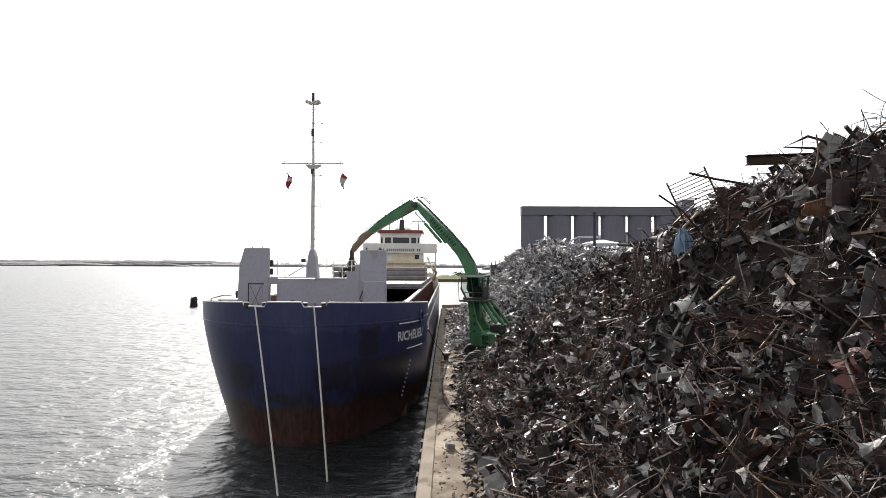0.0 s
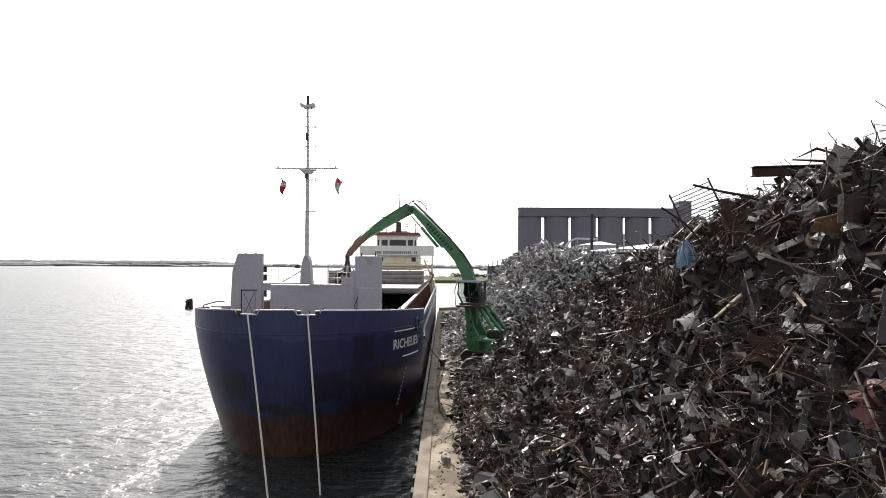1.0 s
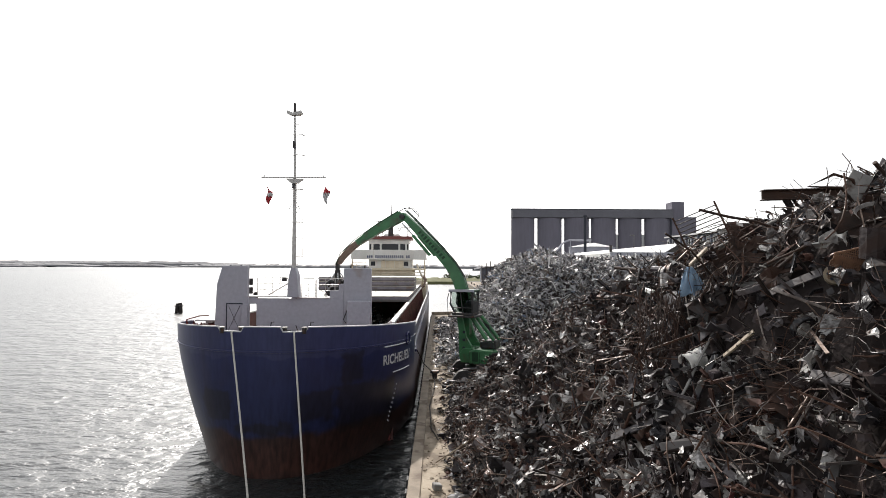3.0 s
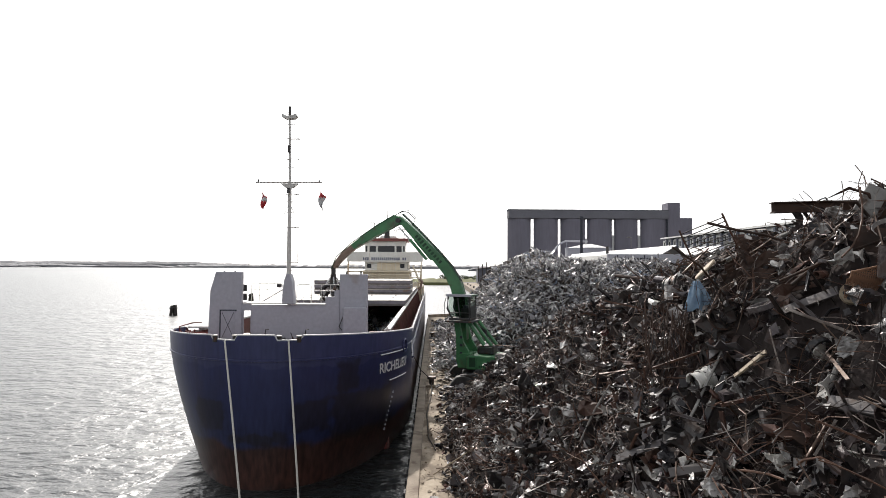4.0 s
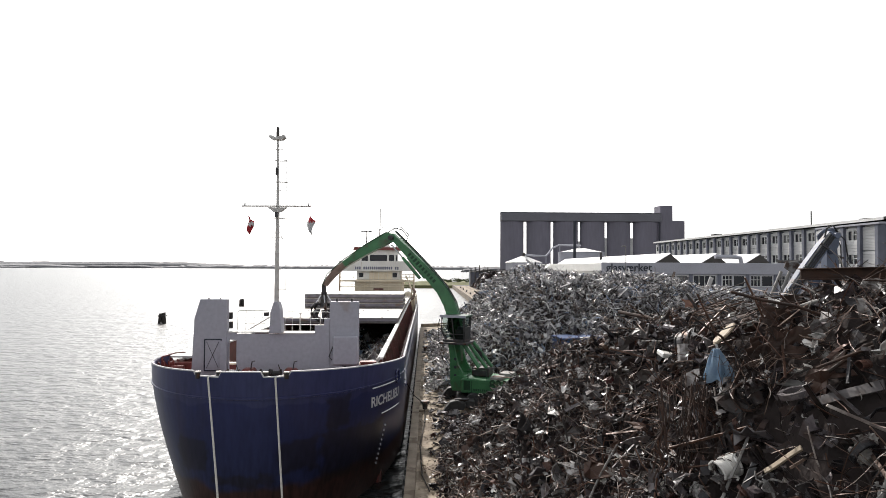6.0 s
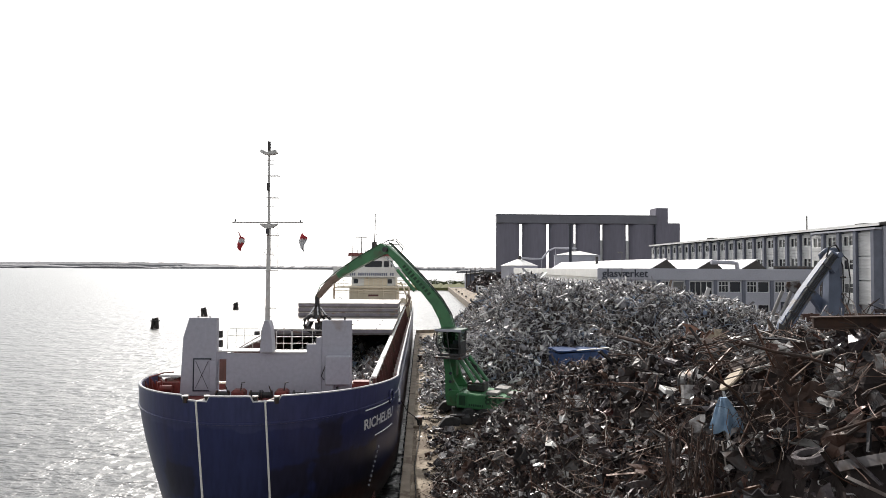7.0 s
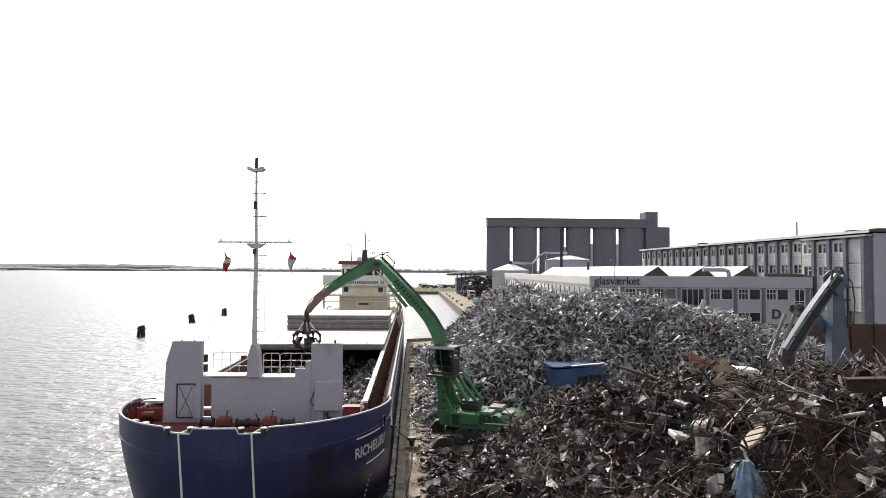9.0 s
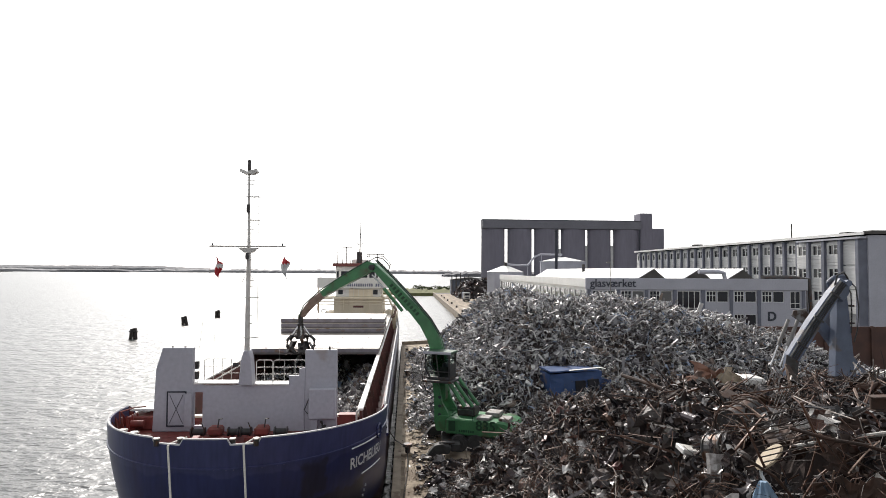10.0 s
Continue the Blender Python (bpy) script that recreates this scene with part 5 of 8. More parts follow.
part("cross_arm", tube([(-7.3, 104, 18.7), (-6.95, 104, 18.4), (-6.65, 104, 18.4), (-6.3, 104, 18.9)], 0.05, 5), M_STEEL, bmst)
part("ring_aerial", tube([(-5.5 + 0.22 * math.cos(t), 104, 16.75 + 0.22 * math.sin(t)) for t in [i * math.pi / 5 for i in range(11)]], 0.07, 5), M_STEEL, bmst)
for x, z, w in ((-8.9, 18.0, 0.9), (-4.0, 16.9, 1.15)):
    ra = thing("radar_scanner", "bar radar scanner on a thin post", "radar", group="radars on the wheelhouse", at=(x, 103, 15.45))
    part("post", rod((x, 103, 15.45), (x, 103, z - 0.05), 0.08, 0.06, 8), M_STEEL, ra)
    part("scanner_bar", box(x - w, x + w, 102.9, 103.1, z - 0.05, z + 0.1, 0.02), M_STEEL, ra)
for x, z in ((-10.3, 17.2), (-9.5, 16.3), (-8.2, 16.2)):
    an = thing("whip_aerial", "thin whip aerial on the wheelhouse roof", "aerial", group="aerials on the wheelhouse", at=(x, 103, 15.45))
    part("whip", rod((x, 103, 15.45), (x, 103, z), 0.07, 0.03, 6), M_STEEL, an)
for top_ in [ss, bmst] + [o for o in bpy.data.objects if o.parent is None and o.name.startswith(("radar_scanner", "whip_aerial"))]:
    top_.location.z -= 0.42


# ---------------- scrap heaps ----------------
def softmin(vals, k=1.1):
    return -np.log(sum(np.exp(-k * v) for v in vals)) / k


def near_height(x, y):
    foot = np.interp(y, [0, 19, 24, 28], [2.3, 2.3, 2.05, 1.7]) + 0.25 * np.sin(y * 0.7) + 0.2 * np.sin(y * 0.31 + 1) + 0.3 * np.maximum(0, y - 35)
    slope = np.interp(y, [0, 9, 12, 20, 26, 36], [1.2, 1.22, 1.32, 1.28, 1.2, 1.1])
    brow = np.interp(y, [8, 12.5, 14, 16, 18, 21, 26], [0.0, 0.35, 0.75, 1.6, 1.4, 0.5, 0.2])          # steeper towards the crest
    cap = np.interp(y, [-6, -2, 4, 12, 13.5, 15.5, 17, 20, 24, 28, 31, 34, 38, 41, 44], [0, 8.0, 9.1, 9.2, 9.5, 9.45, 9.2, 8.6, 8.0, 7.45, 6.6, 5.4, 3.3, 1.9, 0.5])
    cap = cap * np.interp(x, [9.5, 12.5, 18, 27, 32], [1.0, 1.03, 1.0, 0.5, 0.0]) + 0.8 * np.exp(-((x - 10.9) / 1.3) ** 2 - ((y - 12.9) / 1.4) ** 2)
    slope = slope * (x - foot) + brow * np.maximum(0, x - 6.6)
    h = softmin([slope, cap + 0.1, 0 * x + 14.0])
    h = h + (0.35 * np.sin(x * 1.3 + y * 0.4) * np.sin(y * 0.9) + 0.18 * np.sin(x * 3.1 + y) * np.sin(y * 2.7 - x)) * np.clip(h / 3, 0, 1)
    return np.maximum(h, -0.6) + QZ


def far_height(x, y):
    cap = np.interp(x, [0, 4, 8, 11, 13, 17, 24, 30, 36, 42, 47], [1.5, 4.6, 8.0, 9.6, 9.8, 8.6, 8.9, 7.9, 6.1, 3.4, 0])
    foot = 1.6 + 0.5 * np.sin(y * 0.23)
    h = softmin([0.72 * (y - 50.5), cap, 1.12 * (x - foot), 0.85 * (92.5 - y)])
    h = h + 0.4 * np.sin(x * 0.8 + 1) * np.sin(y * 0.6) * np.clip(h / 3, 0, 1)
    return np.maximum(h, -0.6) + QZ


def mound(name, fn, x0, x1, y0, y1, step, parent):
    nx, ny = int((x1 - x0) / step) + 1, int((y1 - y0) / step) + 1
    X, Y = np.meshgrid(np.linspace(x0, x1, nx), np.linspace(y0, y1, ny))
    r = np.random.RandomState(5)
    Z = fn(X, Y) - 0.42 + r.uniform(-0.55, 0.4, X.shape)
    V = np.stack([X, Y, Z], -1).reshape(-1, 3)
    idx = np.arange(nx * ny).reshape(ny, nx)
    F = np.stack([idx[:-1, :-1], idx[:-1, 1:], idx[1:, 1:], idx[1:, :-1]], -1).reshape(-1, 4)
    me = bpy.data.meshes.new(name)
    me.from_pydata(V.tolist(), [], F.tolist())
    me.materials.append(M_GAPSHADE)
    ob = new(name, me)
    ob.parent = parent
    ob.matrix_parent_inverse = Matrix.Translation(-Vector(parent.location))
    return ob


def rand_rot(r, n):
    q = r.normal(size=(n, 4))
    q /= np.linalg.norm(q, axis=1)[:, None]
    w, x, y, z = q.T
    return np.stack([np.stack([1 - 2 * (y * y + z * z), 2 * (x * y - z * w), 2 * (x * z + y * w)], -1),
                     np.stack([2 * (x * y + z * w), 1 - 2 * (x * x + z * z), 2 * (y * z - x * w)], -1),
                     np.stack([2 * (x * z - y * w), 2 * (y * z + x * w), 1 - 2 * (x * x + y * y)], -1)], 1)


def proto_sheet(r, k=3):
    """A crumpled sheet: a closed thin slab of k x k bent facets."""
    u, v = np.meshgrid(np.linspace(-0.5, 0.5, k + 1), np.linspace(-0.5, 0.5, k + 1))
    asp = r.uniform(0.35, 1.0)
    bend = r.uniform(-0.9, 0.9)
    P = np.stack([u, v * asp, bend * (u * u) + r.uniform(-0.9, 0.9) * u * v], -1).reshape(-1, 3) + r.normal(size=((k + 1) ** 2, 3)) * (0.1 if k < 3 else 0.085)
    n = len(P)
    V = np.concatenate([P + (0, 0, 0.012), P - (0, 0, 0.012)])
    idx = np.arange(n).reshape(k + 1, k + 1)
    F = []
    for i in range(k):
        for j in range(k):
            a, b, c, d = idx[i, j], idx[i, j + 1], idx[i + 1, j + 1], idx[i + 1, j]
            F += [(a, b, c, d), (d + n, c + n, b + n, a + n)]
    rim = list(idx[0, :]) + list(idx[1:, k]) + list(idx[k, :-1][::-1]) + list(idx[1:-1, 0][::-1])
    for a, b in zip(rim, rim[1:] + rim[:1]):
        F.append((a, a + n, b + n, b))
    return V, F


def proto_rod(r, rad=0.022, seg=4, curl=1.0):
    """A bent bar of about unit length; curl bends it from bar to wire."""
    m = 6
    d = np.array((1.0, 0, 0))
    turn = r.normal(size=3) * 0.22 * curl
    c, C = np.zeros(3), []
    for i in range(m):
        C.append(c)
        c = c + d / (m - 1)
        kick = r.normal(size=3) * (0.5 if r.rand() < 0.2 else 0.08) * curl
        d = d + np.cross(turn, d) + kick
        d = d / np.linalg.norm(d)
    C = np.array(C) - np.mean(C, 0)
    V, F = [], []
    for i in range(m):
        t = C[min(i + 1, m - 1)] - C[max(i - 1, 0)]
        t = t / np.linalg.norm(t)
        u = np.cross(t, (0.3, 0.2, 0.93))
        u = u / np.linalg.norm(u)
        w = np.cross(t, u)
        for s in range(seg):
            a = 2 * math.pi * s / seg
            V.append(C[i] + u * rad * math.cos(a) + w * rad * math.sin(a))
    for i in range(m - 1):
        for s in range(seg):
            F.append((i * seg + s, i * seg + (s + 1) % seg, (i + 1) * seg + (s + 1) % seg, (i + 1) * seg + s))
    F.append(tuple(range(seg))[::-1])
    F.append(tuple((m - 1) * seg + s for s in range(seg)))
    return np.array(V), F


def proto_chunk(r):
    """A crushed block."""
    V = np.array([(x, y, z) for x in (-.5, .5) for y in (-.5, .5) for z in (-.5, .5)], float) * (1, r.uniform(0.4, 0.9), r.uniform(0.2, 0.6))
    V += r.normal(size=V.shape) * 0.1
    return V, [(0, 1, 3, 2), (4, 6, 7, 5), (0, 4, 5, 1), (2, 3, 7, 6), (0, 2, 6, 4), (1, 5, 7, 3)]


def proto_angle(r):
    """An L-shaped profile."""
    w, t = r.uniform(0.06, 0.12), 0.014
    poly = [(0, 0), (w, 0), (w, t), (t, t), (t, w), (0, w)]
    tw = r.uniform(-0.5, 0.5)
    V = [(-0.5, a, b) for a, b in poly] + [(0.5, a * math.cos(tw) - b * math.sin(tw), a * math.sin(tw) + b * math.cos(tw)) for a, b in poly]
    F = [tuple(range(6))[::-1], tuple(range(6, 12))] + [(k, (k + 1) % 6, 6 + (k + 1) % 6, 6 + k) for k in range(6)]
    return np.array(V, float), F


def proto_bar(r):
    """A straight flat or square bar, some with one sharp kink."""
    w, t = r.uniform(0.009, 0.024), r.uniform(0.005, 0.013)
    kink = r.uniform(-0.5, 0.5) if r.rand() < 0.4 else 0.03
    V = []
    for x, z in ((-0.5, kink * 0.25), (r.uniform(-0.2, 0.2), 0), (0.5, kink * 0.3)):
        V += [(x, -w, z - t), (x, w, z - t), (x, w, z + t), (x, -w, z + t)]
    F = [(3, 2, 1, 0), (8, 9, 10, 11)] + [(i * 4 + q, i * 4 + (q + 1) % 4, i * 4 + 4 + (q + 1) % 4, i * 4 + 4 + q) for i in (0, 1) for q in range(4)]
    return np.array(V, float), F


def proto_ring(r, seg=12, inner=0.3, depth=0.2):
    V, F = [], []
    for s in range(seg):
        a = 2 * math.pi * s / seg
        for rr, z in ((0.5, depth / 2), (0.5, -depth / 2), (inner, -depth / 2), (inner, depth / 2)):
            V.append((rr * math.cos(a), rr * math.sin(a), z))
    for s in range(seg):
        for j in range(4):
            F.append((s * 4 + j, s * 4 + (j + 1) % 4, ((s + 1) % seg) * 4 + (j + 1) % 4, ((s + 1) % seg) * 4 + j))
    return np.array(V), F


def proto_ribbon(r, w0=0.05, w1=0.13, curl=4.5):
    """A curled strip of torn sheet."""
    m = 6
    w, th = r.uniform(w0, w1), 0.008
    turn = r.uniform(0.5, curl) * r.choice((-1, 1))
    tw = r.uniform(-1.5, 1.5)
    c = np.zeros(3)
    V = []
    for i in range(m):
        t = i / (m - 1)
        a = turn * t
        d = np.array((math.cos(a), math.sin(a), 0.15 * math.sin(5 * t + tw)))
        nrm = np.array((-math.sin(a), math.cos(a), 0.0))
        side = np.array((0, 0, 1.0)) * math.cos(tw * t) + nrm * math.sin(tw * t)
        up_ = np.cross(d, side)
        V += [c + side * w + up_ * th, c - side * w + up_ * th, c - side * w - up_ * th, c + side * w - up_ * th]
        c = c + d / (m - 1) + r.normal(size=3) * 0.02
    V = np.array(V)
    V -= V.mean(0)
    F = [(i * 4 + s, i * 4 + (s + 1) % 4, (i + 1) * 4 + (s + 1) % 4, (i + 1) * 4 + s) for i in range(m - 1) for s in range(4)]
    F += [(3, 2, 1, 0), tuple((m - 1) * 4 + s for s in range(4))]
    return V, F


def scatter(fn, n, x0, x1, y0, y1, r, sink=0.12, weight=None):
    """Random places on a heap's surface, above the quay."""
    out = []
    while sum(len(o) for o in out) < n:
        x, y = r.uniform(x0, x1, n), r.uniform(y0, y1, n)
        z = fn(x, y)
        ok = z > QZ + 0.15
        dx = (fn(x + 0.2, y) - z) / 0.2
        keep = ok & (r.rand(n) < np.sqrt(1 + dx * dx) / 2.0)
        if weight is not None:
            keep &= r.rand(n) < weight(x, y)
        out.append(np.stack([x, y, z], -1)[keep])
    return np.concatenate(out)[:n]


def joined(name, protos, places, sizes, r, material, parent, flat=0.0, lift=0.0):
    """Many small pieces as one mesh of kind stuff."""
    n = len(places)
    R = rand_rot(r, n)
    places = places + r.normal(size=(n, 3)) * 0.12
    which = r.randint(0, len(protos), n)
    Vs, Fs, off = [], [], 0
    for k in range(n):
        V, F = protos[which[k]]
        W = (V * sizes[k]) @ R[k].T
        if flat:
            W[:, 2] *= 1 - flat
        Vs.append(W + places[k] + (0, 0, lift))
        Fs += [tuple(int(i) + off for i in f) for f in F]
        off += len(V)
    me = bpy.data.meshes.new(name)
    me.from_pydata(np.concatenate(Vs).tolist(), [], Fs)
    me.materials.append(material)
    ob = new(name, me)
    if parent:
        ob.parent = parent
        ob.matrix_parent_inverse = Matrix.Translation(-Vector(parent.location))
    return tagged(ob, kind="stuff")


R0 = np.random.RandomState(11)
SHEETS = [proto_sheet(R0, 2 if k % 3 else 3) for k in range(45)]
RODS = [proto_rod(R0, R0.uniform(0.007, 0.016), 4, 0.22) for _ in range(25)]
WIRES = [proto_rod(R0, R0.uniform(0.004, 0.008), 3, 1.1) for _ in range(40)]
RIBBONS = [proto_ribbon(R0) for _ in range(40)]
CHUNKS = [proto_chunk(R0) for _ in range(30)]
ANGLES = [proto_angle(R0) for _ in range(10)]
BARS = [proto_bar(R0) for _ in range(24)]
RC = np.random.default_rng(77)
CURLS = [proto_ribbon(RC, 0.02, 0.05, 5.5) for _ in range(24)]
BIGSHEETS = [proto_sheet(R0, 4) for _ in range(24)]
PIPES = [proto_ring(R0, 10, 0.44, R0.uniform(0.8, 2.2)) for _ in range(6)]
RINGS = [proto_ring(R0, 12, R0.uniform(0.25, 0.42), R0.uniform(0.1, 0.4)) for _ in range(6)]

near = thing("scrap_heap", "steep dark heap of rusty mixed scrap metal", "scrap heap", group="scrap heaps", at=(8, 20, QZ))
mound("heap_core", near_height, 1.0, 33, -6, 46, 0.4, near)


def near_weight(x, y):
    # last factor bares the dark core near the crest, in place of shade
    return np.where(x > 15, 0.3, 1.0) * np.where(y < 4, 0.45, 1.0) * np.where((x > 7.6) & (x < 13) & (y > 10) & (y < 18.5), 0.5, 1.0)


AREA = (1.6, 26, -5, 45)


def fine_near(P, size, top):
    """Pieces get smaller towards the near end of the heap."""
    return np.minimum(size, np.interp(P[:, 1], [5, 12, 22], [0.5, 0.7, 1.0]) * top)


def strew(name, protos, count, mean, least, top, material, flat=0.0, lift=0.05, high=0.0, weight=near_weight):
    """One kind of piece strewn over the near heap, sizes from a gamma curve."""
    P = scatter(near_height, count, *AREA, R0, weight=weight)
    size = fine_near(P, R0.gamma(2.0, mean / 2.0, len(P)) + least, top)
    joined(name, protos, P + R0.uniform(0, high, P.shape) * (0, 0, 1), size, R0, material, near, flat, lift)


def clumped(x, y):
    """Wire lies in tangles, not everywhere."""
    return near_weight(x, y) * np.clip(np.sin(x * 1.1 + 2.0 * np.sin(y * 0.5)) * np.sin(y * 0.8 + 1.3 * np.sin(x * 0.7)) * 2.5, 0.06, 1)


strew("strip_scrap", RIBBONS, 3400, 0.3, 0.12, 1.0, M_DARK, 0.1)
strew("sheet_scrap", SHEETS, 9000, 0.15, 0.06, 0.6, M_DARK)
strew("panel_scrap", BIGSHEETS, 900, 0.3, 0.3, 1.1, M_PANELD, 0.0, -0.05)
strew("block_scrap", CHUNKS, 2600, 0.13, 0.06, 0.5, M_DARK)
strew("rod_scrap", RODS, 3400, 0.55, 0.35, 2.4, M_ROD, 0.3, 0.05, 0.2)
strew("bar_scrap", BARS, 2600, 0.6, 0.4, 2.4, M_ROD, 0.3, 0.04, 0.15)
strew("wire_scrap", WIRES, 8500, 0.7, 0.4, 2.2, M_ROD, 0.15, 0.08, 0.25, clumped)
strew("profile_scrap", ANGLES, 1300, 0.5, 0.2, 1.6, M_DARK, 0.25, 0.06)
strew("ring_scrap", RINGS + PIPES, 420, 0.22, 0.12, 0.7, M_DARK, 0.1, 0.06)
# bright torn sheet, massed low and far to stand in for glare there
P = scatter(near_height, 3900, 1.8, 10, 3, 44, R0, weight=lambda x, y: np.where(y < 13, 0.4, 1.0) * np.where(x > 6.5, 0.35, 1.0))
joined("torn_sheet_scrap", SHEETS + RIBBONS, P, np.minimum(R0.gamma(1.8, 0.08, len(P)) + 0.06, 0.4), R0, M_FOIL, near, 0.0, 0.08)
P = scatter(near_height, 90, 3.2, 7.2, 4, 14, R0)
joined("torn_panel_scrap", [q for q in SHEETS if len(q[0]) > 20], P, R0.uniform(0.14, 0.32, len(P)), R0, M_FOIL, near, 0.0, 0.12)

far = thing("shredded_scrap_heap", "broad grey heap of shredded sheet scrap", "scrap heap", group="scrap heaps", at=(20, 72, QZ))
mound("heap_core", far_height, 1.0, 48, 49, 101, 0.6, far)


def far_weight(x, y):
    return np.where(y > 78, 0.25, 1.0)


P = scatter(far_height, 9000, 1.2, 47, 50, 94, R0, weight=far_weight)
joined("strip_scrap", RIBBONS, P, R0.gamma(2.6, 0.15, len(P)) + 0.22, R0, M_GREY, far, 0.1, 0.05)
P = scatter(far_height, 16000, 1.2, 47, 50, 94, R0, weight=far_weight)
joined("curled_scrap", CURLS, P, R0.gamma(2.6, 0.22, len(P)) + 0.4, R0, M_GREY, far, 0.1, 0.16)
P = scatter(far_height, 11000, 1.2, 47, 50, 100, R0, weight=far_weight)
joined("sheet_scrap", [q for q in SHEETS if len(q[0]) < 20], P, np.minimum(R0.gamma(2.0, 0.08, len(P)) + 0.12, 0.7), R0, M_GREY, far)
P = scatter(far_height, 2000, 1.2, 47, 50, 100, R0, weight=far_weight)
joined("block_scrap", CHUNKS, P, R0.gamma(2.0, 0.11, len(P)) + 0.13, R0, M_GREY, far)
P = scatter(far_height, 6000, 1.2, 47, 50, 100, R0, weight=far_weight)
joined("rod_scrap", RODS + WIRES + ANGLES, P, R0.gamma(3.0, 0.3, len(P)) + 0.5, R0, M_GREY, far, 0.2, 0.1)

# scrap in the ship's hold
def hold_height(x, y):
    return 4.4 + 0.8 * np.sin(x * 0.5 + 2) * np.sin(y * 0.35) + 0.4 * np.sin(x * 1.7) + 0 * y


hold = thing("hold_scrap", "grey shredded scrap filling the open ship's hold", "scrap", at=(CX, 60, 0))
hx, hy = np.meshgrid(np.linspace(-12.17, -1.68, 20), np.linspace(37.55, 80, 60))
hz = hold_height(hx, hy) - 0.3
idx = np.arange(hx.size).reshape(hx.shape)
me = bpy.data.meshes.new("scrap_core")
me.from_pydata(np.stack([hx, hy, hz], -1).reshape(-1, 3).tolist(), [], np.stack([idx[:-1, :-1], idx[:-1, 1:], idx[1:, 1:], idx[1:, :-1]], -1).reshape(-1, 4).tolist())
me.materials.append(M_GAPSHADE)
hc = new("scrap_core", me)
hc.parent = hold
hc.matrix_parent_inverse = Matrix.Translation(-Vector(hold.location))
P = np.stack([R0.uniform(-11.8, -2.1, 5600), R0.uniform(37.9, 68, 5600)], -1)
P = np.concatenate([P, hold_height(P[:, 0], P[:, 1])[:, None]], 1)
joined("strip_scrap", RIBBONS + RIBBONS + SHEETS, P, R0.gamma(2.4, 0.1, len(P)) + 0.12, R0, M_GREY, hold)

# ---------------- green material handler ----------------
EY, UY = 48.6, 48.2                               # slewing axis; middle of the undercarriage
ex = thing("material_handler", "green material handler with raised cab loading the ship", "excavator", at=(5.2, EY, QZ))


def plate_poly(pts, w, y, bevel=0.03):
    """A box-section arm: the outline in xz, w wide about y."""
    return prism(pts, y - w / 2, y + w / 2, "y", bevel=bevel)


def strip(path, widths):
    """Outline of a bent arm from a centre line in xz and its depths."""
    left, right = [], []
    n = len(path)
    for i, (x, z) in enumerate(path):
        a, b = path[max(i - 1, 0)], path[min(i + 1, n - 1)]
        dx, dz = b[0] - a[0], b[1] - a[1]
        q = math.hypot(dx, dz)
        nx, nz = -dz / q, dx / q
        left.append((x + nx * widths[i] / 2, z + nz * widths[i] / 2))
        right.append((x - nx * widths[i] / 2, z - nz * widths[i] / 2))
    return left + right[::-1]


# undercarriage with its four stabiliser feet
# dark steel and black rims hold the shade under the machine
part("undercarriage", box(3.2, 7.4, UY - 1.2, UY + 1.2, 2.1, 2.55, 0.06), M_STEEL, ex, "dark wheeled undercarriage, body shade in its colour")
for x in (4.3, 5.4, 6.3, 7.2):
    for s in (-1, 1):
        wh = part("wheel", rod((x, UY + s * 0.85, QZ + 0.55), (x, UY + s * 1.4, QZ + 0.55), 0.55, 0.55, 20), M_RUBBER, ex, smooth=True)
        part("rim", rod((x, UY + s * 1.39, QZ + 0.55), (x, UY + s * 1.44, QZ + 0.55), 0.3, 0.28, 14), M_RUBBER, wh)
for x, d in ((4.0, -1), (6.6, 1)):
    for s in (-1, 1):
        yy = UY + s * 2.4
        leg_line = [(x + 0.3 * d, 2.45), (x + 0.9 * d, 2.72), (x + 1.4 * d, 2.62), (x + 1.72 * d, 2.25), (x + 1.9 * d, QZ + 0.14), (x + 1.25 * d, QZ + 0.1), (x + 1.0 * d, 2.12), (x + 0.5 * d, 2.05)]
        st = part("stabiliser_arm", prism(leg_line, yy - 0.32, yy + 0.32, bevel=0.04), M_RUBBER, ex, "black stabiliser leg")
        part("stabiliser_foot", prism([(x + 1.05 * d, QZ + 0.01), (x + 2.1 * d, QZ + 0.01), (x + 1.92 * d, QZ + 0.13), (x + 1.2 * d, QZ + 0.13)], yy - 0.45, yy + 0.45), M_RUBBER, st)
        part("outrigger_beam", box(x - 0.3, x + 0.3, min(UY + s * 1.22, yy), max(UY + s * 1.22, yy), 2.15, 2.6, 0.03), M_RUBBER, st)
        part("leg_cylinder", rod((x + 0.1 * d, yy, 2.75), (x + 1.1 * d, yy, 2.7), 0.1, 0.1, 8), M_STEEL, st)
part("slewing_ring", rod((5.2, EY, 2.5), (5.2, EY, 2.78), 1.2, 1.2, 28), M_STEEL, ex)
under = set(ex.children_recursive)
# upper body
up = part("upper_body", prism([(3.75, 2.78), (3.75, 3.75), (4.1, 3.85), (7.4, 3.8), (8.2, 3.65), (8.25, 2.95), (7.8, 2.78)], EY - 1.45, EY + 1.45, bevel=0.08), M_GREEN, ex, "green upper carriage")
part("counterweight", prism([(7.35, 2.8), (7.35, 3.9), (8.0, 3.86), (8.5, 3.6), (8.5, 3.1), (8.2, 2.85)], EY - 1.5, EY + 1.5, bevel=0.12), M_GREEN, ex)
part("engine_cover", box(5.9, 6.8, EY - 1.2, EY - 0.2, 3.8, 4.02, 0.04), M_GREYBEAM, ex, "pale engine cover")
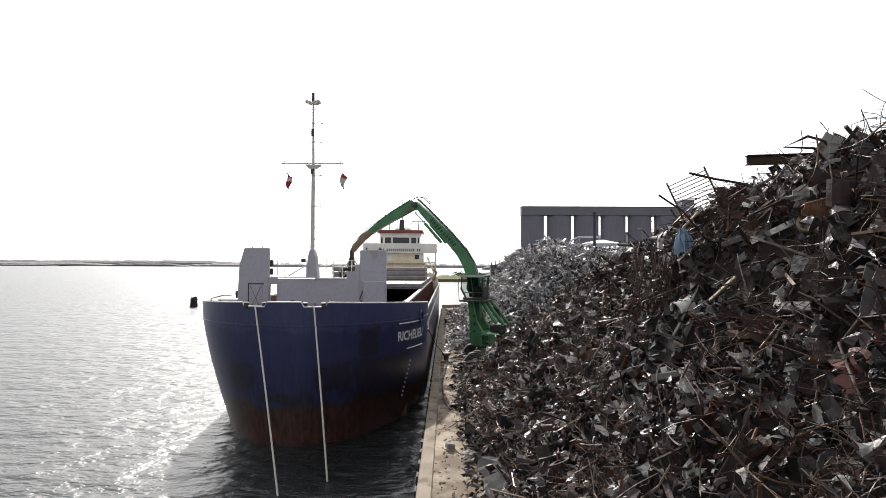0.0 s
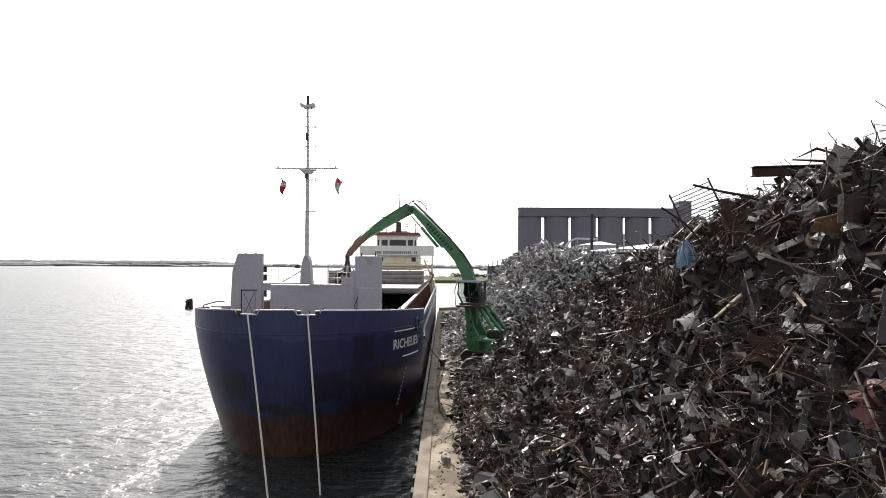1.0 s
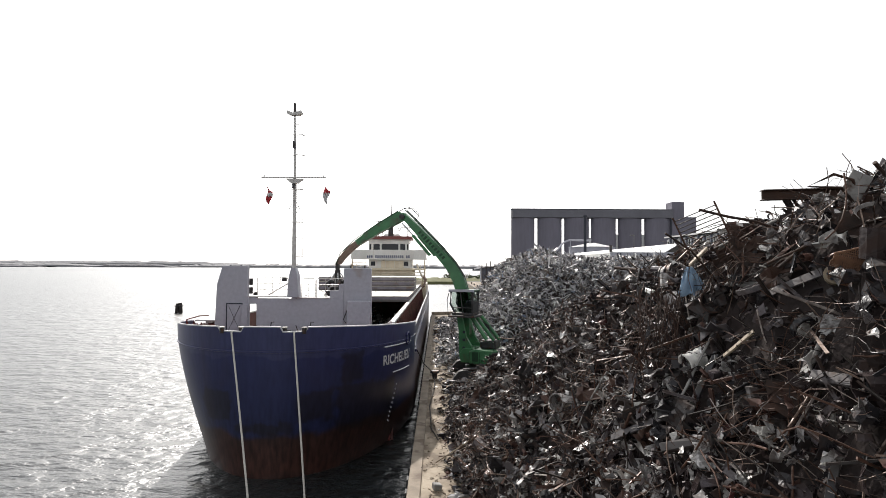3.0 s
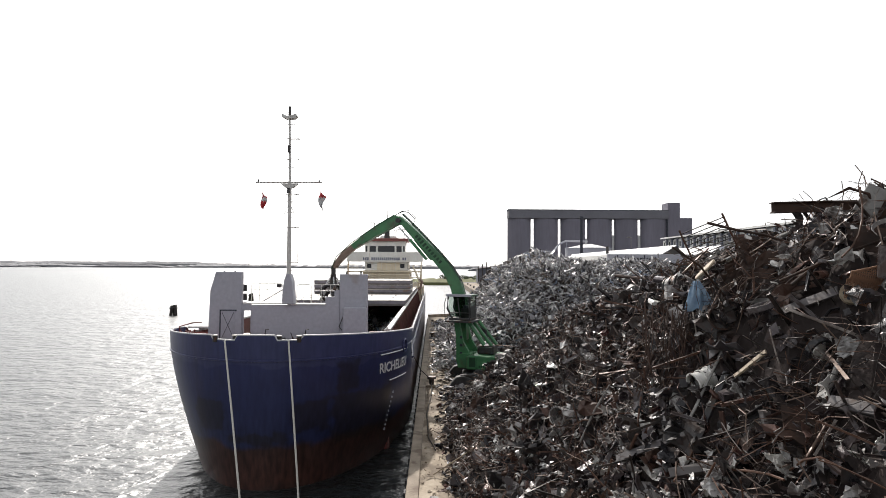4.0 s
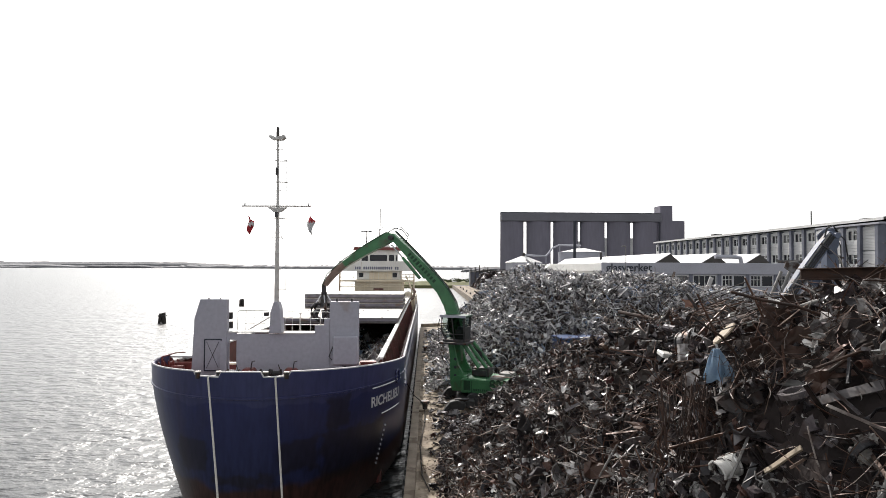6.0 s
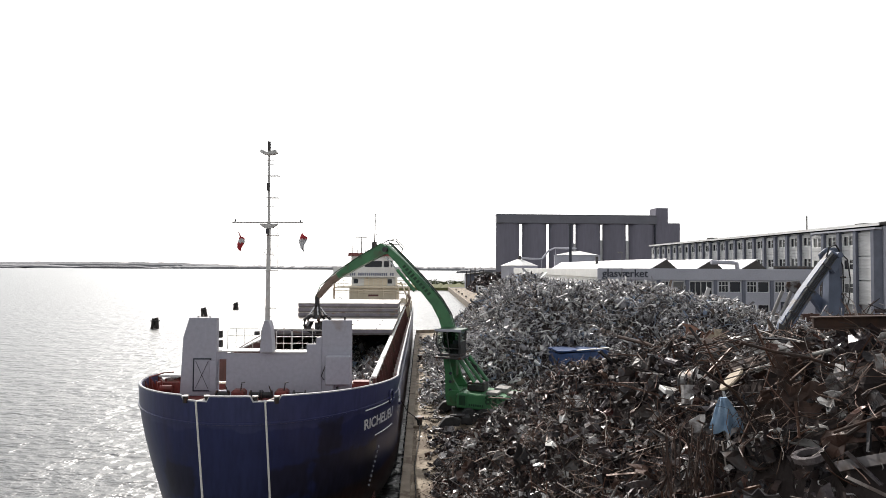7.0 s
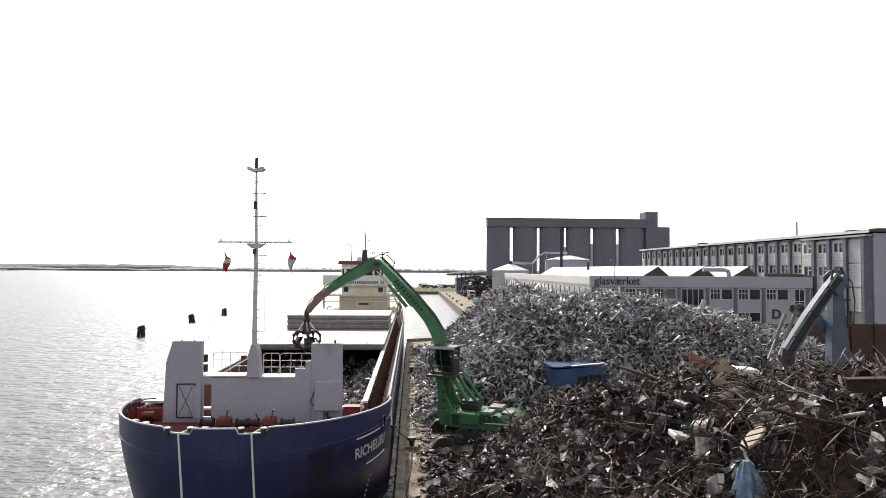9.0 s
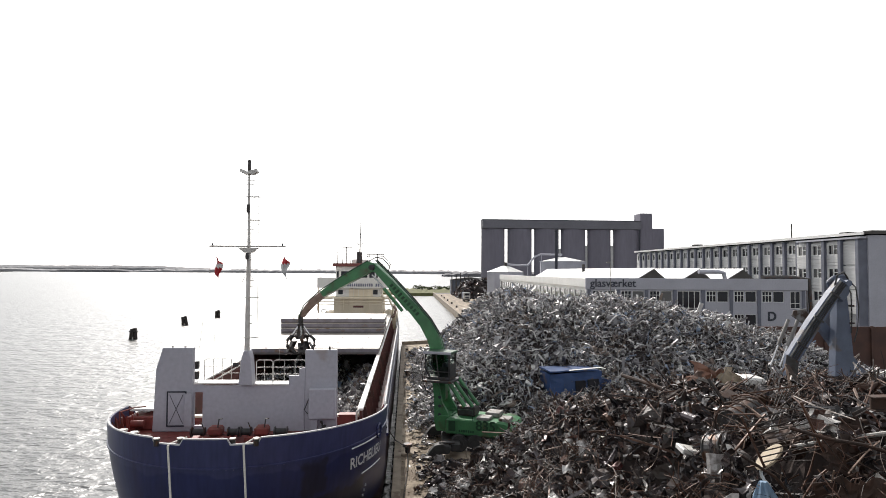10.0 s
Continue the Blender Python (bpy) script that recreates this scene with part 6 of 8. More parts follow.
part("engine_cover", box(6.2, 7.2, EY + 0.0, EY + 1.2, 3.8, 4.12, 0.04), M_GREYBEAM, ex, "pale engine cover")
part("engine_cover", box(7.45, 8.2, EY - 1.2, EY - 0.1, 3.8, 4.05, 0.04), M_GREYBEAM, ex, "pale engine cover")
part("side_door", box(4.0, 4.5, EY - 1.475, EY - 1.452, 3.0, 3.7, 0.008), M_DKGREEN, up)
for a in (4.6, 7.42):
    part("panel_joint", box(a, a + 0.03, EY - 1.47, EY - 1.452, 2.85, 3.7), M_DKGREEN, up)
lettering("number_mark", "835", 1.35, M_DKGREEN, ex, facing(5.95, EY - 1.47, 3.22), 0.01, 0.02, "dark green painted number")
for k in range(7):
    part("lettering_bar", box(4.75 + 0.16 * k, 4.86 + 0.16 * k, EY - 1.468, EY - 1.453, 2.98 + 0.02 * (k % 2), 3.15), M_DKGREEN, up)
part("handrail", tube([(4.3, EY - 1.4, 3.8), (4.3, EY - 1.4, 4.5), (5.7, EY - 1.4, 4.5), (5.7, EY - 1.4, 3.8)], 0.025, 5), M_DKGREEN, up)
part("ladder_plate", box(7.9, 8.7, EY - 1.9, EY - 1.52, 2.4, 2.85, 0.03), M_GREEN, up)
part("boom_foot", prism([(2.9, 2.78), (2.75, 3.4), (3.1, 3.9), (3.9, 3.9), (3.9, 2.78)], EY - 0.95, EY + 0.95, bevel=0.05), M_GREEN, ex)
part("hydraulic_block", box(4.3, 5.6, EY - 0.5, EY + 0.6, 3.86, 4.5, 0.06), M_STEEL, ex, "grimy hydraulic block")
# pylon, cab riser and cab
part("pylon", plate_poly([(2.75, 3.3), (2.72, 5.2), (2.55, 6.25), (2.95, 6.3), (3.15, 5.4), (3.3, 4.7), (3.75, 4.05), (3.9, 3.3)], 0.3, EY - 0.75), M_GREEN, ex, "green boom pylon")
part("pylon", plate_poly([(2.75, 3.3), (2.75, 5.2), (2.6, 6.6), (3.0, 6.8), (3.2, 5.4), (3.4, 4.7), (3.9, 4.05), (4.1, 3.3)], 0.25, EY + 0.85), M_GREEN, ex)
for q in range(3):
    part("pylon_hole", rod((3.15, EY - 0.93, 3.9 + 0.6 * q), (3.15, EY - 0.897, 3.9 + 0.6 * q), 0.11, 0.11, 12), M_INK, ex)
part("riser_arm", tube([(5.0, EY - 0.9, 4.6), (3.6, EY - 0.9, 6.5)], 0.16, 8), M_GREEN, ex)
part("lift_cylinder", rod((5.4, EY - 0.35, 4.5), (3.9, EY - 0.3, 6.3), 0.14, 0.14, 10), M_GREEN, ex)
part("lift_rod", rod((3.95, EY - 0.3, 6.25), (3.2, EY - 0.25, 7.3), 0.07, 0.07, 10), M_CHROME, ex)
part("lift_cylinder", rod((5.6, EY + 0.35, 4.5), (4.1, EY + 0.35, 6.3), 0.14, 0.14, 10), M_GREEN, ex)
for k in range(5):
    part("hydraulic_hose", tube([(5.3 - 0.1 * k, EY - 0.2 + 0.08 * k, 4.7), (4.9, EY - 0.1, 5.3 + 0.08 * k), (4.2, EY, 5.9), (3.4, EY, 6.8 + 0.05 * k)], 0.04, 5), M_RUBBER, ex)
CB = EY - 1.0
cab = part("cab", box(2.05, 3.75, CB - 0.7, CB + 0.7, 6.45, 6.62, 0.03), M_STEEL, ex, "raised glazed operator's cab")
part("cab_roof", box(1.9, 3.85, CB - 0.8, CB + 0.8, 8.22, 8.36, 0.04), M_DKGREEN, cab, "dark green cab roof")
part("roof_edge", box(1.85, 3.87, CB - 0.85, CB - 0.8, 8.2, 8.38, 0.01), M_PLASTER, cab)
for x, y in ((2.12, CB - 0.65), (3.68, CB - 0.65), (2.12, CB + 0.65), (3.68, CB + 0.65)):
    top = 1.98 if x < 3 else 3.72
    part("cab_post", tube([(x if x > 3 else 2.3, y, 6.6), (x - (0.2 if x < 3 else 0), y, 7.3), (top, y, 8.25)], 0.075, 6), M_RUBBER, cab)
part("cab_window", prism([(2.3, 6.65), (2.0, 7.3), (2.05, 8.2), (3.65, 8.2), (3.65, 6.65)], CB - 0.665, CB - 0.655), M_CABGLASS, cab).visible_shadow = False
part("cab_window", prism([(2.3, 6.65), (2.0, 7.3), (2.05, 8.2), (3.65, 8.2), (3.65, 6.65)], CB + 0.655, CB + 0.665), M_CABGLASS, cab).visible_shadow = False
part("cab_back", box(3.7, 3.76, CB - 0.6, CB + 0.6, 6.63, 7.5), M_RUBBER, cab)
part("operator_seat", box(3.0, 3.4, CB - 0.26, CB + 0.26, 6.65, 7.55, 0.1), M_INK, cab)
part("window_bar", tube([(2.95, CB - 0.69, 6.6), (2.75, CB - 0.69, 8.22)], 0.045, 5), M_RUBBER, cab)
part("window_bar", tube([(2.95, CB + 0.69, 6.6), (2.75, CB + 0.69, 8.22)], 0.045, 5), M_RUBBER, cab)
part("window_bar", tube([(2.12, CB - 0.69, 7.0), (3.7, CB - 0.69, 7.0)], 0.035, 5), M_RUBBER, cab)
part("cab_side_panel", box(3.0, 3.68, CB - 0.648, CB - 0.62, 6.63, 7.35, 0.01), M_RUBBER, cab, "dark lower cab panel")
part("walkway", box(1.9, 4.0, CB - 1.1, CB + 0.75, 6.3, 6.44, 0.02), M_STEEL, cab, "grey cab platform")
part("guard_rail", tube([(1.85, CB - 0.9, 6.44), (1.75, CB - 0.9, 7.6), (1.9, CB - 0.9, 8.1)], 0.03, 5), M_STEEL, cab)
carriage = set(ex.children_recursive) - under
# boom
bpath = [(3.2, 4.8), (3.15, 6.6), (3.05, 7.9), (2.75, 9.1), (2.15, 10.15), (1.05, 11.5), (-0.4, 13.1), (-1.65, 14.4)]
bw = [0.72, 0.74, 0.78, 0.8, 0.76, 0.68, 0.56, 0.4]
boom = part("boom", plate_poly(strip(bpath, bw), 0.62, EY + 0.1, 0.04), M_GREEN, ex, "green cranked main boom")
# dark plain bars where the maker's lettering runs down the boom
d0, d1 = Vector((-0.25, 0, 12.95)), Vector((1.75, 0, 10.7))
dirv = (d1 - d0).normalized()
for k in range(10):
    c = d0 + (d1 - d0) * (k + 0.5) / 10
    big_ = 0.36 if k in (2, 3) else 0.26
    m = Matrix.Translation((c.x, EY - 0.225, c.z)) @ Matrix.Rotation(math.atan2(-dirv.z, dirv.x), 4, 'Y')
    part("lettering_bar", box(-0.09, 0.09, -0.004, 0.004, -big_ / 2, big_ / 2, 0, None, m), M_DKGREEN, boom)
part("boom_pipe", tube([(x + 0.3, EY - 0.1, z + 0.3) for x, z in bpath[2:]], 0.05, 6), M_DKGREEN, boom)
part("boom_pipe", tube([(x + 0.3, EY + 0.2, z + 0.3) for x, z in bpath[2:]], 0.05, 6), M_RUBBER, boom)
part("hose_loop", tube([(-0.55, EY, 13.75), (-0.35, EY, 14.2), (-0.85, EY, 14.8), (-1.4, EY, 14.9), (-1.9, EY, 14.6)], 0.04, 5), M_RUBBER, boom)
part("hose_loop", tube([(-0.6, EY + 0.2, 13.8), (-0.4, EY + 0.2, 14.4), (-0.95, EY + 0.2, 15.0), (-1.7, EY + 0.2, 14.8)], 0.03, 5), M_RUBBER, boom)
# stick and its cylinders
spath = [(-1.3, 14.0), (-1.8, 14.25), (-3.7, 13.15), (-5.35, 12.05)]
stick = part("stick", plate_poly(strip(spath, [0.5, 0.8, 0.72, 0.5]), 0.5, EY + 0.1, 0.04), M_GREEN, ex, "green dipper stick")
part("stick_tip", plate_poly(strip([(-5.3, 12.08), (-6.05, 11.5), (-6.6, 10.85), (-6.95, 10.3)], [0.5, 0.5, 0.4, 0.3]), 0.4, EY + 0.1, 0.04), M_BROWNARM, ex, "worn brown stick end")
part("pivot_pin", rod((-1.55, EY - 0.4, 14.15), (-1.55, EY + 0.6, 14.15), 0.2, 0.2, 14), M_STEEL, stick)
for s in (-0.42, 0.62):
    part("stick_cylinder", rod((0.7, EY + s, 11.0), (-0.6, EY + s, 12.6), 0.12, 0.12, 10), M_GREEN, ex)
    part("piston_rod", rod((-0.6, EY + s, 12.6), (-1.45, EY + s, 13.6), 0.06, 0.06, 10), M_CHROME, ex)
part("stick_pipe", tube([(-1.9, EY - 0.15, 14.65), (-3.5, EY - 0.15, 13.7), (-5.4, EY - 0.15, 12.4), (-6.7, EY - 0.15, 11.2), (-7.1, EY - 0.15, 10.2)], 0.04, 5), M_DKGREEN, stick)
# grab
gx, gy = -7.05, EY + 0.1
grab = part("grab_link", box(gx - 0.14, gx + 0.14, gy - 0.14, gy + 0.14, 9.75, 10.45, 0.03), M_STEEL, ex, "dark orange-peel grab")
part("rotator", rod((gx, gy, 9.35), (gx, gy, 9.75), 0.2, 0.24, 14), M_STEEL, grab)
part("grab_hub", rod((gx, gy, 8.55), (gx, gy, 9.35), 0.34, 0.24, 12), M_STEEL, grab)
for k in range(5):
    a = k * 2 * math.pi / 5 + 0.3
    ca, sa = math.cos(a), math.sin(a)
    pts = [(gx + ca * rr, gy + sa * rr, z) for rr, z in ((0.28, 8.75), (0.7, 8.8), (0.98, 8.5), (0.98, 8.05), (0.72, 7.65), (0.35, 7.4))]
    part("tine", tube(pts, 0.12, 6), M_STEEL, grab)
    part("tine_cylinder", rod((gx + ca * 0.22, gy + sa * 0.22, 9.5), (gx + ca * 0.7, gy + sa * 0.7, 8.75), 0.06, 0.05, 8), M_CHROME, grab)
    part("tine_blade", box(-0.03, 0.03, -0.24, 0.24, -0.4, 0.4, 0, None, Matrix.Translation((gx + ca * 0.82, gy + sa * 0.82, 7.95)) @ Matrix.Rotation(a, 4, 'Z') @ Matrix.Rotation(-0.5, 4, 'Y')), M_STEEL, grab)
# the upper carriage is slewed: the boom reaches out over the hold, away from the quay's near end
SLEW = Matrix.Translation((5.3, EY, 0)) @ Matrix.Rotation(radians(-23), 4, 'Z')
for o in ex.children_recursive:
    if o not in under:
        reach = 1.0 if o in carriage else 1.145
        along = 0.4 if o is cab or o.parent is cab else 0.0
        o.data.transform(SLEW @ Matrix.Diagonal((reach, 1, 1, 1)) @ Matrix.Translation((along - 5.2, -EY, 0)))

# ---------------- blue-grey material handler behind the near heap ----------------
BX, BYY = 20.4, 33.0
bc = thing("material_handler", "blue-grey material handler with folded arm behind the heap", "excavator", at=(BX, BYY, QZ))
part("undercarriage", box(BX - 1, BX + 3.4, BYY - 1.3, BYY + 1.3, QZ + 0.3, QZ + 1.0, 0.06), M_STEEL, bc)
for x in (BX - 0.5, BX + 0.8, BX + 2.1, BX + 3.1):
    for s in (-1, 1):
        part("wheel", rod((x, BYY + s * 0.95, QZ + 0.6), (x, BYY + s * 1.5, QZ + 0.6), 0.6, 0.6, 18), M_RUBBER, bc)
part("upper_body", prism([(BX - 1.2, 3.2), (BX - 1.2, 5.2), (BX + 3.2, 5.2), (BX + 4.0, 4.6), (BX + 4.0, 3.2)], BYY - 1.4, BYY + 1.4, bevel=0.08), M_BLUEGREY, bc)
part("slewing_ring", rod((BX + 1, BYY, QZ + 1.0), (BX + 1, BYY, 3.2), 1.1, 1.1, 24), M_STEEL, bc)
boom_b = part("boom", plate_poly(strip([(BX + 0.42, 5.0), (BX + 0.44, 8.2), (BX + 0.46, 10.0), (BX + 0.42, 12.0), (BX + 0.36, 13.6)], [0.95, 0.95, 0.88, 0.6, 0.46]), 0.45, BYY, 0.04), M_BLUEGREY, bc, "upright blue-grey boom")
st = part("stick", plate_poly(strip([(BX + 0.05, 13.62), (BX - 0.45, 12.95), (BX - 1.38, 11.65), (BX - 2.4, 10.15), (BX - 2.55, 9.5), (BX - 2.5, 8.6)], [0.4, 0.48, 0.56, 0.52, 0.42, 0.28]), 0.36, BYY - 0.7, 0.04), M_BLUEGREY, bc, "folded blue-grey stick")
part("arm_head", prism([(BX - 0.35, 13.2), (BX - 0.45, 13.55), (BX - 0.1, 13.85), (BX + 0.4, 13.88), (BX + 0.68, 13.6), (BX + 0.62, 13.0), (BX + 0.3, 12.6)], BYY - 0.42, BYY - 0.24, bevel=0.05), M_BLUEGREY, st)
part("pivot_pin", rod((BX + 0.2, BYY - 0.95, 13.5), (BX + 0.2, BYY + 0.4, 13.5), 0.14, 0.14, 16), M_BLUEGREY, st)
for q in (9.4, 11.6, 12.4):
    part("boom_bracket", box(BX + 0.72, BX + 0.95, BYY - 0.26, BYY + 0.2, q, q + 0.09), M_STEEL, boom_b)
part("tip_bracket", prism([(BX - 2.75, 10.3), (BX - 2.85, 9.7), (BX - 2.6, 9.2), (BX - 2.25, 9.4), (BX - 2.2, 10.0)], BYY - 0.95, BYY - 0.885, bevel=0.015), M_STEEL, st, "worn dark stick end bracket")
for k, o in enumerate((0.0, 0.26)):
    part("arm_cylinder", rod((BX - 1.5 - o, BYY + 0.15 + 0.3 * k, 11.75), (BX - 2.02 - o, BYY + 0.15 + 0.3 * k, 10.55), 0.08, 0.08, 12), M_GREYBEAM, bc, "pale grey hydraulic cylinder", smooth=True)
    part("piston_rod", rod((BX - 2.02 - o, BYY + 0.15 + 0.3 * k, 10.55), (BX - 2.4 - o, BYY + 0.15 + 0.3 * k, 9.6), 0.045, 0.045, 10), M_CHROME, bc, smooth=True)
part("cylinder_bracket", prism([(BX - 1.85, 11.95), (BX - 1.75, 12.2), (BX - 1.15, 12.3), (BX - 1.0, 11.95), (BX - 1.35, 11.6)], BYY + 0.05, BYY + 0.12, bevel=0.02), M_GREYBEAM, bc)
for o in (-0.2, -0.1, 0.0, 0.1):
    part("arm_pipe", tube([(BX + 0.0 + o * 0.8, BYY - 0.91, 13.5 - o * 0.5), (BX - 0.9 + o * 0.85, BYY - 0.91, 12.3 - o * 0.55), (BX - 1.7 + o * 0.9, BYY - 0.91, 11.15 - o * 0.6), (BX - 2.45 + o * 0.9, BYY - 0.91, 10.0 - o * 0.6)], 0.035, 5), M_RUBBER if o > -0.15 else M_GREYBEAM, st)
for x, z in ((-0.42, 12.95), (-1.2, 11.85), (-2.0, 10.7)):
    part("pipe_clamp", box(-0.3, 0.2, -0.03, 0.03, -0.04, 0.04, 0, None, Matrix.Translation((BX + x, BYY - 0.94, z)) @ Matrix.Rotation(radians(34), 4, 'Y')), M_STEEL, st)
part("hose_loop", tube([(BX + 0.5, BYY - 0.4, 13.7), (BX + 0.92, BYY - 0.4, 13.3), (BX + 1.05, BYY - 0.4, 12.4), (BX + 0.98, BYY - 0.4, 11.4), (BX + 0.8, BYY - 0.4, 10.8)], 0.03, 5), M_RUBBER, bc)
part("hose_loop", tube([(BX + 0.55, BYY - 0.2, 13.6), (BX + 0.8, BYY - 0.25, 13.0), (BX + 0.82, BYY - 0.25, 12.0), (BX + 0.75, BYY - 0.3, 11.2)], 0.03, 5), M_RUBBER, bc)
part("hose_loop", tube([(BX - 0.4, BYY - 0.8, 13.3), (BX - 0.25, BYY - 0.8, 13.85), (BX + 0.2, BYY - 0.6, 14.0), (BX + 0.55, BYY - 0.4, 13.7)], 0.04, 5), M_RUBBER, bc)
leg = part("support_leg", plate_poly(strip([(BX - 0.4, 11.75), (BX + 0.75, 10.3), (BX + 2.25, 8.4)], [0.42, 0.5, 0.62]), 0.3, BYY + 0.45), M_BLUEGREY, bc, "slanting blue-grey strut")
for k in range(5):
    part("lettering_bar", box(-0.07, 0.07, -0.004, 0.004, -0.13, 0.13, 0, None, Matrix.Translation((BX + 1.15 + 0.17 * k, BYY + 0.294, 9.79 - 0.215 * k)) @ Matrix.Rotation(radians(52), 4, 'Y')), M_LETTERW, leg)
part("cab", box(BX - 0.2, BX + 1.4, BYY - 2.2, BYY - 0.8, 5.2, 7.0, 0.08), M_BLUEGREY, bc)
part("cab_window", box(BX - 0.1, BX + 1.3, BYY - 2.22, BYY - 2.205, 5.6, 6.9), M_GLASS, bc)

# ---------------- things lying on the heaps ----------------
bb = thing("blue_cabinet", "dented blue sheet-metal cabin on the scrap heap", "cabin", at=(14, 56, 3.8))
mb = Matrix.Translation((14.1, 55.0, 5.0)) @ Matrix.Rotation(radians(9), 4, 'Z') @ Matrix.Rotation(radians(-2), 4, 'Y')


def dented(bm_, amount, m):
    """Crush a box: cut it up and push its skin about."""
    bmesh.ops.subdivide_edges(bm_, edges=bm_.edges[:], cuts=5, use_grid_fill=True)
    for v in bm_.verts:
        v.co += Vector(noise.noise_vector(v.co * 0.9)) * amount + Vector(noise.noise_vector(v.co * 2.6)) * amount * 0.35
    bm_.transform(m)
    return bm_


part("body", dented(box(-2.2, 2.2, -1.1, 1.1, -1.4, 0.9), 0.07, mb), M_BLUEBOX, bb)
part("roof_sheet", dented(box(-2.25, 1.9, -1.2, 1.2, 1.0, 1.1), 0.08, mb @ Matrix.Rotation(radians(2), 4, 'Y')), M_BLUEBOX, bb, "dented blue roof sheet")
part("torn_edge", box(-0.6, 2.3, -1.25, -0.9, 1.103, 1.13, 0, None, mb @ Matrix.Rotation(radians(-1.5), 4, 'Y')), M_WHITE, bb, "pale torn edge strip")
part("window", box(-0.1, 0.75, -1.2, -1.08, -0.75, 0.25, 0.02, None, mb), M_GLASS, bb)
part("window", box(0.95, 1.9, -1.2, -1.08, -0.75, 0.3, 0.02, None, mb), M_GLASS, bb)
part("end_flap", box(2.22, 3.0, -1.0, 0.9, -0.6, 0.75, 0.03, None, mb @ Matrix.Rotation(radians(12), 4, 'Y')), M_BLUEBOX, bb)

PM = M_PIECE


def from_proto(name, pr, material):
    me = bpy.data.meshes.new(name)
    me.from_pydata([tuple(map(float, v)) for v in pr[0]], [], [tuple(map(int, f)) for f in pr[1]])
    me.materials.append(material)
    return me


KINDS = [("crumpled_sheet", [from_proto("crumpled_sheet", proto_sheet(R0, 4), PM) for _ in range(8)], 80, (0.2, 0.48)),
         ("bent_rod", [from_proto("bent_rod", proto_rod(R0, 0.01, 6, 0.8), M_ROD) for _ in range(8)], 120, (0.8, 2.2)),
         ("crushed_block", [from_proto("crushed_block", proto_chunk(R0), PM) for _ in range(5)], 25, (0.2, 0.4)),
         ("angle_profile", [from_proto("angle_profile", proto_angle(R0), PM) for _ in range(4)], 35, (0.6, 1.4)),
         ("metal_ring", [from_proto("metal_ring", q, PM) for q in RINGS[:4]], 14, (0.3, 0.65))]
inv = Matrix.Translation(-Vector(near.location))
for nm_, meshes, count, (s0, s1) in KINDS:
    P = scatter(near_height, count, 2.6, 12, 7, 32, R0)
    for k in range(count):
        e = Euler(R0.uniform(-1, 1, 3) * (1.2, 0.9, 3.14))
        share(nm_, meshes[k % len(meshes)], near, inv @ Matrix.LocRotScale(tuple(P[k] + (0, 0, R0.uniform(0.05, 0.3))), e, (float(R0.uniform(s0, s1)),) * 3))

# single pieces that stand out
def bend(pts, r, name="bent_pipe", label="bent rusty pipe sticking out of the heap", category="pipe", material=None, group="pipes in the heap"):
    q = thing(name, label, category, group=group, at=pts[0])
    part("pipe", tube(pts, r, 8), material or M_RUSTY, q, smooth=True)


def slab(name, label, category, c, size, rot, material, group=""):
    q = thing(name, label, category, group=group, at=c)
    me_ = box(-size[0] / 2, size[0] / 2, -size[1] / 2, size[1] / 2, -size[2] / 2, size[2] / 2, min(size) * 0.15)
    bmesh.ops.subdivide_edges(me_, edges=[e for e in me_.edges if e.calc_length() > 0.25 * max(size)], cuts=3, use_grid_fill=True)
    for v in me_.verts:
        v.co += Vector(noise.noise_vector(v.co * 2.2 + Vector(c))) * 0.05 * max(size)
    me_.transform(Matrix.Translation(c) @ Euler([radians(a) for a in rot]).to_matrix().to_4x4())
    part(category.split()[-1], me_, material, q)


def board(name, label, category, p0, p1, w, t, material, group="", tilt=0.0):
    """A bar or board from one end to the other, w wide and t thick, a little bowed."""
    q = thing(name, label, category, group=group, at=p0)
    p0, p1 = Vector(p0), Vector(p1)
    d = p1 - p0
    own_ = box(-0.5 * d.length, 0.5 * d.length, -w / 2, w / 2, -t / 2, t / 2, min(w, t) * 0.12)
    bmesh.ops.subdivide_edges(own_, edges=[e for e in own_.edges if e.calc_length() > 0.6 * d.length], cuts=6, use_grid_fill=True)
    for v in own_.verts:
        v.co += Vector(noise.noise_vector(v.co * 1.3 + p0)) * 0.03
    own_.transform(Matrix.Translation((p0 + p1) / 2) @ d.to_track_quat('X', 'Z').to_matrix().to_4x4() @ Matrix.Rotation(radians(tilt), 4, 'X'))
    part(category.split()[-1], own_, material, q)


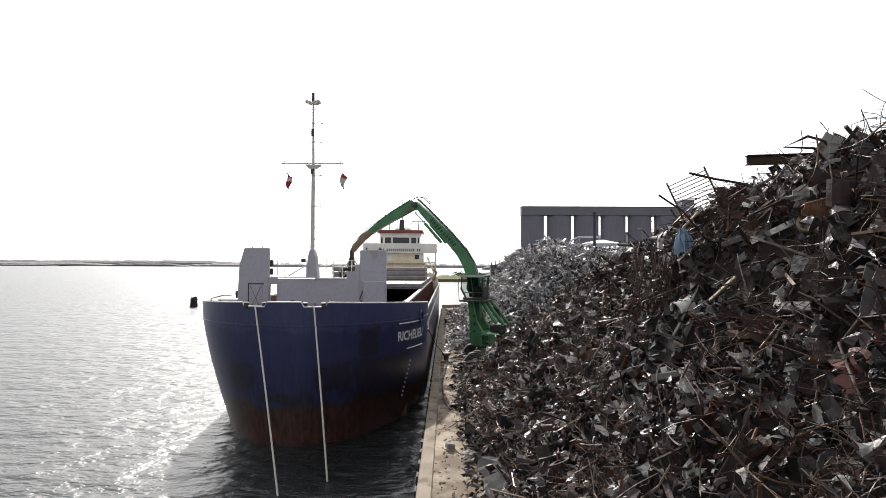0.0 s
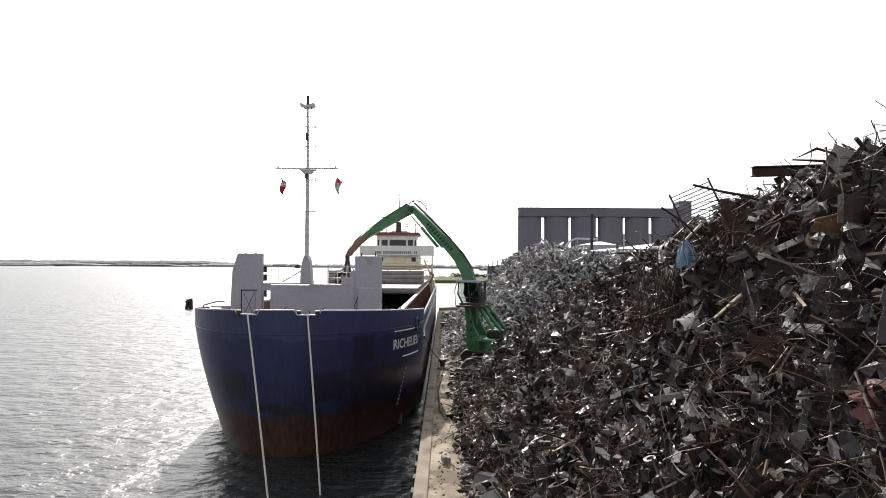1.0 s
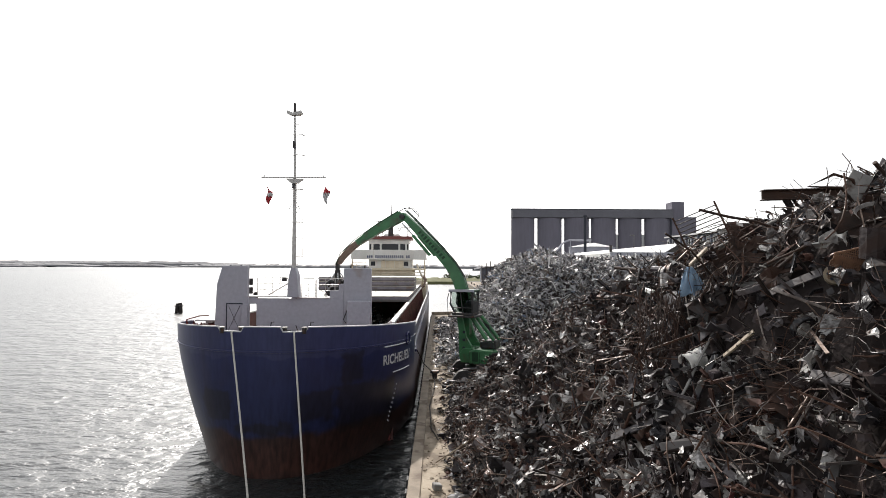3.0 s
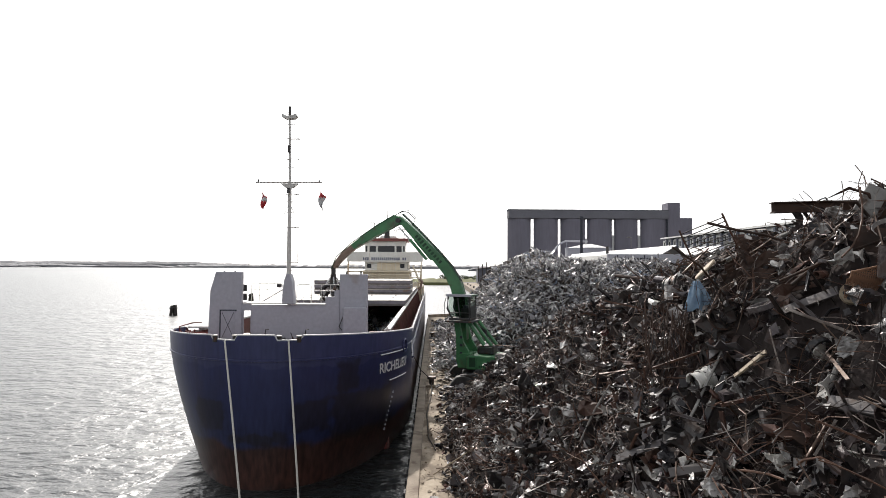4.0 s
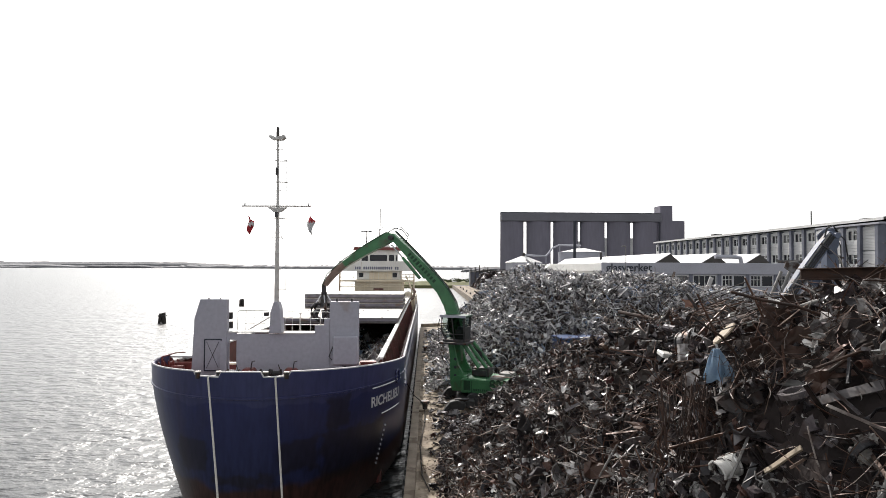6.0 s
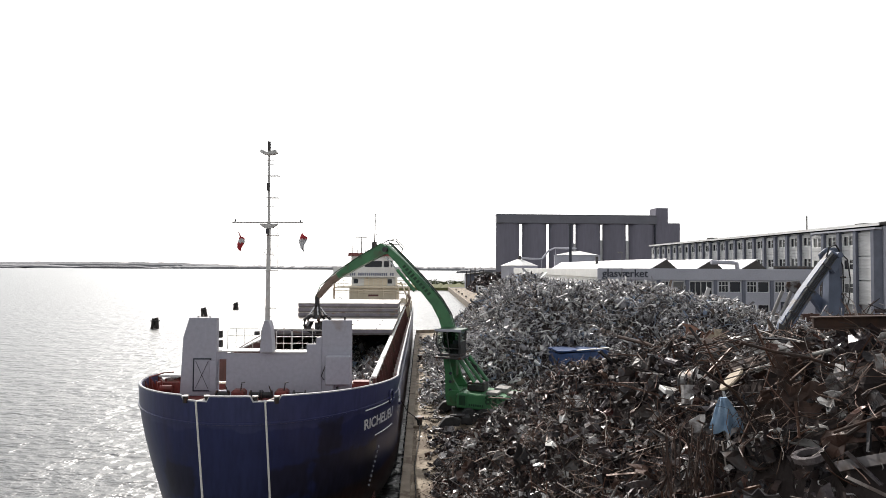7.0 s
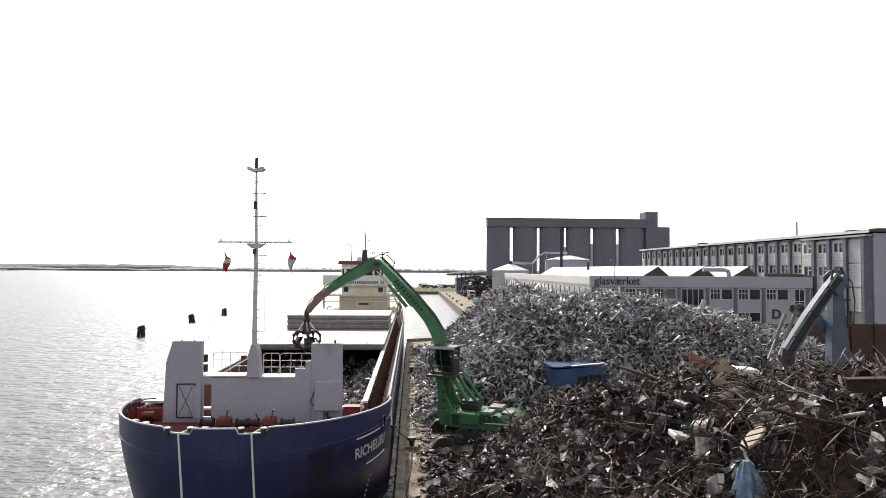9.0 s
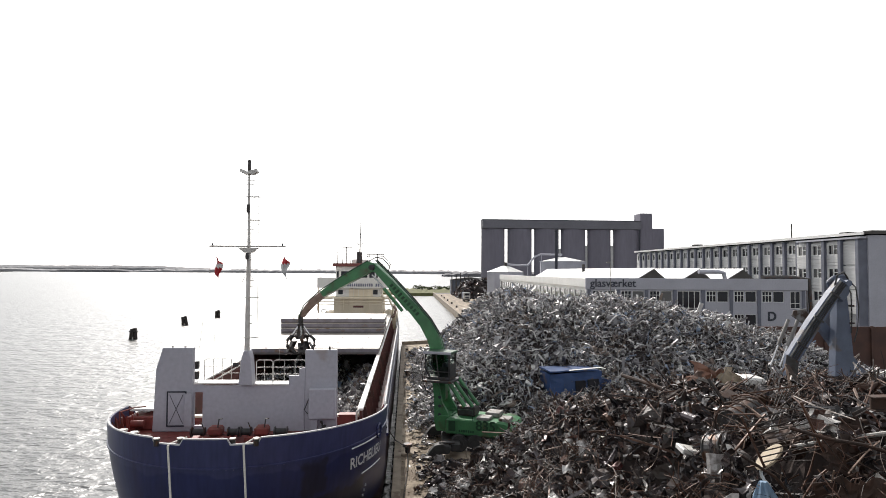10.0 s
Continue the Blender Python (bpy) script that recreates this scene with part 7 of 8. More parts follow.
def crumple(name, label, category, c, w, h, rot, material, group="", seed=0, k=6, depth=0.3):
    """A torn, folded sheet: ragged rim, sharp creases, two or three folds."""
    q = thing(name, label, category, group=group, at=c)
    r = random.Random(seed * 7 + 3)
    own_ = bmesh.new()
    folds = [(r.uniform(0, math.pi), r.uniform(-0.3, 0.3), r.uniform(0.4, 1.3) * r.choice((-1, 1))) for _ in range(3)]
    g = {}
    for a in range(k + 1):
        for b in range(k + 1):
            u, v = a / k - 0.5, b / k - 0.5
            rim = a in (0, k) or b in (0, k)
            u2, v2 = u + r.uniform(-1, 1) * (0.13 if rim else 0.05), v + r.uniform(-1, 1) * (0.13 if rim else 0.05)
            z = sum(abs(u2 * math.cos(an) + v2 * math.sin(an) - o) * st for an, o, st in folds) * depth + r.uniform(-0.16, 0.16) * depth
            g[a, b] = own_.verts.new((u2 * w, v2 * h, z * min(w, h)))
    for a in range(k):
        for b in range(k):
            if r.random() < 0.94 or 0 < a < k - 1:
                own_.faces.new((g[a, b], g[a + 1, b], g[a + 1, b + 1], g[a, b + 1]))
    own_.transform(Matrix.Translation(c) @ Euler([radians(a) for a in rot]).to_matrix().to_4x4())
    ob = part("sheet", own_, material, q)
    ob.modifiers.new("thickness", 'SOLIDIFY').thickness = 0.012


bmn = thing("steel_beam", "long weathered steel beam lying on the heap", "beam", at=(9.48, 15.4, 11.8))
mm = Matrix.Translation((9.48, 15.4, 11.8)) @ Matrix.Rotation(radians(-3), 4, 'Z') @ Matrix.Rotation(radians(-1.5), 4, 'Y')
ob_ = bmesh.new()
for a, b in ((-0.12, -0.095), (0.095, 0.12)):
    box(-1.08, 1.6, -0.11, 0.11, a, b, 0.005, ob_, mm)
box(-1.08, 1.6, -0.02, 0.02, -0.0945, 0.0945, 0, ob_, mm)
part("profile", ob_, M_RUSTY, bmn)
pt = thing("scrap_plate", "square pale steel plate standing on the heap crest", "plate", at=(9.2, 13.5, 11.7))
part("plate", box(-0.19, 0.19, -0.02, 0.02, -0.3, 0.3, 0.006, None, Matrix.Translation((9.2, 13.5, 11.72)) @ Matrix.Rotation(radians(32), 4, 'Y') @ Matrix.Rotation(radians(-20), 4, 'Z')), M_GREYBEAM, pt)
bend([(9.4, 13.6, 11.25), (9.15, 13.5, 11.85), (8.75, 13.45, 11.95), (8.2, 13.4, 11.7), (8.85, 13.4, 11.68), (9.25, 13.5, 11.3)], 0.03)
bend([(10.4, 14.0, 11.4), (10.1, 13.9, 12.0), (9.8, 13.8, 12.25)], 0.045)
bend([(8.9, 15.2, 10.9), (8.1, 15.2, 11.16), (7.5, 15.2, 11.26), (6.9, 15.3, 11.42)], 0.03)
bend([(7.6, 16.0, 9.8), (6.9, 15.7, 10.5), (6.25, 15.6, 10.9)], 0.025)
bend([(9.6, 13.2, 11.1), (8.9, 13.2, 10.9), (8.2, 13.4, 10.6), (7.7, 13.8, 10.0)], 0.035)
bend([(10.0, 13.0, 11.2), (9.2, 13.1, 11.0), (8.4, 13.2, 10.7), (7.5, 13.6, 10.2)], 0.025)
bend([(6.85, 16.1, 8.35), (7.1, 15.9, 8.95), (7.45, 15.6, 9.65), (7.8, 14.9, 9.95), (8.2, 14.3, 10.0)], 0.04, label="long curved grey pipe across the slope", material=M_GREYBEAM)
bend([(7.15, 12.0, 7.9), (7.4, 12.1, 8.4), (7.7, 12.2, 8.95)], 0.045, label="straight grey pipe leaning on the slope", material=M_GREYBEAM)
bend([(6.9, 9.9, 7.5), (7.0, 9.7, 7.9), (7.1, 9.4, 8.3)], 0.04)
bend([(8.05, 17.05, 10.6), (8.4, 16.4, 10.9), (8.9, 15.6, 11.25)], 0.04, label="long pale bar lying across the heap top", material=M_GREYBEAM)
bend([(9.7, 25.4, 9.85), (9.3, 26.5, 10.0), (8.7, 28.0, 10.1)], 0.07)
bend([(11.8, 22.6, 10.2), (12.6, 22.4, 10.5), (13.8, 22.4, 10.45)], 0.06)
bend([(8.7, 22.6, 10.15), (9.8, 25.2, 10.1), (10.9, 27.6, 9.95)], 0.06, label="long pale pole lying on the heap top", material=M_GREYBEAM)
bend([(1.0, 27.5, 1.9), (2.1, 27.5, 2.6), (3.3, 27.4, 3.45)], 0.03, label="thin brown pole lying from the heap onto the quay", material=M_YELLOW)
bend([(6.2, 18.6, 6.6), (6.5, 18.4, 7.4), (6.75, 18.0, 8.3)], 0.035)
bend([(5.3, 20.2, 5.3), (5.7, 20.3, 6.1), (6.3, 20.6, 6.9)], 0.03, material=M_GREYBEAM)
bend([(5.0, 23.0, 5.0), (5.6, 22.8, 6.0), (6.0, 22.4, 6.6)], 0.03)

BRD = "boards in the heap"
board("wooden_board", "pale grey board lying in the scrap", "board", (7.35, 14.8, 9.78), (7.8, 14.4, 9.78), 0.16, 0.05, M_GREYBEAM, BRD, 30)
board("wooden_board", "weathered grey board lying in the scrap", "board", (7.5, 13.8, 9.55), (8.15, 12.9, 10.05), 0.18, 0.04, M_DULL, BRD, 60)
board("wooden_board", "tan splintered board in the scrap", "board", (6.8, 14.0, 8.35), (7.2, 13.55, 8.88), 0.1, 0.04, M_YELLOW, BRD, 40)
board("wooden_board", "brown wooden panel lying on the heap top", "board", (8.0, 17.8, 10.55), (8.9, 17.5, 10.85), 0.7, 0.05, M_RUSTY, BRD, 10)
BAR = "bars in the heap"
board("flat_bar", "long pale flat steel bar on the slope", "bar", (5.0, 15.6, 6.25), (6.15, 14.2, 7.25), 0.16, 0.05, M_DULL, BAR, 50)
board("flat_bar", "dark oily steel bar leaning on the slope", "bar", (5.8, 13.85, 6.75), (6.85, 14.35, 8.35), 0.13, 0.09, M_STEEL, BAR, 20)
board("flat_bar", "thin grey angle bar leaning on the slope", "bar", (5.9, 14.25, 7.15), (7.05, 14.85, 8.85), 0.05, 0.04, M_GREYBEAM, BAR, 20)
board("flat_bar", "dark flat bar across the slope", "bar", (5.9, 19.2, 6.2), (7.1, 17.6, 8.1), 0.12, 0.05, M_RUSTY, BAR, 30)
board("steel_channel", "dull grey steel channel lying in the scrap", "channel", (7.25, 11.75, 8.35), (7.75, 9.5, 8.45), 0.2, 0.12, M_DULL, "", 60)
board("flat_bar", "dark flat bar leaning low on the slope", "bar", (6.2, 9.9, 6.5), (6.75, 10.4, 7.5), 0.12, 0.06, M_STEEL, BAR, 10)
RPL = "rusty plates in the heap"
crumple("rusty_plate", "rust-brown plate leaning on the heap crest", "plate", (8.95, 13.2, 11.0), 0.7, 0.6, (55, 10, -20), M_RUSTY, RPL, 1, 3, 0.12)
crumple("rusty_plate", "torn rust-brown plate on the slope", "plate", (6.95, 12.05, 7.85), 0.68, 0.5, (60, 8, -30), M_RUSTY, RPL, 2, 5, 0.2)
crumple("rusty_plate", "crumpled dark brown plate low on the slope", "plate", (6.6, 12.8, 7.35), 0.55, 0.6, (50, -15, -20), M_RUSTY, RPL, 3, 5, 0.3)
crumple("rusty_plate", "large brown plate on the heap top", "plate", (10.0, 21.9, 10.5), 1.3, 0.9, (20, 12, 20), M_RUSTY, RPL, 4, 5, 0.12)
# dark plates on the steep face, added to darken it as shade
for n_, (c, w, h, rot) in enumerate((((8.15, 15.75, 10.8), 0.75, 0.6, (62, 8, -12)), ((7.75, 14.8, 10.45), 0.65, 0.55, (66, -6, -22)), ((8.95, 16.3, 11.08), 0.8, 0.45, (58, 4, -8)),
                                      ((7.55, 15.4, 10.15), 0.5, 0.6, (70, 10, -30)), ((8.35, 17.0, 10.7), 0.6, 0.4, (55, -8, 5)))):
    crumple("dark_sheet", "large dark sheet added to shade the steep heap face", "plate", c, w, h, rot, M_RUSTY, "dark sheets on the heap face", 80 + n_, 8, 0.4)
board("flat_bar", "long dark timber balk lying on the heap top", "bar", (12.9, 21.7, 10.85), (15.6, 21.3, 10.8), 0.22, 0.2, M_RUSTY, BAR, 10)
crumple("copper_sheet", "curled copper-brown sheet on the heap top", "sheet", (11.65, 27.4, 10.05), 1.15, 1.05, (65, 20, -15), M_COPPER, "", 6, 5, 0.5)
crumple("tan_sheet", "bent tan sheet standing on the heap top", "sheet", (12.6, 27.5, 10.0), 0.65, 0.8, (70, -35, 10), M_YELLOW, "", 7, 4, 0.25)
WBX = "white appliance shells"
slab("white_box", "dented white appliance shell on the heap", "appliance shell", (13.45, 27.8, 9.85), (0.95, 0.7, 0.5), (5, 6, 12), M_WHITE, WBX)
slab("white_box", "dented white tin lying on the heap top", "tin shell", (8.1, 21.3, 9.3), (0.65, 0.4, 0.14), (12, 10, 5), M_WHITE, WBX)
TRN = "bright torn sheets"
for n_, (c, w, h, rot) in enumerate((
        ((5.86, 12.75, 6.72), 0.48, 0.52, (55, 15, -25)), ((6.46, 11.8, 7.2), 0.4, 0.28, (35, 20, 10)), ((6.56, 11.2, 7.22), 0.34, 0.26, (40, -15, 30)),
        ((7.0, 10.45, 7.95), 0.16, 0.5, (60, 35, -20)), ((7.72, 12.75, 9.15), 0.42, 0.55, (60, 5, -35)), ((7.8, 12.1, 9.2), 0.5, 0.3, (50, -20, -30)),
        ((6.5, 11.95, 7.35), 0.5, 0.3, (35, 10, 15)), ((7.02, 10.95, 7.78), 0.62, 0.36, (30, 15, 25)), ((6.05, 13.2, 6.85), 0.42, 0.3, (40, 20, -10)),
        ((5.28, 11.7, 6.1), 0.5, 0.5, (50, 10, -20)), ((5.1, 14.0, 5.75), 0.6, 0.5, (45, -10, -30)), ((6.38, 8.65, 6.85), 0.28, 0.34, (40, 30, 0)),
        ((6.28, 9.8, 6.65), 0.4, 0.28, (35, -20, 20)), ((6.55, 23.7, 7.3), 0.7, 0.5, (45, 10, 20)), ((5.2, 29.3, 5.9), 0.6, 0.75, (65, 10, 5)),
        ((6.95, 26.6, 7.75), 0.6, 0.9, (65, 5, 10)), ((5.5, 21.5, 5.9), 0.8, 0.4, (40, 10, -30)), ((4.5, 24.5, 4.5), 0.7, 0.45, (35, 15, -20)))):
    crumple("torn_sheet", "crumpled bright torn sheet in the scrap", "sheet", c, 0.85 * w, 0.85 * h, rot, M_FOIL1, TRN, 20 + n_, 10, 0.45)
crumple("bent_grey_sheet", "pale grey bent panel standing out of the slope", "panel", (7.6, 9.65, 8.75), 0.5, 0.8, (70, 10, -25), M_DULL, "", 50, 4, 0.12)
crumple("painted_sheet", "torn dull red painted panel in the scrap", "panel", (6.82, 9.25, 7.68), 0.36, 0.24, (35, 15, -10), M_OXIDE, "red painted panels", 51, 5, 0.25)
crumple("painted_sheet", "faded pinkish painted panel in the scrap", "panel", (6.75, 9.0, 7.5), 0.42, 0.3, (40, -8, 12), M_OXIDE, "red painted panels", 52, 4, 0.2)
GPL = "grey plates by the heap foot"
crumple("grey_plate", "dull grey plate lying at the heap foot", "plate", (2.6, 21.3, 2.25), 1.1, 0.75, (28, 10, -15), M_DULL, GPL, 53, 4, 0.1)
crumple("grey_plate", "pale plate lying at the heap foot", "plate", (2.5, 19.6, 2.15), 0.7, 0.7, (30, -12, 10), M_GREYBEAM, GPL, 54, 4, 0.15)
crumple("grey_plate", "dark bent plate lying at the heap foot", "plate", (1.9, 23.2, 2.05), 0.8, 0.6, (18, 12, 20), M_STEEL, GPL, 55, 4, 0.15)
slab("white_box", "small grimy box lying on the quay", "box shell", (1.05, 24.5, 1.97), (0.32, 0.3, 0.24), (8, 10, 20), M_GREYBEAM, WBX)
ty = thing("discarded_rubber", "worn grey car tyre lying on the slope", "rubber ring", at=(3.95, 27.8, 4.2))
mt = Matrix.Translation((3.95, 27.8, 4.3)) @ Matrix.Rotation(radians(24), 4, 'X') @ Matrix.Rotation(radians(-14), 4, 'Y')
part("casing", tube([mt @ Vector((0.32 * math.cos(t), 0.32 * math.sin(t), 0)) for t in [i_ * math.pi / 12 for i_ in range(25)]], 0.11, 10), M_TYRE, ty, smooth=True)


def drum(c, r, length, rot, label, material):
    q = thing("old_drum", label, "drum", group="drums in the heap", at=c)
    m = Matrix.Translation(c) @ Euler([radians(a) for a in rot]).to_matrix().to_4x4()
    shell = bmesh.new()
    ring = [(r, -length / 2), (r, length / 2), (r * 0.93, length / 2), (r * 0.93, -length / 2)]
    vs = [[shell.verts.new(m @ Vector((math.cos(k * math.pi / 13) * a, math.sin(k * math.pi / 13) * a, b))) for a, b in ring] for k in range(26)]
    for k in range(26):
        for j in range(4):
            shell.faces.new((vs[k][j], vs[k][(j + 1) % 4], vs[(k + 1) % 26][(j + 1) % 4], vs[(k + 1) % 26][j]))
    part("shell", shell, material, q)
    for h in (-0.47, 0.0, 0.47):
        part("hoop", tube([m @ Vector((math.cos(k * math.pi / 12) * r * 1.02, math.sin(k * math.pi / 12) * r * 1.02, h * length)) for k in range(25)], 0.025, 5), material, q)


drum((7.95, 19.4, 9.85), 0.4, 0.5, (70, 0, 25), "dark open steel drum lying in the heap", M_STEEL)
drum((6.58, 14.9, 8.1), 0.2, 0.42, (0, 72, 15), "dented pale paint can on the slope", M_WHITE)
drum((7.2, 15.3, 9.35), 0.26, 0.3, (75, 0, -20), "rusty brown can on the slope", M_RUSTY)
coil = thing("wire_coil", "dark drum wound with loose pale hoops", "coil", at=(8.9, 20.2, 10.0))
mc = Matrix.Translation((8.9, 20.2, 10.3)) @ Matrix.Rotation(radians(28), 4, 'Z') @ Matrix.Rotation(radians(78), 4, 'Y')
part("core", rod(mc @ Vector((0, 0, -0.45)), mc @ Vector((0, 0, 0.45)), 0.42, 0.42, 22), M_STEEL, coil, smooth=True)
for k in range(7):
    rr = 0.46 + 0.05 * (k % 3)
    part("hoop", tube([mc @ Vector((rr * math.cos(t), rr * math.sin(t), -0.5 + 0.16 * k + 0.05 * math.sin(t + k))) for t in [i_ * math.pi / 12 for i_ in range(25)]], 0.022, 5), M_ROD if k % 2 else M_RUSTY, coil)
rk = thing("rod_rack", "bent rack of thin parallel rusty rods", "rack", at=(9.9, 20.6, 10.5))
for k in range(9):
    part("rod", tube([(9.35 + 0.13 * k, 20.2 + 0.05 * k, 10.35 + 0.07 * k), (9.75 + 0.13 * k, 20.8, 10.65 + 0.06 * k), (10.25 + 0.11 * k, 21.3, 10.72 + 0.05 * k)], 0.014, 4), M_ROD, rk)
# hanging bundle of thin rusty wire
wb = thing("wire_bundle", "drooping bundle of thin rust-red wires", "wire bundle", at=(6.3, 16.3, 8.4))
rb = random.Random(8)
for k in range(46):
    x, y = 6.3 + rb.uniform(-0.55, 0.5), 16.3 + rb.uniform(-0.2, 0.2)
    part("wire", tube([(x + rb.uniform(-.15, .35), y - 0.1, 9.35 + rb.uniform(-.3, .3)), (x + rb.uniform(-.1, .15), y - 0.35, 8.8), (x + rb.uniform(-.15, .1), y - 0.45, 8.2), (x - 0.1 + rb.uniform(-.25, .2), y - 0.4, 7.6 + rb.uniform(-.2, .2))], 0.011, 4), M_RUSTY, wb)
gr = thing("wire_grid", "bent steel wire grid leaning on the heap", "grid", at=(7.4, 16.2, 10.8))
mg = Matrix.Translation((7.35, 16.2, 11.05)) @ Matrix.Rotation(radians(-25), 4, 'Y') @ Matrix.Rotation(radians(-30), 4, 'Z')
for k in range(9):
    part("wire", tube([mg @ Vector((-0.5, 0, -0.4 + 0.1 * k)), mg @ Vector((0.5, 0.05, -0.4 + 0.1 * k))], 0.012, 4), M_ROD, gr)
for k in (-0.5, 0.5):
    part("edge_bar", tube([mg @ Vector((k, 0, -0.5)), mg @ Vector((k, 0.02, 0.5))], 0.025, 5), M_ROD, gr)
dc = thing("pale_disc", "pale yellowed round lid standing on the heap", "lid", at=(7.55, 17.1, 10.2))
md = Matrix.Translation((7.65, 17.1, 10.4)) @ Matrix.Rotation(radians(-46), 4, 'Y') @ Matrix.Rotation(radians(-12), 4, 'X')
part("disc", rod(md @ Vector((0, 0, -0.03)), md @ Vector((0, 0, 0.03)), 0.3, 0.3, 26), M_YELLOW, dc)
part("rim", tube([md @ Vector((0.3 * math.cos(t), 0.3 * math.sin(t), 0)) for t in [i * math.pi / 12 for i in range(25)]], 0.03, 5), M_YELLOW, dc)
bg = thing("plastic_bag", "crumpled pale blue plastic bag in the scrap", "bag", at=(7.2, 16.55, 9.5))
own = bmesh.new()
rows_ = []
for a in range(11):
    u = a / 10
    row = []
    for b in range(36):
        t = b * math.pi / 18
        rr = (0.07 + 0.24 * u ** 0.8) * (1 + (0.12 + 0.16 * u) * math.sin(7 * t + 2.5 * u) + 0.07 * math.sin(13 * t + 1))
        row.append(own.verts.new((7.2 + 0.1 * u + rr * math.cos(t), 16.55 + 0.8 * rr * math.sin(t), 10.13 - 0.68 * u + 0.05 * math.sin(5 * t) * u)))
    rows_.append(row)
for p, q in zip(rows_, rows_[1:]):
    for b in range(36):
        own.faces.new((p[b], p[(b + 1) % 36], q[(b + 1) % 36], q[b]))
own.faces.new(rows_[0])
part("skin", own, M_BAG, bg, smooth=True)
cy = thing("wire_mesh_sheet", "rust-brown woven wire mesh curled on the heap", "wire mesh", at=(8.6, 12.5, 9.9))


def mesh_point(u, v):
    """u runs along the curl, v across it."""
    return Vector((8.15 + 1.5 * u, 12.75 - 0.7 * u - 0.2 * v, 9.9 + 0.3 * u - 0.35 * math.sin(u * 3.1) * (1 - v) + 0.6 * v + 0.12 * math.sin(v * 5 + u * 2)))


for k in range(52):
    part("wire", tube([mesh_point(k / 51, j / 8) for j in range(9)], 0.0085, 3), M_MESHW, cy)
for k in range(30):
    part("wire", tube([mesh_point(j / 10, k / 29) for j in range(11)], 0.0085, 3), M_MESHW, cy)
for v in (0, 1):
    part("edge_bar", tube([mesh_point(j / 10, v) for j in range(11)], 0.022, 5), M_MESHW, cy)
wr = thing("wheel_disc", "pale rusty perforated wheel disc in the scrap", "wheel disc", at=(8.29, 12.75, 9.9))
mw = Matrix.Translation((8.29, 12.75, 10.0)) @ Matrix.Rotation(radians(-30), 4, 'Z') @ Matrix.Rotation(radians(70), 4, 'X')
part("rim", rod(mw @ Vector((0, 0, -0.05)), mw @ Vector((0, 0, 0.05)), 0.19, 0.19, 22), M_YELLOW, wr)
for k in range(6):
    a = k * math.pi / 3
    part("rim_hole", rod(mw @ Vector((0.11 * math.cos(a), 0.11 * math.sin(a), -0.06)), mw @ Vector((0.11 * math.cos(a), 0.11 * math.sin(a), 0.06)), 0.032, 0.032, 8), M_INK, wr)

# ---------------- loose things on the quay ----------------
for x, y in ((0.85, 46.4), (0.8, 76.0)):
    b = thing("quay_bollard", "dark cast-iron mooring bollard on the quay", "bollard", group="quay bollards", at=(x, y, QZ))
    part("base_plate", box(x - 0.42, x + 0.42, y - 0.42, y + 0.42, QZ + 0.003, QZ + 0.16, 0.02), M_EDGE, b)
    part("post", rod((x, y, QZ + 0.16), (x, y, QZ + 0.55), 0.17, 0.2, 12), M_STEEL, b)
    part("head", rod((x, y, QZ + 0.55), (x, y, QZ + 0.72), 0.34, 0.3, 12), M_STEEL, b)
rp = thing("quay_rope", "dark mooring rope lying along the quay", "rope", at=(0.8, 40, QZ))
part("strand", tube([(0.85, 46.1, QZ + 0.3), (0.85, 43.5, QZ + 0.06), (0.6, 38, QZ + 0.06), (0.75, 33, QZ + 0.06), (1.1, 31, QZ + 0.05)], 0.035, 6), M_DKROPE, rp)
tl = thing("mooring_line", "taut dark mooring line from ship to bollard", "rope", at=(0.6, 49, QZ + 0.5))
part("strand", tube([(-0.45, 40.5, 5.2), (0.1, 43.6, 3.5), (0.85, 46.4, QZ + 0.45)], 0.03, 6), M_DKROPE, tl)
deb = thing("quay_debris", "scattered scrap bits on the sandy quay", "debris", at=(2, 60, QZ))
def debris(n, x0, x1, y0, y1, s0, s1, skew=1.0):
    u = R0.rand(n) ** skew
    P = np.stack([x0 + (x1 - x0) * u, R0.uniform(y0, y1, n), np.full(n, QZ + 0.06)], -1)
    return P, R0.uniform(s0, s1, n)
pp, sz = debris(2800, 0.7, 3.0, 6, 46, 0.05, 0.42, 0.26)
joined("dark_debris", SHEETS + CHUNKS + RODS, pp, sz, R0, M_DARK, deb, 0.4, 0.03)
pp, sz = debris(1300, 0.6, 3.4, 52, 100, 0.12, 0.55, 0.6)
joined("grey_debris", SHEETS + CHUNKS, pp, sz, R0, M_GREY, deb, 0.3, 0.05)
pp, sz = debris(2400, 0.5, 3.2, 12, 60, 0.03, 0.12, 0.8)
joined("grit", CHUNKS, pp - (0, 0, 0.04), sz, R0, M_CONC, deb, 0.3, 0.02)
pp, sz = debris(260, 0.9, 3.0, 26, 50, 0.25, 0.7, 0.5)
joined("flat_debris", BIGSHEETS + BARS, pp, sz, R0, M_DARK, deb, 0.6, 0.02)
# low spill in front of the handler
pp = np.stack([R0.uniform(0.9, 3.2, 500), R0.normal(57, 2.2, 500), np.full(500, QZ + 0.1)], -1)
joined("spilled_debris", SHEETS + RODS, pp, R0.uniform(0.2, 0.7, 500), R0, M_GREY, deb, 0.3, 0.1)
pp = np.stack([R0.uniform(2.3, 5.6, 520), R0.normal(39.0, 2.2, 520), np.full(520, QZ + 0.15)], -1)
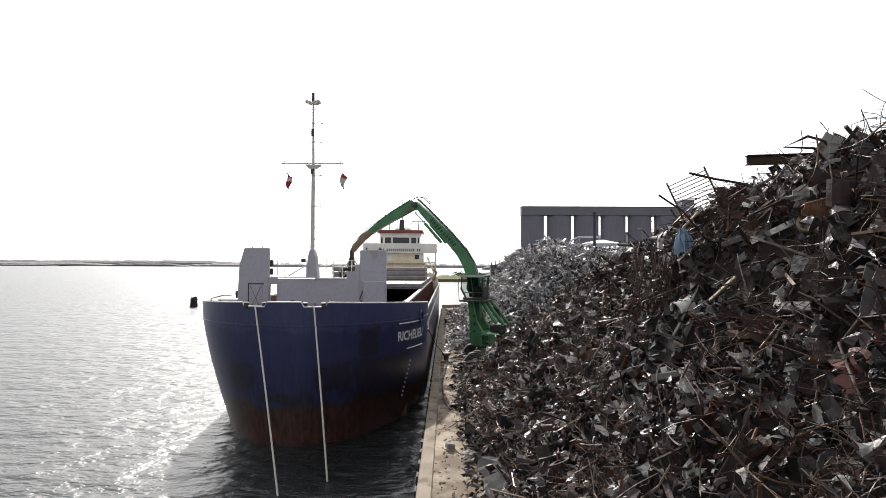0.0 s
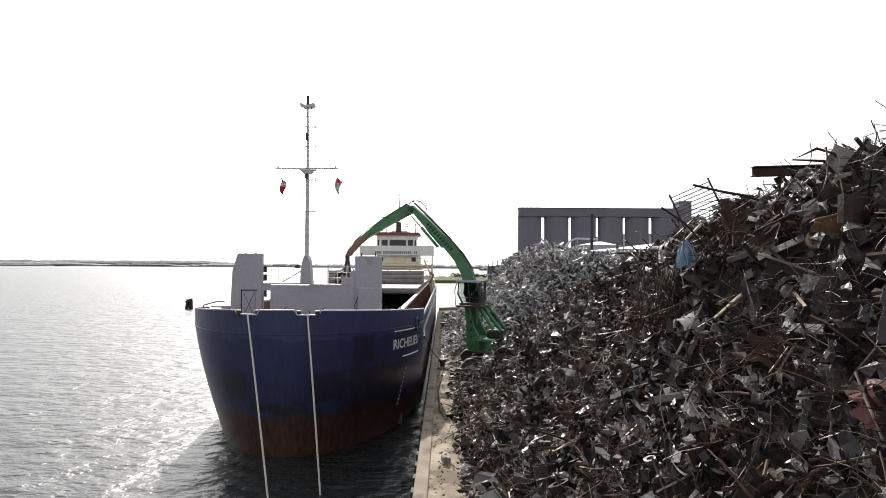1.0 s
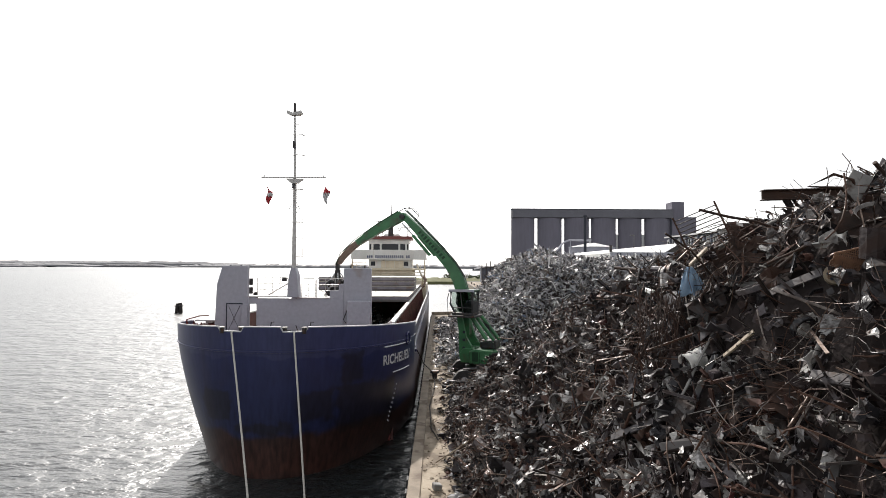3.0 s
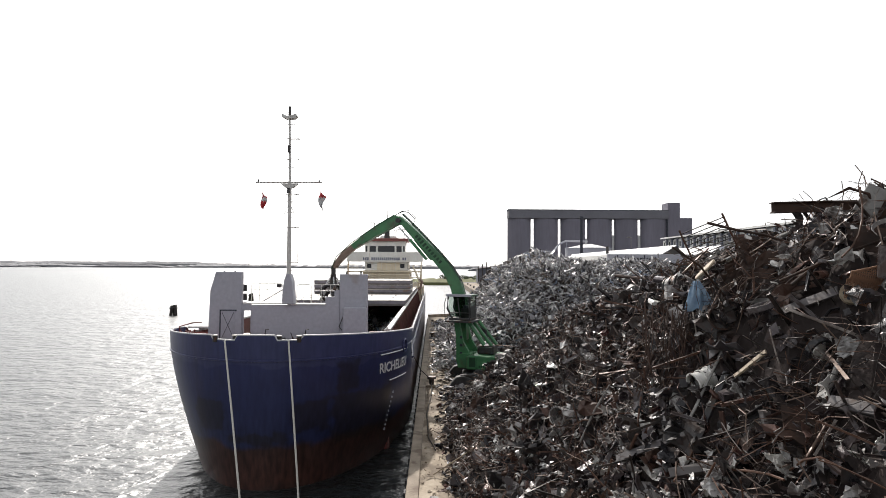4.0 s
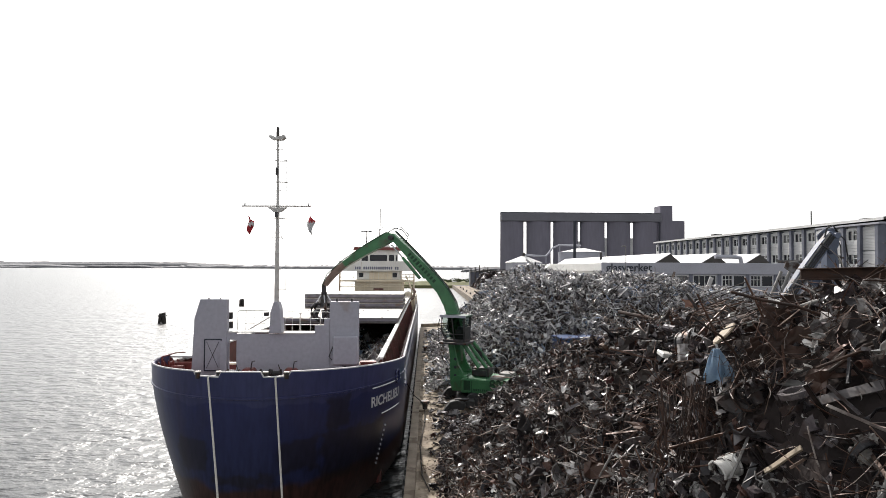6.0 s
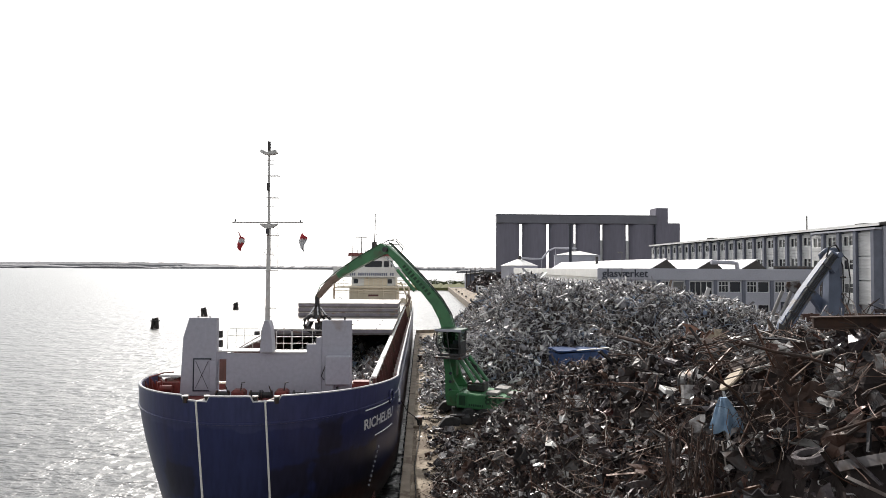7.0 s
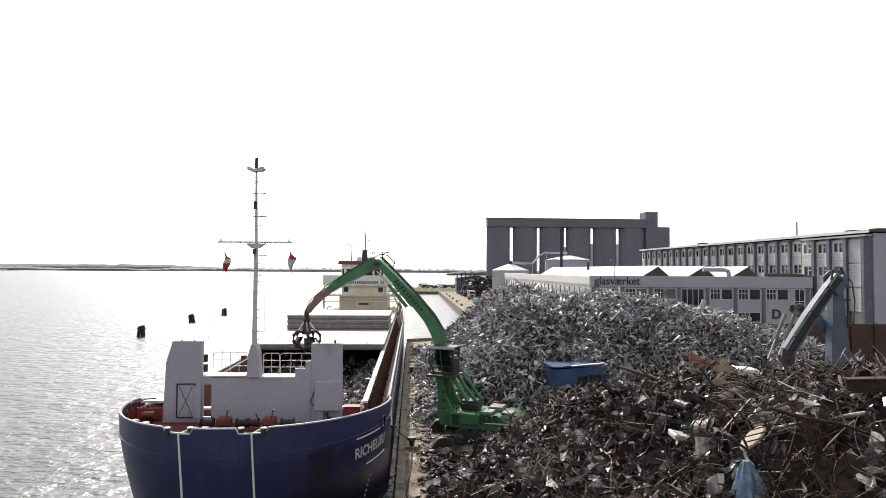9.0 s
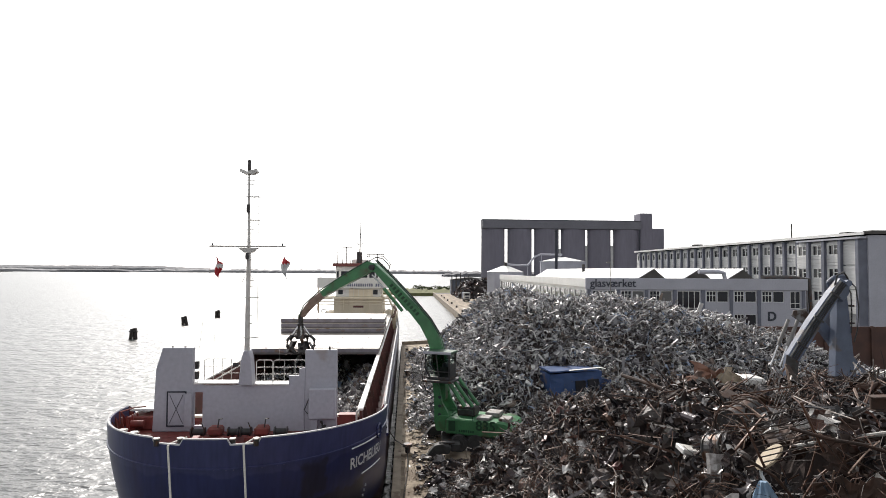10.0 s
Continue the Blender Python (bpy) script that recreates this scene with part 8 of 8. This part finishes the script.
joined("dark_spill", SHEETS + CHUNKS, pp, R0.uniform(0.3, 0.95, 520), R0, M_DARK, deb, 0.3, 0.15)

# ---------------- far scrapyard beyond the basin ----------------
def yard_height(x, y):
    h = softmin([0.6 * (y - 268), np.interp(x, [24, 28, 40, 60, 64], [0, 6.5, 8.5, 7, 0]), 0.6 * (312 - y)])
    return np.maximum(h, -0.6) + QZ


yard = thing("distant_scrap_heap", "dark distant heap of scrap on the far quay", "scrap heap", group="scrap heaps", at=(42, 290, QZ))
mound("heap_core", yard_height, 23, 66, 266, 314, 1.5, yard)
P = scatter(yard_height, 1500, 24, 64, 267, 312, R0)
joined("mixed_scrap", SHEETS + CHUNKS, P, R0.uniform(0.8, 2.4, len(P)), R0, M_DARK, yard)
shed = thing("grey_shed", "low grey shed on the far quay", "shed", at=(28, 322, QZ))
part("wall", box(24, 44, 322, 334, QZ, 9.5, 0.1), M_PILLAR, shed)
part("roof", prism([(23.5, 9.5), (34, 10.8), (44.5, 9.5)], 321.5, 334.5), M_DARKROOF, shed)
for k in range(5):
    part("stack_pipe", rod((24 + 2.2 * k, 320, QZ), (24 + 2.2 * k, 320, 11 + (k % 3)), 0.3, 0.3, 6), M_STEEL, shed)
tr = thing("truck", "pale tipper truck parked on the far quay", "truck", at=(24, 246, QZ))
part("cab", box(23.2, 25.7, 245, 247.2, 2.9, 5.6, 0.25), M_TRUCK, tr)
part("windscreen", box(23.4, 25.5, 244.97, 244.995, 4.3, 5.2), M_GLASS, tr)
part("grille", box(23.7, 25.2, 244.97, 244.995, 3.2, 3.9), M_INK, tr)
part("tipper_body", box(23.1, 25.8, 247.4, 253, 3.2, 5.4, 0.05), M_BLUEGREY, tr)
part("chassis", box(23.6, 25.3, 245.2, 252.8, 2.4, 2.9), M_STEEL, tr)
for y in (246.2, 249.6, 251.4):
    for x in (23.3, 25.3):
        part("wheel", rod((x, y, QZ + 0.5), (x + 0.35, y, QZ + 0.5), 0.5, 0.5, 14), M_RUBBER, tr)
sk = thing("skip_container", "rust-brown skip container on the far quay", "skip", at=(29.5, 240, QZ))
part("body", prism([(28, 4.2), (31.6, 4.2), (31.0, QZ), (28.6, QZ)], 238, 243, bevel=0.05), M_RUSTWALL, sk)
sk2 = thing("wheel_loader", "dark wheel loader parked on the far quay", "loader", at=(33, 250, QZ))
part("body", box(31.8, 34.4, 249, 254, 2.8, 4.4, 0.15), M_STEEL, sk2)
part("cab", box(32.2, 34.0, 250.2, 252, 4.4, 5.9, 0.12), M_STEEL, sk2)
for y in (249.8, 253):
    for x in (31.3, 34.4):
        part("wheel", rod((x, y, QZ + 0.75), (x + 0.5, y, QZ + 0.75), 0.75, 0.75, 16), M_RUBBER, sk2)
for k in range(9):
    yb_ = 120 + 22 * k
    b = thing("quay_bollard", "small dark mooring bollard on the far quay", "bollard", group="far quay bollards", at=(17.3, yb_, QZ))
    part("post", rod((17.3, yb_, QZ), (17.3, yb_, QZ + 0.7), 0.3, 0.35, 10), M_STEEL, b)
